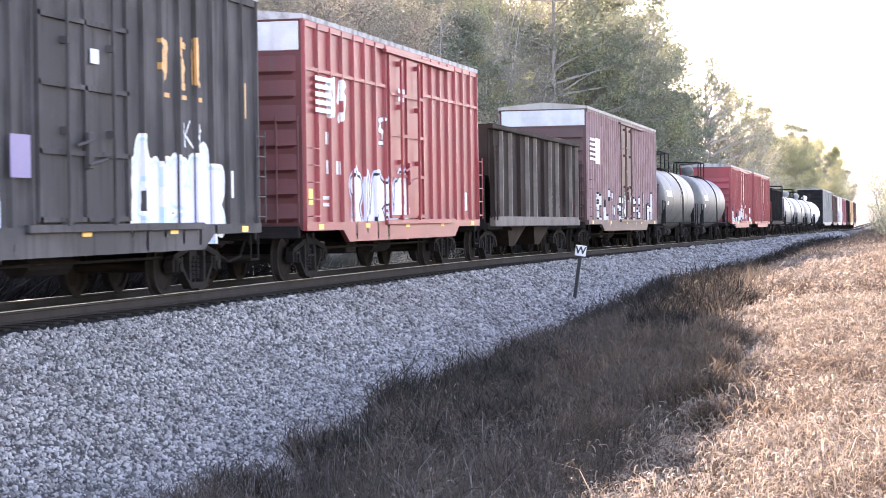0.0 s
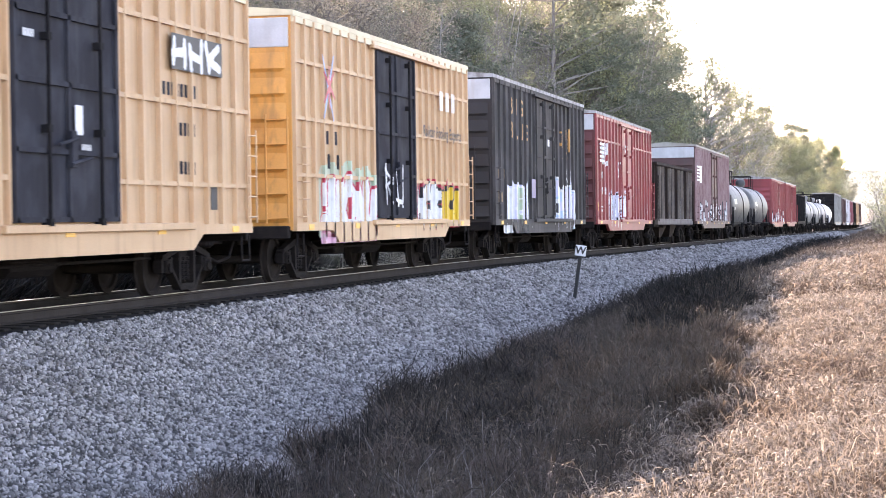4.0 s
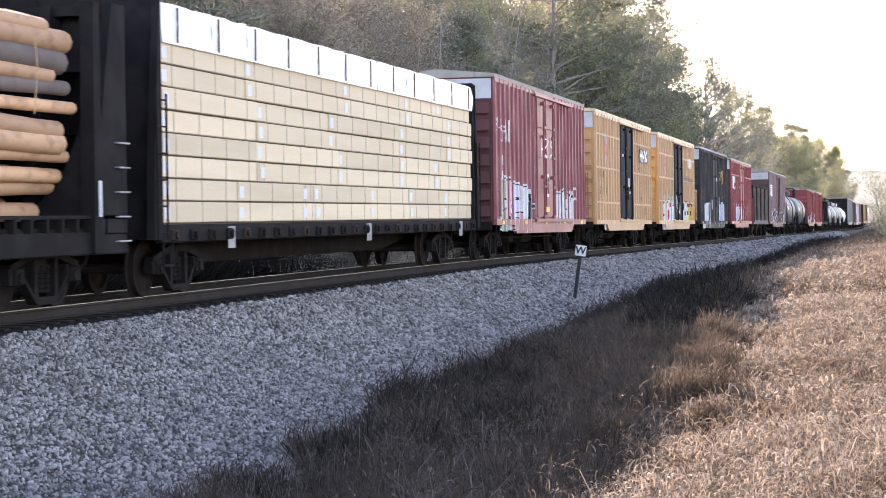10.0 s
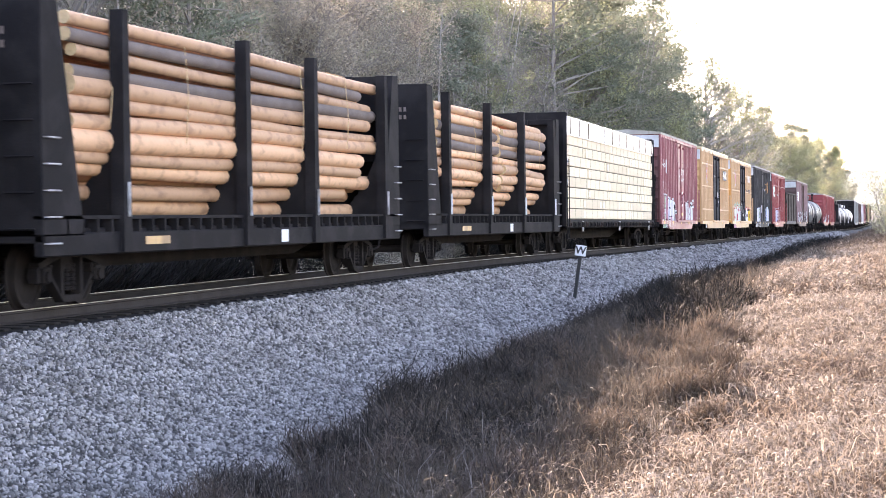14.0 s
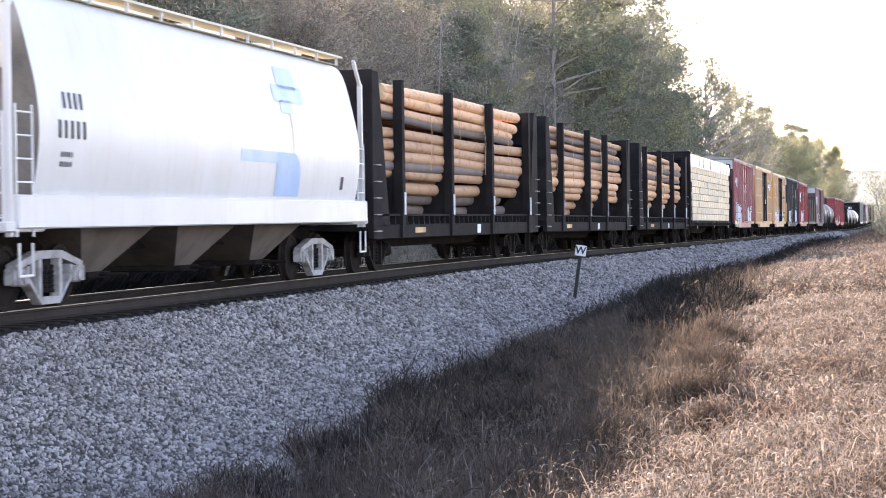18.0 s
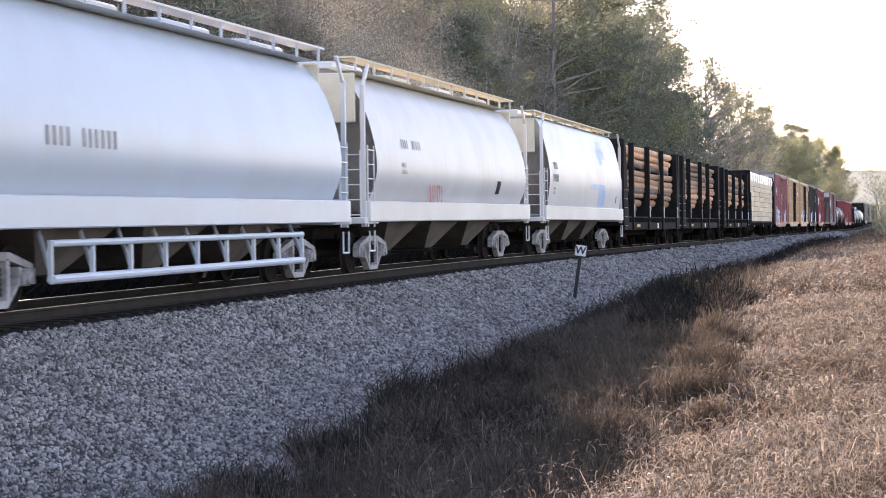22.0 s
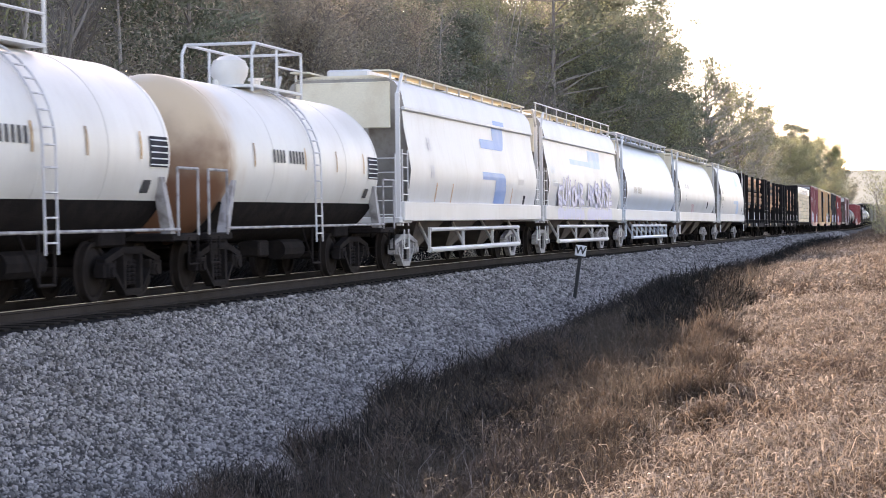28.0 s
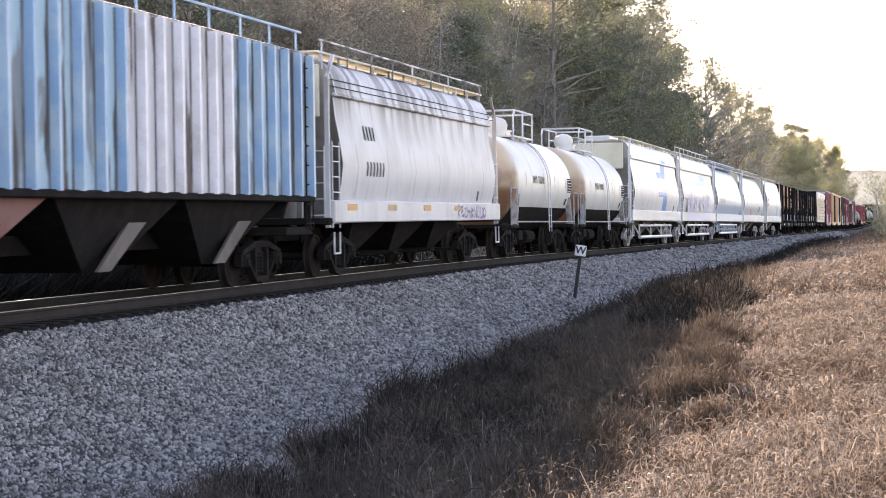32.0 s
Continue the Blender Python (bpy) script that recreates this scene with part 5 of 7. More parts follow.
    # orange car with colourful graffiti
    car, h, W, dp = boxcar("faded orange boxcar with black door and pink and yellow graffiti", 0.3, 15.05, 4.95, "orange", "grey_door", "orange_end", ribs=24,
                           rails=(2.0, 3.05, 4.1), door=(-1.65, 1.65), trim="cream", top_band="end_white", roof_mat=M["cream"])
    emblem(car, W, -h + 2.2, 2.95)
    bars(car, W + 0.004, -h + 1.9, 2.62, 4, 0.26, M["grey_door"], 0.6)
    bars(car, W + 0.004, -h + 1.3, 2.15, 6, 0.28, M["grey_door"], 0.6, skip=(1,))
    line_of_words(car, W + 0.076, 2.5, 3.06, 0.37, "Railcar Pooling Experts", M["ink"])
    for i in range(3):
        patch(car, W + 0.076, 4.15 + i * 0.62, 4.5 + i * 0.62, 3.72, 4.18, M["spray_tan"], "emblem")
    spray(car, -h + 1.9, -1.75, 0.84, 2.05, 6, 17, dp, M["chalk"], M["spray_red"], cloud=M["spray_green"], fat=0.16, edge=0.06)
    spray(car, -h + 1.9, -1.9, 0.72, 0.98, 5, 18, dp, M["spray_pink"], M["spray_pink"], fat=0.14, edge=0.05)
    spray(car, 2.0, 4.3, 0.9, 2.0, 3, 19, dp, M["chalk"], M["ink"], outer=M["spray_red"], fat=0.17, edge=0.06)
    spray(car, 4.4, 6.2, 0.95, 1.95, 3, 20, dp, M["spray_yellow"], M["ink"], outer=M["spray_red"], fat=0.15, edge=0.05)
    spray(car, -1.2, 0.6, 1.3, 2.3, 2, 21, lambda y: W + 0.11, M["chalk"], M["chalk"], fat=0.04, edge=0.0)
    # orange car, black door
    car, h, W, dp = boxcar("faded orange boxcar with grey-black sliding door", -17.6, -2.25, 5.0, "orange", "grey_door", "end_brown", ribs=22,
                           rails=(1.75, 3.0, 4.2), door=(-1.7, 1.7), trim="cream", top_band="end_white", roof_mat=M["cream"])
    emblem(car, W, -h + 2.35, 2.95)
    bars(car, W + 0.004, -h + 1.15, 2.65, 4, 0.26, M["grey_door"], 0.5, skip=(2,))
    bars(car, W + 0.004, -h + 1.15, 2.05, 6, 0.28, M["grey_door"], 0.6, skip=(1, 4))
    patch(car, W + 0.075, 3.9, 6.2, 3.5, 4.05, M["ink"], "emblem_ground")
    spray(car, 3.95, 6.1, 3.5, 4.0, 3, 2, lambda y: W + 0.08, M["chalk"], M["chalk"], fat=0.07, edge=0.0, jag=0.0, glyphs=[0, 0, 7])
    for z in (3.1, 2.5, 1.9):
        bars(car, W + 0.004, 3.5 if z > 3 else 4.2, z, 9 if z > 3 else 5, 0.2, M["grey_door"], 0.4)
    bars(car, W + 0.13, -1.5, 3.55, 4, 0.1, M["chalk"])
    bars(car, W + 0.13, 0.3, 2.15, 5, 0.08, M["chalk"])
    patch(car, W + 0.13, 0.1, 0.35, 2.35, 2.75, M["paper"], "paper_tag")
    patch(car, W + 0.005, h - 1.9, h - 1.6, 1.35, 1.75, M["ink"], "placard")
    spray(car, -h + 2.3, -h + 3.3, 0.72, 1.1, 2, 6, dp, M["chalk"], M["chalk"], fat=0.12, edge=0.0)
    # wine red car
    car, h, W, dp = boxcar("faded wine red boxcar with silver block graffiti", -35.2, -20.1, 5.0, "red_wine", ribs=24, top_band="end_white", roof_mat=M["dusty_end"], end_paint="end_red")
    spray(car, 1.7, 5.2, 0.98, 2.15, 4, 25, dp, M["chalk"], M["grey_door"], outer=M["chalk"], fat=0.2, edge=0.035, glyphs=[1, 0, 6, 5])
    spray(car, 5.25, 6.2, 1.7, 2.2, 2, 26, dp, M["chalk"], M["chalk"], fat=0.03, edge=0.0)
    spray(car, -6.7, -2.5, 0.8, 2.2, 5, 27, dp, M["spray_pink"], M["grey_door"], fills=[M["spray_green"], M["spray_pink"], M["spray_lilac"], M["spray_pink"], M["chalk"]], outer=M["chalk"], fat=0.17, edge=0.035, jag=0.15, glyphs=[3, 2, 1, 6, 5])
    spray(car, -2.6, -1.9, 1.0, 1.7, 2, 31, dp, M["ink"], M["chalk"], fat=0.06, edge=0.03)
    spray(car, -1.0, 1.0, 3.0, 3.6, 4, 28, lambda y: W + 0.11, M["chalk"], M["chalk"], fat=0.025, edge=0.0, glyphs=[0, 1, 7, 4], jag=0.1)
    spray(car, -7.2, -6.5, 3.5, 3.95, 3, 29, dp, M["chalk"], M["chalk"], fat=0.022, edge=0.0)
    spray(car, -6.6, -5.6, 3.2, 3.85, 3, 30, dp, M["chalk"], M["chalk"], fat=0.022, edge=0.0)
    bars(car, W + 0.004, -6.4, 2.62, 2, 0.26, M["chalk"])
    bars(car, W + 0.004, -6.4, 2.2, 3, 0.26, M["chalk"], 0.9)
    patch(car, W + 0.13, -0.12, 0.16, 1.8, 2.5, M["paper"], "paper_tag")
    bars(car, W + 0.004, h - 1.3, 1.6, 3, 0.08, M["chalk"])
    bars(car, W + 0.004, h - 1.3, 2.4, 3, 0.08, M["chalk"])
    patch(car, W + 0.005, h - 1.35, h - 1.1, 1.05, 1.45, M["reflector"], "placard")
    patch(car, W + 0.115, -0.25, 0.3, 1.35, 1.5, M["reflector"], "reflector")
    # long brown-red car far ahead
    car, h, W, dp = boxcar("brown-red boxcar with pale ribs and white emblem", 69.5, 88.4, 5.0, "red_dark", ribs=34, top_band="end_white", roof_mat=M["dusty_end"], rail_paint=M["rib_red"])
    for i in range(5):
        patch(car, W + 0.075, -h + 0.35, -h + 1.6, 3.2 + i * 0.17, 3.29 + i * 0.17, M["chalk"], "emblem_bar")
    patch(car, W + 0.075, -h + 1.6, -h + 2.6, 3.1, 4.0, M["chalk"], "emblem")
    spray(car, -h + 1.6, h - 1.2, 0.9, 2.2, 9, 33, dp, M["chalk"], M["grey_door"], fat=0.1, edge=0.05)
    for y0, y1, s in ((125.2, 140.9, 44), (143.3, 158.2, 45)):
        car, h, W, dp = boxcar("red boxcar with vertical white lettering on its door", y0, y1, 4.5, "red_ns", ribs=18, detail=False)
        for i in range(11):
            patch(car, W + 0.115, -0.2, 0.25, 1.5 + i * 0.25, 1.68 + i * 0.25, M["chalk"], "lettering")
        if s == 44:
            spray(car, -h + 0.6, h - 0.6, 0.8, 2.3, 5, s, dp, M["chalk"], M["grey_door"], fat=0.18, edge=0.06, step=0.06)
    boxcar("dull white boxcar with dark end far ahead", 250.0, 275.0, 5.1, "grey_tank", end_paint="black", ribs=18, detail=False)
    for y0, p in ((292.5, "red_dark"), (310.5, "pale"), (328.5, "red_wine"), (346.5, "brown"), (364.5, "orange"), (382.5, "red_dark")):
        boxcar("boxcar far ahead in the freight train", y0 - 13, y0 + 2.5, 4.8, p, ribs=18, detail=False)


def emblem(car, W, y, z):
    """A thin crossed-stroke star in red over blue."""
    for k, (mat, wide, ends) in enumerate((("logo_blue", 0.05, ((-0.42, 0.62, 0.3, -0.62), (0.36, 0.66, -0.36, -0.6))),
                                           ("spray_red", 0.06, ((-0.36, 0.3, 0.4, -0.2), (0.34, 0.34, -0.34, -0.3), (0.0, 0.42, 0.02, -0.4))))):
        x = W + 0.076 + k * 0.005
        for a, b, c, d in ends:
            n = Vector((d - b, -(c - a))).normalized() * wide
            m = Mesh().add([(x, y + a - n.x * 0.4, z + 0.75 + b - n.y * 0.4), (x, y + a + n.x * 0.4, z + 0.75 + b + n.y * 0.4), (x, y + (a + c) / 2 + n.x, z + 0.75 + (b + d) / 2 + n.y),
                            (x, y + c + n.x * 0.4, z + 0.75 + d + n.y * 0.4), (x, y + c - n.x * 0.4, z + 0.75 + d - n.y * 0.4), (x, y + (a + c) / 2 - n.x, z + 0.75 + (b + d) / 2 - n.y)], [(0, 1, 2, 3, 4, 5)])
            part("emblem_stripe", m, M[mat], car)


# ---- open hopper ----
def open_hopper(label, y0, y1, top, paint, ribs=12):
    car, h = start_car("open_hopper", label, "hopper car", y0, y1)
    P = M[paint]
    W = 1.42
    m = Mesh()
    out = [(-h, top), (h, top), (h, 2.3), (h * 0.84, 1.05), (-h * 0.84, 1.05), (-h, 2.3)]
    for s in (-1, 1):
        m.prism(out, min(s * (W - 0.04), s * W), max(s * (W - 0.04), s * W))
    for e in (-1, 1):
        m.loft([[(-W, e * h, top), (W, e * h, top), (W, e * (h - 0.06), top), (-W, e * (h - 0.06), top)], [(-W, e * h, 2.3), (W, e * h, 2.3), (W, e * (h - 0.06), 2.3), (-W, e * (h - 0.06), 2.3)],
                [(-W, e * h * 0.55, 0.8), (W, e * h * 0.55, 0.8), (W, e * (h * 0.55 - 0.06), 0.8), (-W, e * (h * 0.55 - 0.06), 0.8)]])
    m.box(-W, W, -h * 0.55, h * 0.55, 1.0, 1.06)
    part("body", m, P, car)
    for s in (-1, 1):
        for i in range(ribs):
            y = -h + 0.25 + (2 * h - 0.5) * i / (ribs - 1)
            x0, x1 = sorted((s * W, s * (W + 0.1)))
            part("side_post", Mesh().loft([[(x0, y - 0.06, z), (x1, y - 0.04, z), (x1, y + 0.04, z), (x0, y + 0.06, z)] for z in (1.15, top - 0.1)]), M["tie_pale"] if paint == "brown" and i % 3 else P, car)
        x0, x1 = sorted((s * (W - 0.03), s * (W + 0.14)))
        part("top_chord", Mesh().box(x0, x1, -h, h, top - 0.13, top + 0.02, 0.02), P, car)
        # the brown car's sill gets a paler paint for the light on it
        part("side_sill", Mesh().box(x0, x1, -h + 0.2, h - 0.2, 0.92, 1.2, 0.02), M["brown"] if paint != "brown" else M["chute"], car)
        ladder(car, s * (W + 0.16), -h + 0.2, 1.2, 3.0, P, 5)
        ladder(car, s * (W + 0.16), h - 0.2, 1.2, 3.0, P, 5)
    for e in (-1, 1):
        part("end_platform", Mesh().box(-1.4, 1.4, min(e * h, e * (h - 1.9)), max(e * h, e * (h - 1.9)), 0.85, 1.02).box(-1.3, -1.2, min(e * (h - .1), e * h), max(e * (h - .1), e * h), 1, 2.4).box(1.2, 1.3, min(e * (h - .1), e * h), max(e * (h - .1), e * h), 1, 2.4), M["under"], car)
    for y in (-h * 0.28, h * 0.28):
        part("chute", Mesh().loft([[(-1.2, y - 1.6, 1.05), (1.2, y - 1.6, 1.05), (1.2, y + 1.6, 1.05), (-1.2, y + 1.6, 1.05)], [(-1.0, y - 0.4, 0.35), (1.0, y - 0.4, 0.35), (1.0, y + 0.4, 0.35), (-1.0, y + 0.4, 0.35)]]), M["brown"], car)
    running_gear(car, h, 1.5)
    return car


# ---- tank car ----
def tank_car(label, y0, y1, radius, mid, paint, belly=None, bright=False, detail=True, name="tank_car"):
    car, h = start_car(name, label, "tank car", y0, y1)
    P = M[paint] if isinstance(paint, str) else paint
    hb = h - 0.15
    dome = 0.55
    prof = [(-hb, 0.05), (-hb + 0.03, radius * 0.42), (-hb + 0.14, radius * 0.7), (-hb + 0.32, radius * 0.89), (-hb + dome, radius * 0.985), (-hb + dome + 0.15, radius)]
    prof = prof + [(-a, r) for a, r in reversed(prof)]
    part("tank", Mesh().lathe(prof, 56, "y").moved(dz=mid), P, car, "rounded tank shell")
    for y in np.linspace(-hb + dome + 0.2, hb - dome - 0.2, 5):
        part("weld_band", Mesh().lathe([(y - 0.03, radius - 0.01), (y - 0.02, radius + 0.006), (y + 0.02, radius + 0.006), (y + 0.03, radius - 0.01)], 56, "y").moved(dz=mid), P, car)
    if belly:
        m = Mesh()
        rows = []
        for y in (-hb + dome, hb - dome):
            arc = [math.pi * (1.16 + 0.68 * i / 24) for i in range(25)]
            rows.append([((radius + 0.012) * math.cos(a), y, mid + (radius + 0.012) * math.sin(a)) for a in arc])
        m.loft(rows, caps=False, closed=False)
        part("belly_jacket", m, M[belly], car, "dark lower strip of the shell")
    # platform, dome and rails on top
    z = mid + radius
    L = M["white"] if bright else M["black"]
    part("manway_dome", Mesh().lathe([(z - 0.1, 0.26), (z + 0.12, 0.27), (z + 0.24, 0.34), (z + 0.38, 0.36), (z + 0.52, 0.3), (z + 0.6, 0.17), (z + 0.63, 0.03)], 20, "z").moved(dy=-0.5), P, car)
    part("valve", Mesh().tube((0.1, 0.75, z - 0.05), (0.1, 0.75, z + 0.22), 0.1, n=10).tube((0.1, 0.75, z + 0.22), (0.1, 0.75, z + 0.27), 0.15, n=10).tube((-.2, -0.7, z - .05), (-.2, -0.7, z + .16), 0.07, n=8), P, car)
    part("platform", Mesh().box(-0.7, 0.7, -1.2, 1.9, z - 0.02, z + 0.03).box(-0.5, 0.5, -0.6, 0.6, z - 0.1, z + 0.04), L, car)
    for s in (-1, 1):
        part("guard_rail", Mesh().path([(s * 0.68, -1.2, z + 0.6), (s * 0.68, -1.0, z + 0.8), (s * 0.68, 1.88, z + 0.8)], 0.032), L, car)
        y = -1.0 if s < 0 else 1.88
        part("guard_rail", Mesh().path([(-0.68, y, z + 0.8), (0.68, y, z + 0.8)], 0.03), L, car)
        part("guard_rail", Mesh().path([(s * 0.68, 0.3, z + 0.45), (s * 0.68, 1.88, z + 0.45)], 0.025), L, car)
        for y, top in ((-1.2, 0.61), (0.3, 0.8), (1.88, 0.8)):
            part("rail_post", Mesh().tube((s * 0.68, y, z - 0.1), (s * 0.68, y, z + top), 0.03), L, car)
        m = Mesh()
        for y in (-0.2, 0.2):
            pts = [(s * (radius + 0.1) * math.cos(a), y, mid + (radius + 0.1) * math.sin(a)) for a in [math.pi * (0.42 - 0.42 * i / 8) for i in range(9)]]
            pts += [(s * (radius + 0.12), y, 0.75)]
            m.path(pts, 0.018, 5)
        lad = part("ladder", m, M["old_hop"] if bright else L, car)
        spots = [(s * (radius + 0.1) * math.cos(a), mid + (radius + 0.1) * math.sin(a)) for a in [math.pi * (0.38 - 0.38 * i / 8) for i in range(9)]]
        spots += [(s * (radius + 0.12), mid - 0.3 - i * 0.33) for i in range(4)]
        for x, zz in spots:
            part("rung", shared("rung" + str(bright), lambda: Mesh().tube((0, -0.2, 0), (0, 0.2, 0), 0.016, n=5).data("rung", M["old_hop"] if bright else L)), None, lad, at=(x, 0, zz))
        part("side_rail", Mesh().path([(s * 1.5, -h + 0.5, 1.05), (s * 1.5, h - 0.5, 1.05)], 0.025), M["frame_white"] if bright else L, car)
        part("step_brace", Mesh().path([(s * 1.5, -0.25, 1.05), (s * 1.5, -0.25, 0.35), (s * 1.5, 0.25, 0.35), (s * 1.5, 0.25, 1.05)], 0.025).path([(s * 1.5, -0.9, 1.05), (s * 1.5, -0.25, 0.38)], 0.02), M["under"] if bright else L, car)
        for e in (-1, 1):
            part("end_rail", Mesh().path([(s * 1.5, e * (h - 0.55), 0.95), (s * 1.5, e * (h - 0.55), 2.0), (s * 1.5, e * (h + 0.35), 2.0), (s * 1.5, e * (h + 0.35), 0.95)], 0.024), M["frame_white"] if bright else L, car)
            part("saddle_brace", Mesh().prism([(e * (h - 1.15), mid - 0.35), (e * (h - 1.0), mid - 0.35), (e * (h - 0.55), 0.95), (e * (h - 0.75), 0.95)], min(s * 1.3, s * 1.46), max(s * 1.3, s * 1.46)), M["frame_white"] if bright else L, car)
            stirrup(car, s * 1.5, e * (h + 0.1), M["under"])
    for e in (-1, 1):
        part("end_platform", Mesh().box(-1.5, 1.5, min(e * (h - 0.8), e * (h + 0.4)), max(e * (h - 0.8), e * (h + 0.4)), 0.86, 0.98, 0.02), M["under"], car)
        part("saddle", Mesh().box(-0.9, 0.9, min(e * (h - 2.2), e * (h - 1.2)), max(e * (h - 2.2), e * (h - 1.2)), 0.8, mid - radius * 0.75, 0.03), M["under"], car)
    part("stub_sill", Mesh().box(-0.3, 0.3, -h + 0.1, h - 0.1, 0.72, 0.95), M["under"], car)
    part("air_reservoir", Mesh().tube((0.6, 0.3, 0.6), (0.6, 1.6, 0.6), 0.2, n=10), M["under"], car)
    part("brake_cylinder", Mesh().box(0.5, 0.9, -1.6, -1.0, 0.5, 0.8, 0.03), M["under"], car)
    running_gear(car, h, 1.35)
    return car, h


def on_tank(car, radius, mid, y0, y1, a0, a1, mat, name="marking", n=8):
    """A painted patch that follows the shell, between two angles above the side's middle, in degrees."""
    rows = [[((radius + 0.014) * math.cos(radians(a0 + (a1 - a0) * i / n)), y, mid + (radius + 0.014) * math.sin(radians(a0 + (a1 - a0) * i / n))) for i in range(n + 1)] for y in (y0, y1)]
    part(name, Mesh().loft(rows, caps=False, closed=False), mat, car)


def tank_cars():
    for y0, y1 in ((91.4, 105.4), (108.2, 122.6)):
        car, h = tank_car("dull black tank car with grey stains", y0, y1, 1.48, 2.15, "black_tank")
        for i in range(5):
            on_tank(car, 1.48, 2.15, -h + 1.6 + i * 0.4, -h + 1.85 + i * 0.4, 2, 14, M["chalk"], "lettering")
        on_tank(car, 1.48, 2.15, -h + 1.7, -h + 2.2, -12, -5, M["chalk"], "lettering")
    for y0, y1, p in ((178.3, 192.5, "grey_tank"), (195.5, 210.5, "grey_tank"), (213.5, 227.0, "grey_tank"), (230.0, 243.6, "white_tank")):
        tank_car("dull tank car far ahead in the train", y0, y1, 1.45, 2.1, p)
    for y0, y1, c in ((-225.1, -213.9, 0), (-237.2, -226.3, 1)):
        car, h = tank_car("white tank car with dark belly and amber-brown end", y0, y1, 1.46, 2.2, tan_ended_tank("tank_paint_with_spill", -5.5), "under", True)
        for i in range(10):
            if i != 4:
                on_tank(car, 1.46, 2.2, -h + 3.2 + i * 0.19, -h + 3.3 + i * 0.19, 0, 9, M["ink"], "lettering")
        for y in (-h + 2.1, -h + 5.1, h - 4.0, h - 2.0):
            on_tank(car, 1.46, 2.2, y, y + 0.07, -4, 12, M["stain"], "reflector")
        on_tank(car, 1.46, 2.2, h - 1.6, h - 0.85, -8, 10, M["grey_door"], "data_panel")
        for i in range(5):
            on_tank(car, 1.462, 2.2, h - 1.57, h - 0.88, -7 + i * 3.6, -6.2 + i * 3.6, M["chalk"], "data_line", 2)
        on_tank(car, 1.46, 2.2, h - 1.75, h - 1.45, -24, -16, M["ink"], "placard")


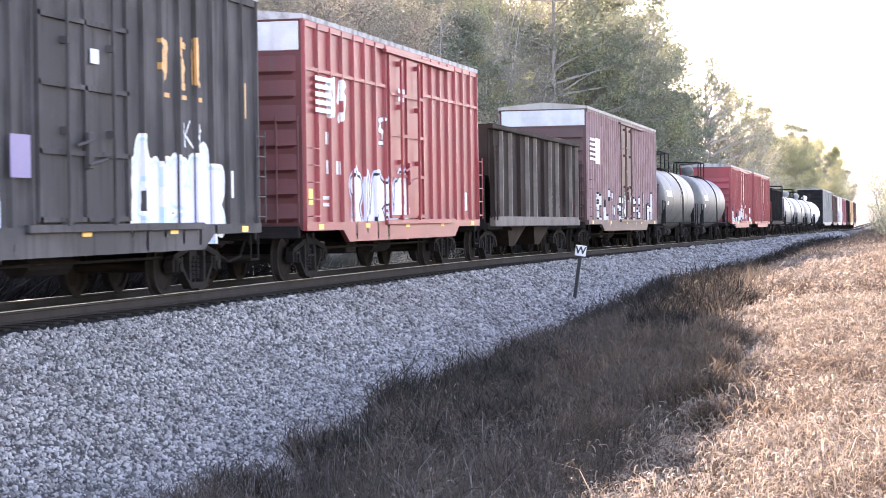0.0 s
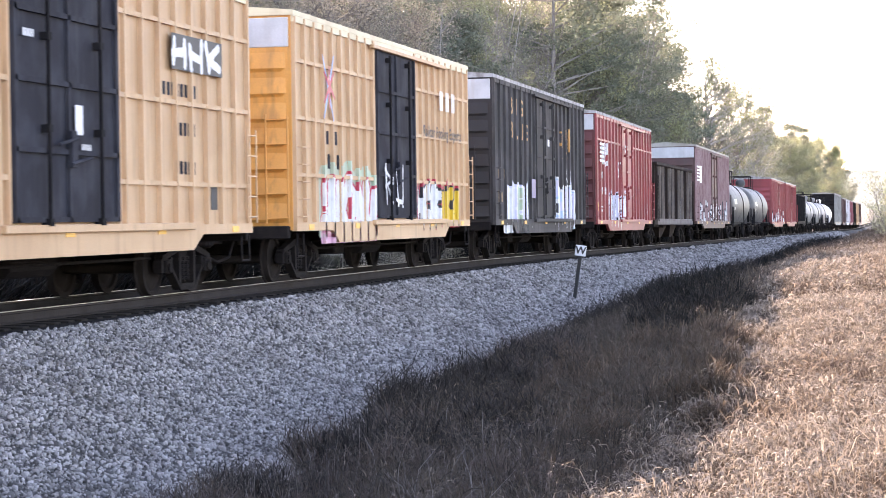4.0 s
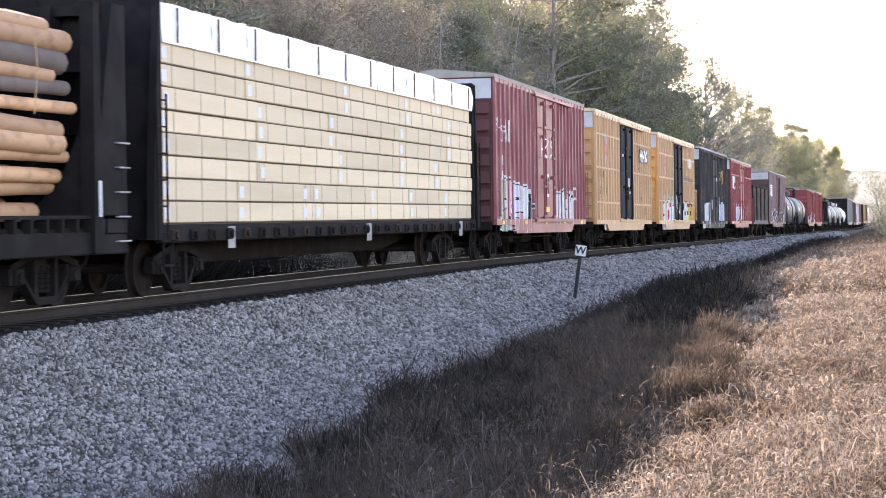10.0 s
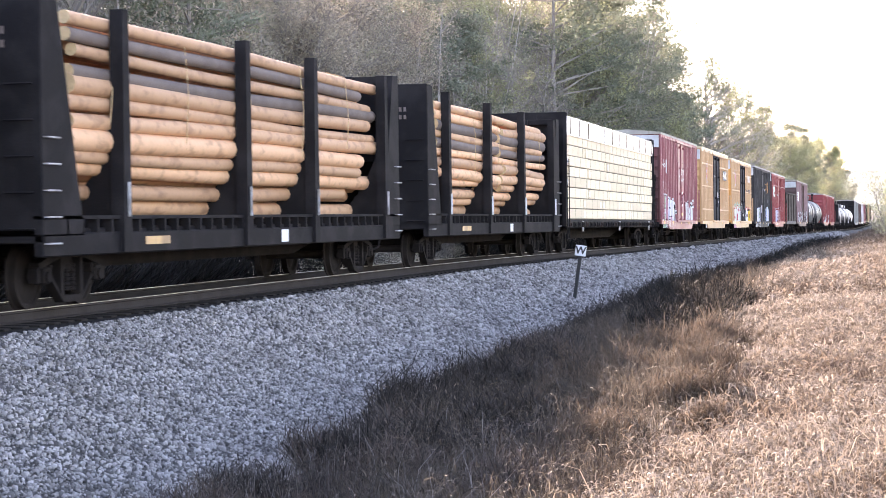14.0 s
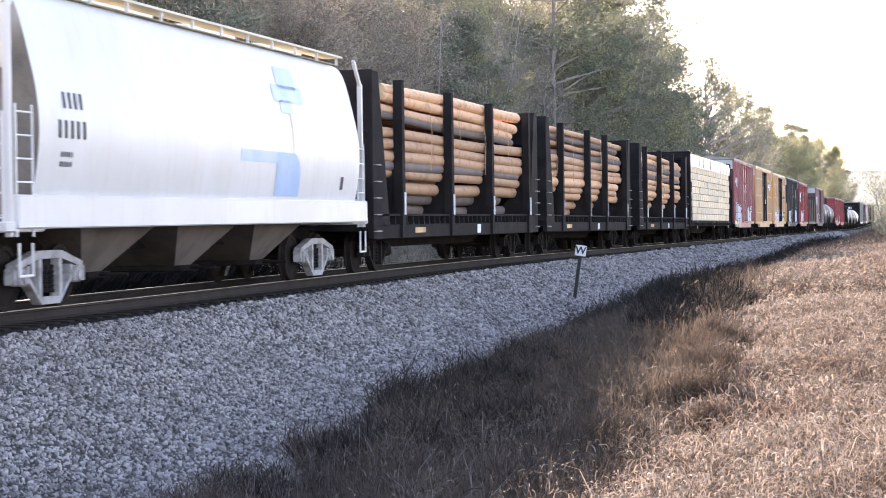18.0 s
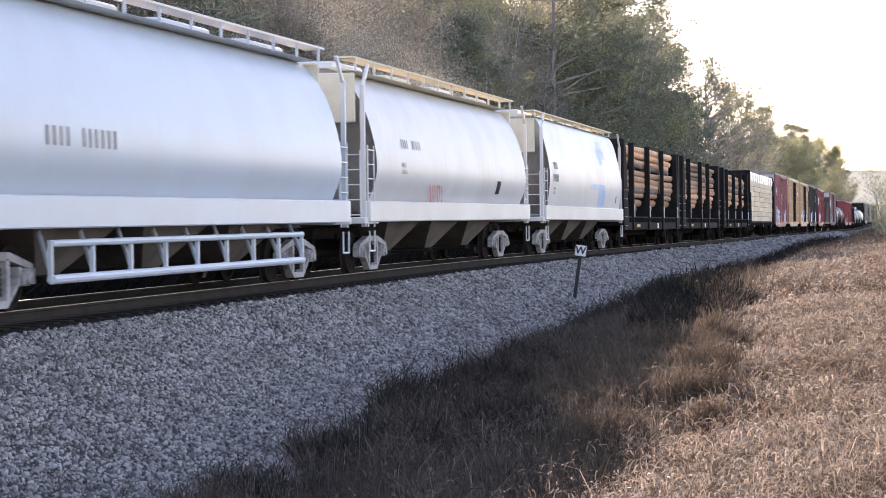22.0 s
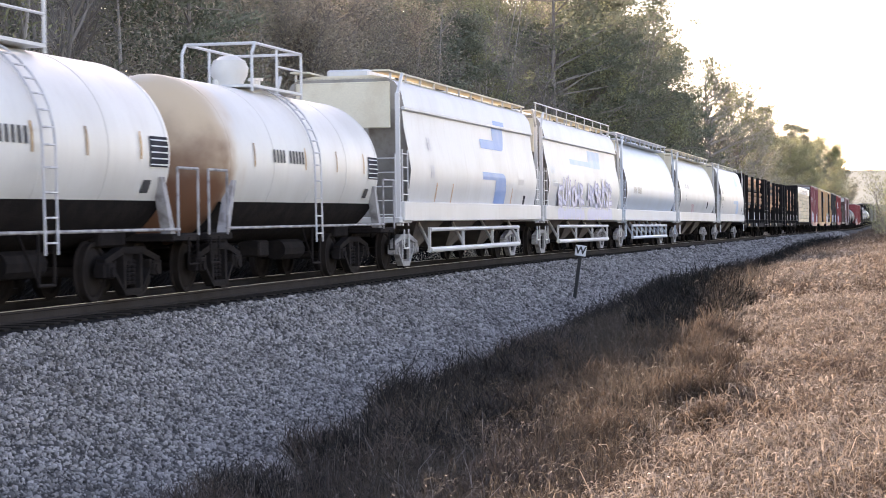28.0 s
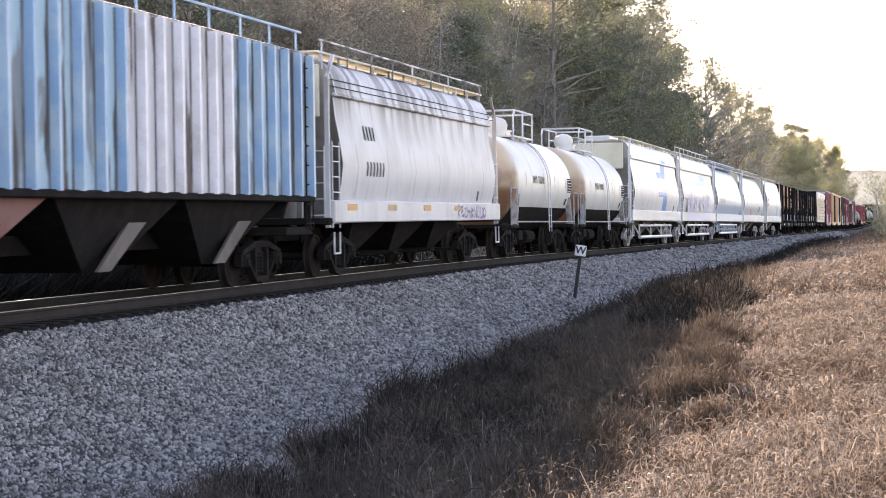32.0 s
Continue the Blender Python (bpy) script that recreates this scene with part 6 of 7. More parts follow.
# ---- lumber car ----
def lumber_car():
    y0, y1 = -60.0, -37.6
    car, h = start_car("lumber_flatcar", "dark centrebeam flatcar loaded with wrapped lumber", "flatcar", y0, y1)
    B = M["black"]
    part("deck", Mesh().box(-1.45, 1.45, -h, h, 0.98, 1.12, 0.02), B, car)
    part("centre_sill", Mesh().prism([(-h + 1, 0.86), (h - 1, 0.86), (h * 0.55, 0.45), (-h * 0.55, 0.45)], -0.3, 0.3), M["under"], car)
    for s in (-1, 1):
        x0, x1 = sorted((s * 1.4, s * 1.52))
        part("side_sill", Mesh().box(x0, x1, -h, h, 0.84, 1.12, 0.02), B, car)
        n = 26
        for i in range(n):
            y = -h + 0.5 + (2 * h - 1) * i / (n - 1)
            a, b = sorted((s * 1.5, s * 1.56))
            part("winch", Mesh().box(a, b, y - 0.16, y + 0.16, 0.87, 1.05, 0.02).tube((s * 1.56, y, 0.96), (s * 1.6, y, 0.96), 0.06, n=8), M["under"] if i % 4 else M["brown"], car)
        for i in range(3):
            y = -h + 3 + (2 * h - 5) * i / 2
            patch(car, s * 1.525, y, y + 0.35, 0.72, 1.08, M["frame_white"], "placard")
        stirrup(car, s * 1.5, -h + 0.3, B)
        stirrup(car, s * 1.5, h - 0.3, B)
    for e in (-1, 1):
        m = Mesh().box(-1.5, 1.5, min(e * h, e * (h - 0.14)), max(e * h, e * (h - 0.14)), 0.9, 4.62, 0.02)
        part("bulkhead", m, B, car)
        for x in (-1.48, -0.5, 0.5, 1.48):
            part("bulkhead_post", Mesh().prism([(e * h, 0.9), (e * (h + 0.35), 0.9), (e * (h + 0.3), 2.2), (e * (h + 0.02), 4.58), (e * h, 4.58)], x - 0.06, x + 0.06), B, car)
        ladder(car, 1.58, e * (h + 0.1), 1.0, 3.0, B, 5, 0.4)
    for i in range(13):
        y = -h + 1 + (2 * h - 2) * i / 12
        part("centre_post", Mesh().box(-0.1, 0.1, y - 0.08, y + 0.08, 1.0, 4.3), B, car)
    running_gear(car, h, 1.9)
    # the load
    load = thing("lumber_load", "stacked bundles of pale sawn lumber topped with white plastic wrap", "lumber")
    load.location = car.location
    TRAIN.append((load, (y0 + y1) / 2))
    rnd = random.Random(5)
    z, rows = 1.15, 8
    hh = 0.324
    pitch = 0.349
    y_end = h - 0.2
    splits = [[-h + 0.2, -h + 3.7, -h + 7.4, -3.0, 1.0, 4.4, 7.9, y_end], [-h + 0.2, -h + 3.7, -h + 7.4, -3.1, 1.1, 4.4, 7.9, y_end],
              [-h + 0.2, -h + 4.9, -6.5, -1.3, 3.6, 6.9, y_end], [-h + 0.2, -h + 4.9, -6.5, -1.3, 3.6, 6.9, y_end], [-h + 0.2, -6.4, -2.0, 3.6, 8.2, y_end + 0.05],
              [-h + 0.2, -6.4, -2.0, 3.6, 8.2, y_end], [-h + 0.2, -7.0, -0.9, 4.1, 8.2, y_end], [-h + 0.2, -7.0, -0.9, 4.1, 7.2, y_end - 0.1]]
    for s in (1, -1):
        for r in range(rows):
            for a, b in zip(splits[r], splits[r][1:]):
                j = rnd.uniform(-0.02, 0.02)
                x0, x1 = sorted((s * 0.14, s * (1.46 + j)))
                last = r == rows - 1
                m = Mesh().box(x0, x1, a + 0.015, b - 0.015, z + r * pitch, z + r * pitch + hh, 0.012)
                bd = part("lumber_pack", m, M["wood"], load)
                xs = s * (1.46 + j)
                n = max(2, round((b - a) / 1.1))
                for i in range(n):
                    y = a + (b - a) * (i + 0.5) / n
                    part("strap", Mesh().box(min(xs, xs + s * 0.006), max(xs, xs + s * 0.006), y - 0.009, y + 0.009, z + r * pitch, z + r * pitch + hh), M["strap"], bd)
                patch(bd, xs if s > 0 else xs - 0.006, a + 0.06, a + 0.27, z + r * pitch + 0.06, z + r * pitch + 0.25, M["paper"], "paper_tag")
            x0, x1 = sorted((s * 0.14, s * 1.43))
            part("spacer", Mesh().box(x0, x1, -h + 0.22, h - 0.22, z + r * pitch - 0.027, z + r * pitch - 0.002), M["slat"], load)
        cuts = [-h + 0.15, -8.8, -7.0, -4.2, -0.9, 1.6, 4.1, 6.1, 8.2, y_end + 0.05]
        for a, b in zip(cuts, cuts[1:]):
            x0, x1 = sorted((s * 0.1, s * 1.5))
            zz = z + rows * pitch - 0.02
            m = Mesh()
            n = max(3, round((b - a) / 0.4))
            ring = []
            for i in range(n + 1):
                y = a + 0.003 + (b - a - 0.006) * i / n
                w = 0.018 * math.sin(i * 2.1 + a)
                t = zz + 0.6 + 0.012 * math.sin(i * 1.7 + a * 3)
                ring.append([(s * 0.1, y, zz), (s * (1.5 + w), y, zz - 0.03), (s * (1.51 - w), y, zz + 0.3), (s * (1.48 + w), y, t - 0.02), (s * 1.4, y, t), (s * 0.1, y, t)])
            part("wrapped_pack", m.loft(ring), M["wrap"], load, "white plastic wrapped pack")
        for i in range(12):
            y = -h + 0.8 + (2 * h - 1.5) * i / 11
            x0, x1 = sorted((s * 1.51, s * 1.535))
            part("strap", Mesh().box(x0, x1, y - 0.012, y + 0.012, z + rows * pitch - 0.02, z + rows * pitch + 0.52), M["slat"], load)


# ---- pole cars ----
def log_car(y0, y1, stakes, seed, tall, short=False):
    car, h = start_car("log_flatcar", "black bulkhead flatcar with tall stakes holding poles", "flatcar", y0, y1)
    mid = (y0 + y1) / 2
    B = M["black"]
    part("deck", Mesh().box(-1.4, 1.4, -h, h, 0.98, 1.1, 0.02), B, car)
    for s in (-1, 1):
        x0, x1 = sorted((s * 1.36, s * 1.5))
        part("side_sill", Mesh().box(x0, x1, -h, h, 0.72, 1.04, 0.02).box(x0, x1, -h, h, 1.22, 1.27), B, car)
        for i in range(34):
            y = -h + 0.8 + (2 * h - 1.6) * i / 33
            part("stake_pocket", Mesh().box(x0, x1, y - 0.03, y + 0.03, 1.02, 1.24), B, car)
        for y in stakes:
            x0, x1 = sorted((s * 1.36, s * 1.56))
            st = part("stake", Mesh().loft([[(x0, y - mid - w, z), (x1, y - mid - w, z), (x1, y - mid + w, z), (x0, y - mid + w, z)] for z, w in ((0.75, 0.16), (1.3, 0.14), (4.1, 0.11), (4.22, 0.1))]), B, car)
            web = [(1.4, 1.1), (1.4, 2.85), (1.27, 2.35), (1.05, 1.85), (0.7, 1.45), (0.2, 1.3), (0.2, 1.1)]
            part("bunk", Mesh().loft([[(s * a, b, c) for a, c in web] for b in (y - mid - 0.07, y - mid + 0.07)]), B, car)
            part("chain", Mesh().tube((s * 1.58, y - mid, 1.25), (s * 1.58, y - mid, 1.75), 0.03, n=5), M["chalk"] if seed % 2 else M["frame_white"], st)
        patch(car, s * 1.505 if s > 0 else -1.511, -h + 3.6, -h + 4.6, 0.84, 0.96, M["stain"], "lettering")
        patch(car, s * 1.505 if s > 0 else -1.511, 0.8, 1.2, 0.78, 1.0, M["chalk"], "lettering")
        ladder(car, s * 1.56, -h + 0.25, 0.9, 2.3, M["frame_white"], 4, 0.4, stiles=False)
        ladder(car, s * 1.56, h - 0.25, 0.9, 2.3, M["frame_white"], 4, 0.4, stiles=False)
    for e in (-1, 1):
        part("bulkhead", Mesh().box(-1.5, 1.5, min(e * (h - 0.08), e * h), max(e * (h - 0.08), e * h), 0.9, 4.3, 0.02), B, car)
        for x in (-1.43, -0.5, 0.5, 1.43):
            part("bulkhead_post", Mesh().prism([(e * (h - 1.35), 1.0), (e * (h - 0.06), 1.0), (e * (h - 0.06), 4.28), (e * (h - 0.5), 4.28)], x - 0.07, x + 0.07), B, car)
        for z in (1.6, 2.5, 3.4, 4.2):
            part("bulkhead_beam", Mesh().box(-1.4, 1.4, min(e * (h - 0.4), e * (h - 0.07)), max(e * (h - 0.4), e * (h - 0.07)), z - 0.07, z + 0.07), B, car)
        ladder(car, 1.2, e * (h + 0.06), 1.1, 3.0, M["black"], 4, 0.4, along="x", stiles=False)
        for i in range(4):
            part("lettering", Mesh().box(0.6 + i * 0.11, 0.66 + i * 0.11, min(e * h, e * (h + 0.006)), max(e * h, e * (h + 0.006)), 3.66, 3.76).box(0.6 + i * 0.11, 0.66 + i * 0.11, min(e * h, e * (h + 0.006)), max(e * h, e * (h + 0.006)), 3.48, 3.58), M["log_grey"], car)
    part("centre_sill", Mesh().prism([(-h + 1, 0.98), (h - 1, 0.98), (h * 0.55, 0.5), (-h * 0.55, 0.5)], -0.35, 0.35), M["under"], car)
    running_gear(car, h, 1.9)
    # the poles
    load = thing("pole_load", "load of peeled orange-brown wooden poles with a few grey ones", "logs", "pole loads")
    load.location = car.location
    TRAIN.append((load, mid))
    rnd = random.Random(seed)
    za, row = 1.4, 0
    while za < tall:
        rad = rnd.uniform(0.11, 0.16)
        width = 1.22 - max(0, 2.3 - za) ** 1.4 * 0.62
        n = max(4, round(width / 0.145))
        for c in range(n):
            x = -width + 2 * width * c / (n - 1)
            if abs(x) < width - 0.3 and 2 < row and za < tall - 0.5:
                continue
            grey = rnd.random() < 0.12
            spans = [(-h + 1.25 + rnd.uniform(0, 0.35), h - 1.1 - 2.2 * rnd.random() ** 2)]
            if short and rnd.random() < 0.75:
                mid_end = rnd.uniform(-0.9, 0.9)
                spans = [(spans[0][0], mid_end - 0.05), (mid_end + 0.1, h - 1.3 - rnd.uniform(0, 0.7))]
            for a, b in spans:
                r = rad * rnd.uniform(0.8, 1.1)
                zz = za + rnd.uniform(-0.04, 0.04)
                tilt, thin = rnd.uniform(-0.13, 0.13), rnd.choice((-0.14, 0.14))
                m, ring = Mesh(), []
                for i in range(9):
                    f = i / 8
                    rr = r * (1 + thin * (f - 0.5))
                    cx, cz = x + 0.025 * math.sin(f * 5 + c), zz + tilt * (f - 0.5) + 0.02 * math.sin(f * 7 + row)
                    ring.append([(cx + rr * math.cos(q * math.pi / 5), a + (b - a) * f, cz + rr * math.sin(q * math.pi / 5)) for q in range(10)])
                m.loft(ring)
                for i in (-1, -2):
                    m.k[i] = 1
                part("pole", m.data("pole", M["log_grey"] if grey else M["log"], M["log_end"], smooth=1.0), None, load)
        za += rad * rnd.uniform(1.62, 1.8)
        row += 1
    for q in range(5):
        y = -h + 2.6 + q * 3.1
        part("binding_wire", Mesh().path([(1.39, y, 2.6 - 0.3 * (q % 2)), (1.4, y + 0.1, 3.2), (1.3, y + 0.2, tall - 0.05), (0.9, y + 0.2, tall + 0.06)], 0.008, 4), M["log_end"], load)


# ---- covered hoppers ----
SHAPES = {
    "teardrop": [(0.95, 4.32), (1.15, 4.2), (1.28, 3.95), (1.4, 3.5), (1.53, 2.9), (1.57, 2.35), (1.5, 1.75), (1.4, 1.3)],
    "eaved": [(1.0, 4.35), (1.2, 4.24), (1.34, 4.03), (1.42, 3.66), (1.36, 3.6), (1.4, 3.2), (1.5, 2.7), (1.56, 2.25), (1.52, 1.9), (1.44, 1.5), (1.38, 1.2)],
    "round": [(0.5, 4.36), (0.82, 4.2), (1.08, 3.88), (1.32, 3.4), (1.49, 2.8), (1.55, 2.35), (1.52, 2.0), (1.38, 1.62), (1.22, 1.3)],
}


def refined(pts, k=4):
    out = []
    for i in range(len(pts) - 1):
        p0, p1, p2, p3 = pts[max(0, i - 1)], pts[i], pts[i + 1], pts[min(len(pts) - 1, i + 2)]
        for j in range(k):
            t = j / k
            out.append(tuple(0.5 * (2 * b + (c - a) * t + (2 * a - 5 * b + 4 * c - d) * t * t + (3 * b - a - 3 * c + d) * t ** 3) for a, b, c, d in zip(p0, p1, p2, p3)))
    return out + [pts[-1]]


def covered_hopper(label, y0, y1, shape, paint, light=True, pipes=False, roof="tan_roof", walk_rail=True, gates=True, overhang=0.0):
    car, h = start_car("covered_hopper", label, "hopper car", y0, y1)
    P = M[paint]
    half = SHAPES[shape] if shape == "eaved" else refined(SHAPES[shape])
    ring = [(x, z) for x, z in half] + [(-x, z) for x, z in reversed(half)]
    h += 0.3
    he = h - 0.6
    rows = []
    for y, f in ((-he, 1), (he, 1)):
        rows.append([(x, y, z) for x, z in ring])
    part("body", Mesh().loft(rows, caps=False), P, car, "smooth curved hopper body")
    # sloping end sheets
    for e in (-1, 1):
        m = Mesh()
        m.loft([[(-x, e * (he - max(0, 3.75 - zz) * 0.7), zz), (x, e * (he - max(0, 3.75 - zz) * 0.7), zz)] for x, zz in half], caps=False, closed=False)
        part("end_sheet", m, M["dusty_end"], car, "dusty sloping end sheet")
        part("end_panel", Mesh().box(-1.1, 1.1, min(e * he, e * (he + 0.06)), max(e * he, e * (he + 0.06)), 3.2, 4.25, 0.02), M["tan_roof"], car)
        for x in (-1.42, 1.42):
            part("corner_post", Mesh().box(x - 0.05, x + 0.05, min(e * (h - 0.02), e * (h + 0.06)), max(e * (h - 0.02), e * (h + 0.06)), 1.0, 3.95, 0.01).prism([(e * (h - 0.02), 3.9), (e * (h + 0.06), 3.92), (e * (h - 0.42), 4.42), (e * (h - 0.48), 4.38)], x - 0.03, x + 0.03), P, car)
        for x in (-0.55, 0.55):
            part("end_brace", Mesh().prism([(e * he, 3.6), (e * (he - 0.1), 3.6), (e * (h - 0.6), 1.04), (e * (h - 0.35), 1.04)], x - 0.03, x + 0.03), M["dusty_end"], car)
        part("end_platform", Mesh().box(-1.5, 1.5, min(e * (he - 0.3), e * (h + 0.25)), max(e * (he - 0.3), e * (h + 0.25)), 1.06, 1.2, 0.02), P if light else M["under"], car)
        ladder(car, 1.5, e * (h - 0.28), 1.1, 2.6, P, 5, 0.5)
        ladder(car, -1.5, e * (h - 0.28), 1.1, 2.6, P, 5, 0.5)
        ladder(car, 1.15, e * (h + 0.1), 1.25, 2.5, P, 4, 0.45, along="x")
        stirrup(car, 1.52, e * (h - 0.25), P)
        stirrup(car, -1.52, e * (h - 0.25), P)
    for s in (-1, 1):
        x0, x1 = sorted((s * 1.4, s * 1.56))
        part("side_sill", Mesh().box(x0, x1, -h, h, 1.1, 1.54, 0.02), P, car)
        if shape == "eaved":
            x0, x1 = sorted((s * 1.34, s * 1.44))
            part("eave_rail", Mesh().box(x0, x1, -he, he, 3.6, 3.68, 0.02), P, car)
    # roof walk, hatches and rails
    z = 4.4 if shape != "round" else 4.38
    part("roof_sheet", Mesh().loft([[(-1.1, y, z - 0.08), (1.1, y, z - 0.08), (0.7, y, z + 0.0), (-0.7, y, z + 0.0)] for y in (-he, he)]), M[roof], car)
    lift = 0.16 if walk_rail == "plank" else 0.06
    for x in (-0.95, 0.95):
        part("roof_walk", Mesh().box(x - 0.2, x + 0.2, -he - 0.3, he + 0.3, z + lift, z + lift + 0.04), M[roof], car)
        for i in range(12):
            y = -he + 2 * he * i / 11
            part("walk_bracket", Mesh().box(x + 0.13 if x > 0 else x - 0.18, x + 0.18 if x > 0 else x - 0.13, y - 0.015, y + 0.015, z - 0.1, z + lift), P, car)
    for i in range(4):
        y = -he + 1.6 + (2 * he - 3.2) * i / 3
        part("hatch", Mesh().box(-0.5, 0.5, y - 1.2, y + 1.2, z - 0.02, z + 0.17, 0.04), M[roof] if i % 2 else P, car)
    if walk_rail is True:
        for x in (-1.15, 1.15):
            part("roof_rail", Mesh().path([(x, -he - 0.2, z + 0.32), (x, he + 0.2, z + 0.32)], 0.022), P, car)
            for i in range(9):
                y = -he + 2 * he * i / 8
                part("roof_rail_post", Mesh().tube((x, y, z - 0.25), (x, y, z + 0.32), 0.02, n=5), P, car)
    part("centre_sill", Mesh().box(-0.3, 0.3, -h, h, 0.75, 1.0), M["under"], car)
    for i in range(3):
        y = -he * 0.5 + he * 0.5 * i
        part("chute", Mesh().loft([[(-1.2, y - he * 0.22, 1.28), (1.2, y - he * 0.22, 1.28), (1.2, y + he * 0.22, 1.28), (-1.2, y + he * 0.22, 1.28)],
                                   [(-0.6, y - 0.35, 0.42), (0.6, y - 0.35, 0.42), (0.6, y + 0.35, 0.42), (-0.6, y + 0.35, 0.42)]]), M["chute"] if light else M["under"], car, "grimy discharge chute")
        part("gate", Mesh().box(-0.75, 0.75, y - 0.45, y + 0.45, 0.34, 0.44, 0.02).tube((0.75, y, 0.4), (1.2, y, 0.4), 0.03), M["under"], car)
    if pipes:
        a = h - 2.9
        part("pipe", Mesh().tube((1.42, -a, 0.42), (1.42, a, 0.42), 0.065, n=10), P, car)
        part("pipe", Mesh().tube((1.42, -a, 0.9), (1.42, a, 0.9), 0.05, n=8), P, car)
        for i in range(9 if pipes == 2 else 4):
            y = -a + 2 * a * i / (8 if pipes == 2 else 3)
            part("pipe_hanger", Mesh().box(1.38, 1.44, y - 0.03, y + 0.03, 0.4, 0.95).path([(1.42, y, 0.5), (1.0, y + 0.5, 1.1)], 0.04), P, car)
    running_gear(car, h, 2.0, light)
    k = ring[:len(half)]
    return car, h - 0.3, k


def side_patch(car, half, y0, y1, z0, z1, mat, name="marking", round_low=0.0, lift=0.008, round_high=0.0):
    """A painted patch that follows the curved side."""
    zs = sorted({z0, z1, *[z for x, z in half if z0 < z < z1]})

    def xat(z):
        for (xa, za), (xb, zb) in zip(half, half[1:]):
            if min(za, zb) <= z <= max(za, zb) and za != zb:
                return xa + (xb - xa) * (z - za) / (zb - za)
        return half[-1][0]
    m = Mesh()
    zs2 = []
    for a, b in zip(zs, zs[1:]):
        zs2 += [a + (b - a) * i / 8 for i in range(8)]
    zs2.append(zs[-1])
    rows = []
    for z in zs2:
        c = 0.0
        if round_low:
            d = min(z - z0, round_low)
            c = round_low - math.sqrt(max(0, round_low ** 2 - (round_low - d) ** 2))
        if round_high:
            d = min(z1 - z, round_high)
            c = round_high - math.sqrt(max(0, round_high ** 2 - (round_high - d) ** 2))
        rows.append([(xat(z) + lift, y0, z), (xat(z) + lift, y1 - c, z)])
    m.loft(rows, caps=False, closed=False)
    part(name, m, mat, car)


def arrow_logo(car, half, y, mat, mid=2.75):
    """Two blocks with a long foot each, one above the other."""
    side_patch(car, half, y + 1.4, y + 2.9, mid + 0.25, mid + 1.05, mat, "emblem", 0.5)
    side_patch(car, half, y - 0.3, y + 1.4, mid + 0.25, mid + 0.5, mat, "emblem")
    side_patch(car, half, y + 1.1, y + 2.6, mid - 1.2, mid - 0.38, mat, "emblem", round_high=0.55)
    side_patch(car, half, y - 0.6, y + 1.1, mid - 0.58, mid - 0.38, mat, "emblem")


def side_bars(car, half, y, z, n, size, mat):
    for i in range(n):
        side_patch(car, half, y + i * size * 0.85, y + i * size * 0.85 + size * 0.4, z, z + size, mat, "lettering")


def depth_on(half, z):
    for (xa, za), (xb, zb) in zip(half, half[1:]):
        if min(za, zb) <= z <= max(za, zb) and za != zb:
            return xa + (xb - xa) * (z - za) / (zb - za)
    return half[-1][0]


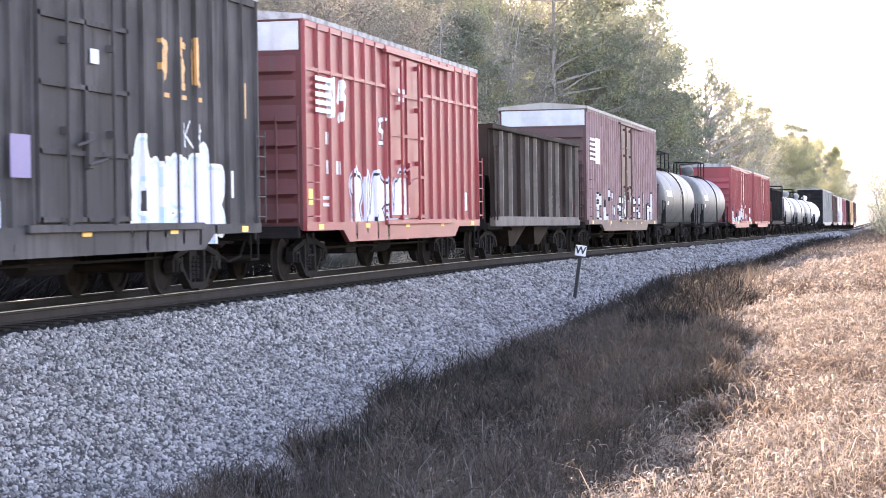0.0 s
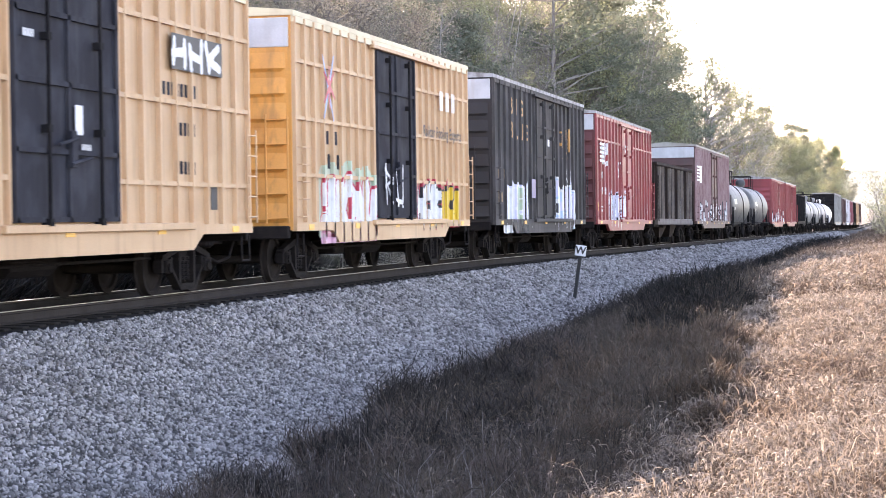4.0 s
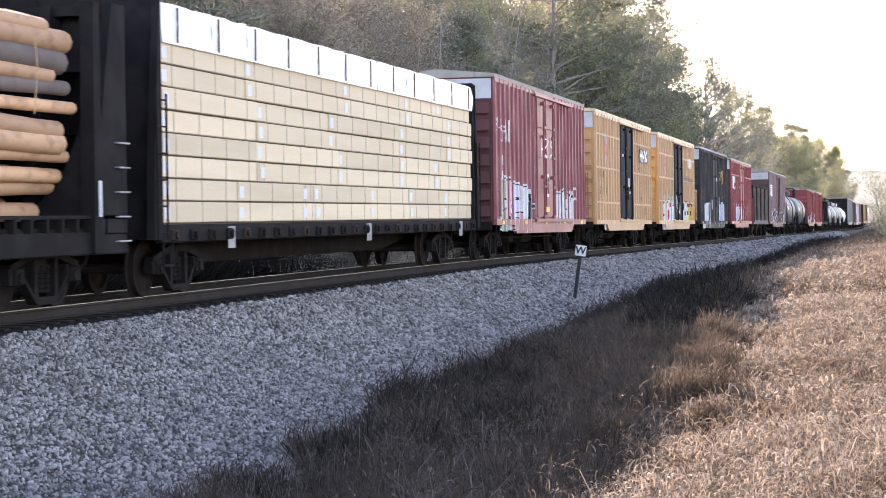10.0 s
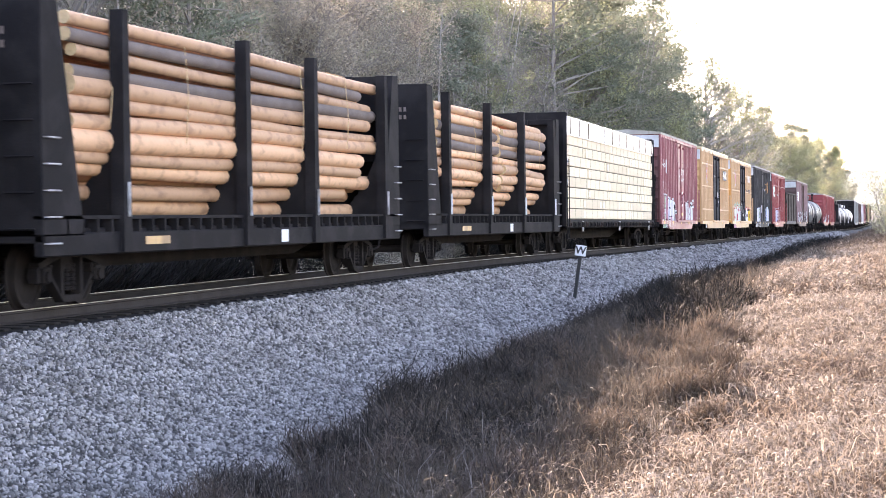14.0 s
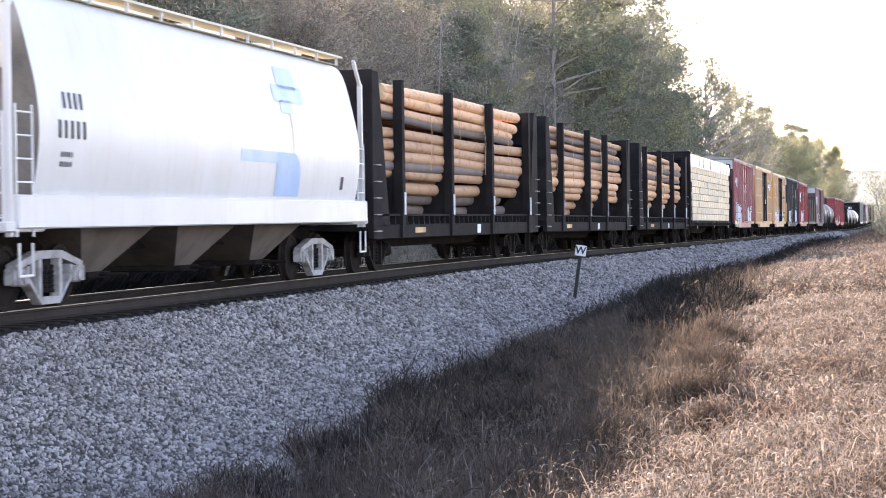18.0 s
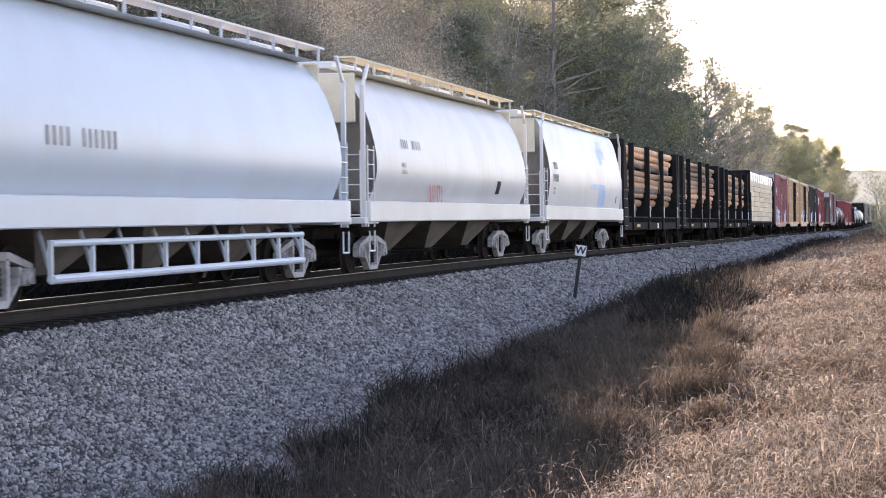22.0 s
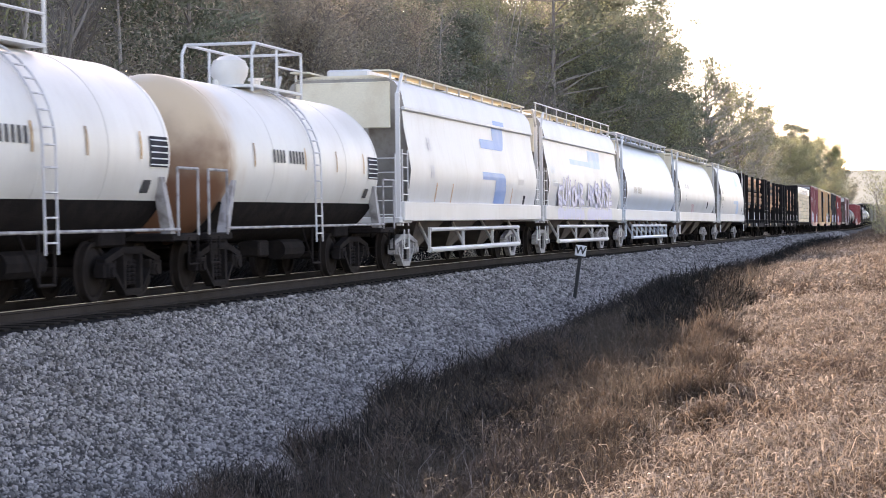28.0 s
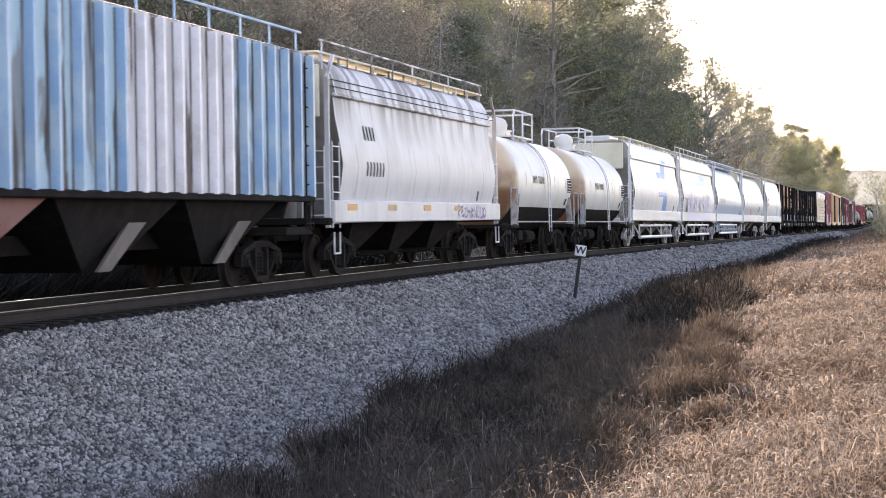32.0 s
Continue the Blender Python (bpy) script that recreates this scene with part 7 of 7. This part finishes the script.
def covered_hoppers():
    car, h, k = covered_hopper("white covered hopper with a faded pale blue emblem", -138.3, -122.2, "teardrop", "white_hop", walk_rail=False)
    for z0, z1, y0, y1, r in ((3.3, 3.62, 2.5, 4.3, 0.15), (3.55, 3.95, 2.9, 4.0, 0.0), (3.1, 3.34, 2.8, 3.5, 0.0)):
        side_patch(car, k, y0, y1, z0, z1, M["logo_faded"], "emblem", r)
    side_patch(car, k, 3.28, 3.36, 2.45, 3.12, M["spray_tan"], "emblem")
    side_patch(car, k, 2.3, 3.75, 1.6, 2.38, M["logo_pale_blue"], "emblem", round_high=0.5)
    side_patch(car, k, 0.3, 2.3, 2.18, 2.38, M["logo_faded"], "emblem")
    side_bars(car, k, -h + 1.1, 2.7, 4, 0.22, M["ink"])
    side_bars(car, k, -h + 0.9, 2.3, 5, 0.24, M["ink"])
    side_bars(car, k, -h + 1.0, 2.05, 7, 0.07, M["grey_door"])
    side_bars(car, k, -h + 1.0, 1.92, 7, 0.07, M["grey_door"])
    side_patch(car, k, h - 1.6, h - 1.4, 1.75, 2.0, M["ink"], "placard")
    car, h, k = covered_hopper("white round-sided covered hopper with a small red graffiti tag", -158.9, -141.6, "round", "white_hop", walk_rail="plank")
    side_bars(car, k, -h + 2.6, 2.72, 4, 0.2, M["grey_tank"])
    side_bars(car, k, -h + 3.6, 2.72, 5, 0.2, M["grey_tank"])
    side_bars(car, k, -h + 2.4, 2.3, 5, 0.1, M["grey_tank"])
    side_bars(car, k, -h + 2.4, 2.15, 8, 0.08, M["grey_tank"])
    x = depth_on(k, 1.9) + 0.01
    spray(car, -h + 5.2, -h + 6.5, 1.35, 2.1, 3, 51, lambda y: x, M["spray_red"], M["spray_red"], fat=0.034, edge=0.0, jag=0.1, glyphs=[3, 3, 3])
    side_patch(car, k, h - 4.4, h - 3.9, 1.8, 2.15, M["grey_door"], "placard")
    car, h, k = covered_hopper("glossy pale grey round-sided covered hopper with pipes below", -177.5, -161.0, "round", "grey_hop", pipes=2, walk_rail="plank", roof="white")
    side_bars(car, k, -h + 2.2, 2.2, 4, 0.26, M["grey_tank"])
    side_bars(car, k, -h + 3.4, 2.2, 6, 0.26, M["grey_tank"])
    car, h, k = covered_hopper("white covered hopper with lilac graffiti along its side", -194.9, -179.1, "eaved", "white_hop", pipes=1)
    side_patch(car, k, 0.9, 3.55, 2.93, 3.52, M["logo_faded"], "emblem", 0.35)
    side_patch(car, k, -3.05, 0.9, 2.95, 3.12, M["logo_faded"], "emblem")
    side_bars(car, k, -h + 0.9, 2.55, 4, 0.22, M["grey_hop"])
    side_bars(car, k, -h + 0.9, 2.15, 5, 0.22, M["grey_hop"])
    x = depth_on(k, 2.1) + 0.02
    for a, b, n, seed in ((-6.1, -0.9, 6, 52), (-0.2, 5.5, 7, 57)):
        spray(car, a, b, 1.5, 2.5, n, seed, lambda y: x, M["spray_lilac"], M["spray_violet"], fat=0.055, edge=0.045, jag=0.4)
        spray(car, a, b, 1.12, 1.5, n, seed + 1, lambda y: 1.562, M["spray_lilac"], M["spray_lilac"], fat=0.11, edge=0.02)
    car, h, k = covered_hopper("white covered hopper with a bold blue emblem", -212.5, -196.4, "eaved", "white_hop", pipes=1, walk_rail=False)
    arrow_logo(car, k, 0.6, M["logo_blue"], 2.75)
    side_bars(car, k, -h + 2.2, 2.75, 2, 0.3, M["old_hop"])
    side_bars(car, k, -h + 2.2, 2.1, 2, 0.3, M["old_hop"])
    for y in (-h + 2.9, -h + 4.6, h - 4.0):
        side_patch(car, k, y, y + 0.08, 1.5, 2.0, M["amber"], "reflector")
    side_patch(car, k, h - 2.2, h - 1.9, 1.5, 1.8, M["grey_door"], "placard")
    side_patch(car, k, h - 3.2, h - 2.4, 2.1, 2.7, M["white_hop"], "data_panel")
    car, h, k = covered_hopper("stained off-white covered hopper with streaked roof edge", -255.2, -239.7, "eaved", "sooty_hop", light=False)
    # dark lines drawn for the shade in the roof's two creases
    for z in (3.78, 3.92):
        side_patch(car, k, -h - 0.2, h + 0.2, z, z + 0.022, M["grey_door"], "crease")
    for i in range(6):
        y = -h + 1.4 + i * 2.45
        side_patch(car, k, y, y + 0.03, 1.6, 2.7, M["grey_tank"], "weld_seam")
    side_bars(car, k, -h + 2.2, 2.8, 4, 0.29, M["grey_door"])
    side_bars(car, k, -h + 2.1, 2.05, 6, 0.3, M["ink"])
    side_patch(car, k, h - 2.4, h - 2.2, 1.6, 1.85, M["ink"], "placard")
    for i in range(4):
        patch(car, 1.562, -h + 0.6 + i * 3.2, -h + 1.3 + i * 3.2, 1.34, 1.47, M["amber"] if i % 2 == 0 else M["stain"], "reflector")
    spray(car, h - 5.0, h - 1.6, 1.13, 1.46, 9, 54, lambda y: 1.562, M["purple"], M["purple"], fat=0.03, edge=0.0)


def ribbed_hopper(y0, y1):
    car, h = start_car("ribbed_hopper", "pale blue ribbed covered hopper with rust-stained white panels", "hopper car", y0, y1)
    W, top, low = 1.46, 4.28, 1.6
    bands = [(-h, -0.3, "blue"), (-0.3, 4.75, "pale"), (4.75, h, "blue")]
    for a, b, p in bands:
        part("side_panel", Mesh().box(-W, W, a, b, low, top, 0.0), M[p], car)
    for s in (-1, 1):
        for i in range(24):
            y = -h + 0.2 + (2 * h - 0.4) * i / 23
            p = next(q for a, b, q in bands if a <= y <= b)
            x0, x1 = s * W, s * (W + 0.15)
            part("side_post", Mesh().loft([[(x0, y - 0.055, z), (x1, y - 0.045, z), (x1, y + 0.045, z), (x0, y + 0.055, z)] for z in (low, top - 0.04)]), M["blue_rib"] if p == "blue" else M["pale_rib"], car)
            # thin dark strip paints in the shadow beside each post
            part("flange", Mesh().box(min(s * W, s * (W + 0.012)), max(s * W, s * (W + 0.012)), y - 0.1, y - 0.055, low, top - 0.04), M["post_shadow"], car, "dark painted shadow line beside the post")
        x0, x1 = sorted((s * (W - 0.02), s * (W + 0.1)))
        part("bottom_chord", Mesh().box(x0, x1, -h, h, low - 0.1, low + 0.02, 0.02), M["under"], car)
        part("roof_rail", Mesh().path([(s * 1.3, -h, top + 0.42), (s * 1.3, h, top + 0.42)], 0.025), M["blue_rib"], car)
        for i in range(12):
            y = -h + 0.3 + (2 * h - 0.6) * i / 11
            part("roof_rail_post", Mesh().tube((s * 1.3, y, top), (s * 1.3, y, top + 0.42), 0.02, n=5), M["blue_rib"], car)
    part("roof", Mesh().loft([[(-W - 0.03, y, top), (W + 0.03, y, top), (0.8, y, top + 0.2), (-0.8, y, top + 0.2)] for y in (-h, h)]), M["old_hop"], car)
    for i in range(3):
        y = -h * 0.55 + h * 0.55 * i
        part("chute", Mesh().loft([[(-1.35, y - 2.4, low - 0.08), (1.35, y - 2.4, low - 0.08), (1.35, y + 2.4, low - 0.08), (-1.35, y + 2.4, low - 0.08)], [(-0.9, y - 0.45, 0.45), (0.9, y - 0.45, 0.45), (0.9, y + 0.45, 0.45), (-0.9, y + 0.45, 0.45)]]), M["faded_red"] if i == 0 else M["under"], car)
        for e in (-1, 1):
            part("chute_side", Mesh().prism([(y + 1.2, low - 0.1), (y + 2.0, low - 0.1), (y - 0.1, 0.46), (y - 0.6, 0.46)], min(e * 1.15, e * 1.2), max(e * 1.15, e * 1.2)), M["chute"], car, "dusty brown chute side")
    for e in (-1, 1):
        part("end_platform", Mesh().box(-1.45, 1.45, min(e * (h - 1.5), e * (h + 0.1)), max(e * (h - 1.5), e * (h + 0.1)), 0.88, 1.04, 0.02), M["under"], car)
        part("end_sheet", Mesh().loft([[(-1.4, e * h, 2.9), (1.4, e * h, 2.9), (1.4, e * (h - 0.1), 2.9), (-1.4, e * (h - 0.1), 2.9)], [(-1.4, e * (h - 1.5), 1.2), (1.4, e * (h - 1.5), 1.2), (1.4, e * (h - 1.6), 1.2), (-1.4, e * (h - 1.6), 1.2)]]), M["under"], car)
        ladder(car, 1.5, e * (h - 0.2), 1.1, 4.0, M["black"], 8)
        for x in (-1.4, 1.4):
            part("corner_post", Mesh().box(x - 0.06, x + 0.06, min(e * (h - 0.1), e * h), max(e * (h - 0.1), e * h), 1.0, 2.9), M["under"], car)
    part("centre_sill", Mesh().box(-0.35, 0.35, -h, h, 0.72, 1.0), M["under"], car)
    running_gear(car, h, 1.8)


boxcars()
open_hopper("dark rusty open hopper car", 53.4, 67.9, 3.68, "brown")
open_hopper("black open hopper car far ahead", 160.8, 174.5, 3.75, "black")
tank_cars()
lumber_car()
log_car(-79.2, -61.3, (-77.1, -72.2, -67.45, -62.5), 61, 3.95, True)
log_car(-100.7, -81.9, (-97.9, -92.4, -88.4, -83.2), 62, 4.1)
log_car(-121.2, -102.2, (-118.8, -113.9, -109.05, -103.8), 63, 4.05)
covered_hoppers()
ribbed_hopper(-275.0, -256.8)
# a further car, never in view, added for the shadow it casts
ribbed_hopper(-294.6, -276.4)


def dust_cloud():
    """A plume of fine dust, thick at its foot and thinning as it rises, in flecks."""
    n = 26000
    f = rng.random(n) ** 1.3
    c = np.stack([rng.normal(0, 0.6, n), 7.5 - 15 * f + rng.normal(0, 1.2, n), -0.5 + 1.6 * f + rng.normal(0, 1, n) * (0.4 + 0.75 * f)], 1)
    tetra = np.array([(1, 1, 1), (1, -1, -1), (-1, 1, -1), (-1, -1, 1)], dtype=float)
    v = c[:, None] + tetra[None] * rng.uniform(0.004, 0.009, (n, 1, 1)) * rng.uniform(0.6, 1.3, (n, 4, 1))
    loops = (4 * np.arange(n)[:, None] + np.array([0, 1, 2, 0, 3, 1, 0, 2, 3, 1, 3, 2])[None]).reshape(-1)
    return tagged(new("dust_cloud", quick_mesh("dust_cloud", v.reshape(-1, 3), loops, np.full(n * 4, 3), M["dust"])), "thin plume of pale dust drifting over the hoppers", "dust", kind="stuff")


DUST = dust_cloud()


def on_line(y):
    a, b = dip(y - 6), dip(y + 6)
    return pose(TRACK_X, y, (a + b) / 2, math.degrees(math.atan2(b - a, 12)))


def motions():
    times = [i * 2.0 for i in range(17)]
    for ob, y in TRAIN:
        walk(ob, [(t, on_line(y + travelled(t))) for t in times])
    walk(DUST, [(t, pose(-15, 59.5 + dy, 6.4 + dz)) for t, dy, dz in ((0, -4, -6), (20, -4, -6), (21.5, -3, -2.2), (22.5, -2, -0.5), (23.5, -1, 0), (25.5, 1.5, 0.1), (27.5, 6, -6), (32, 6, -6))])
    for s in (-1, 1):
        lead = WHEELSETS[s][0]
        walk(lead, [(i / 15, pose(0, s * 0.89, WHEEL_R, -math.degrees(travelled(i / 15) / WHEEL_R) % 360)) for i in range(481)])
        for ob in WHEELSETS[s][1:]:
            ob.rotation_mode = "QUATERNION"
            a = ob.animation_data_create()
            a.action = lead.animation_data.action
            a.action_slot = lead.animation_data.action_slot


motions()
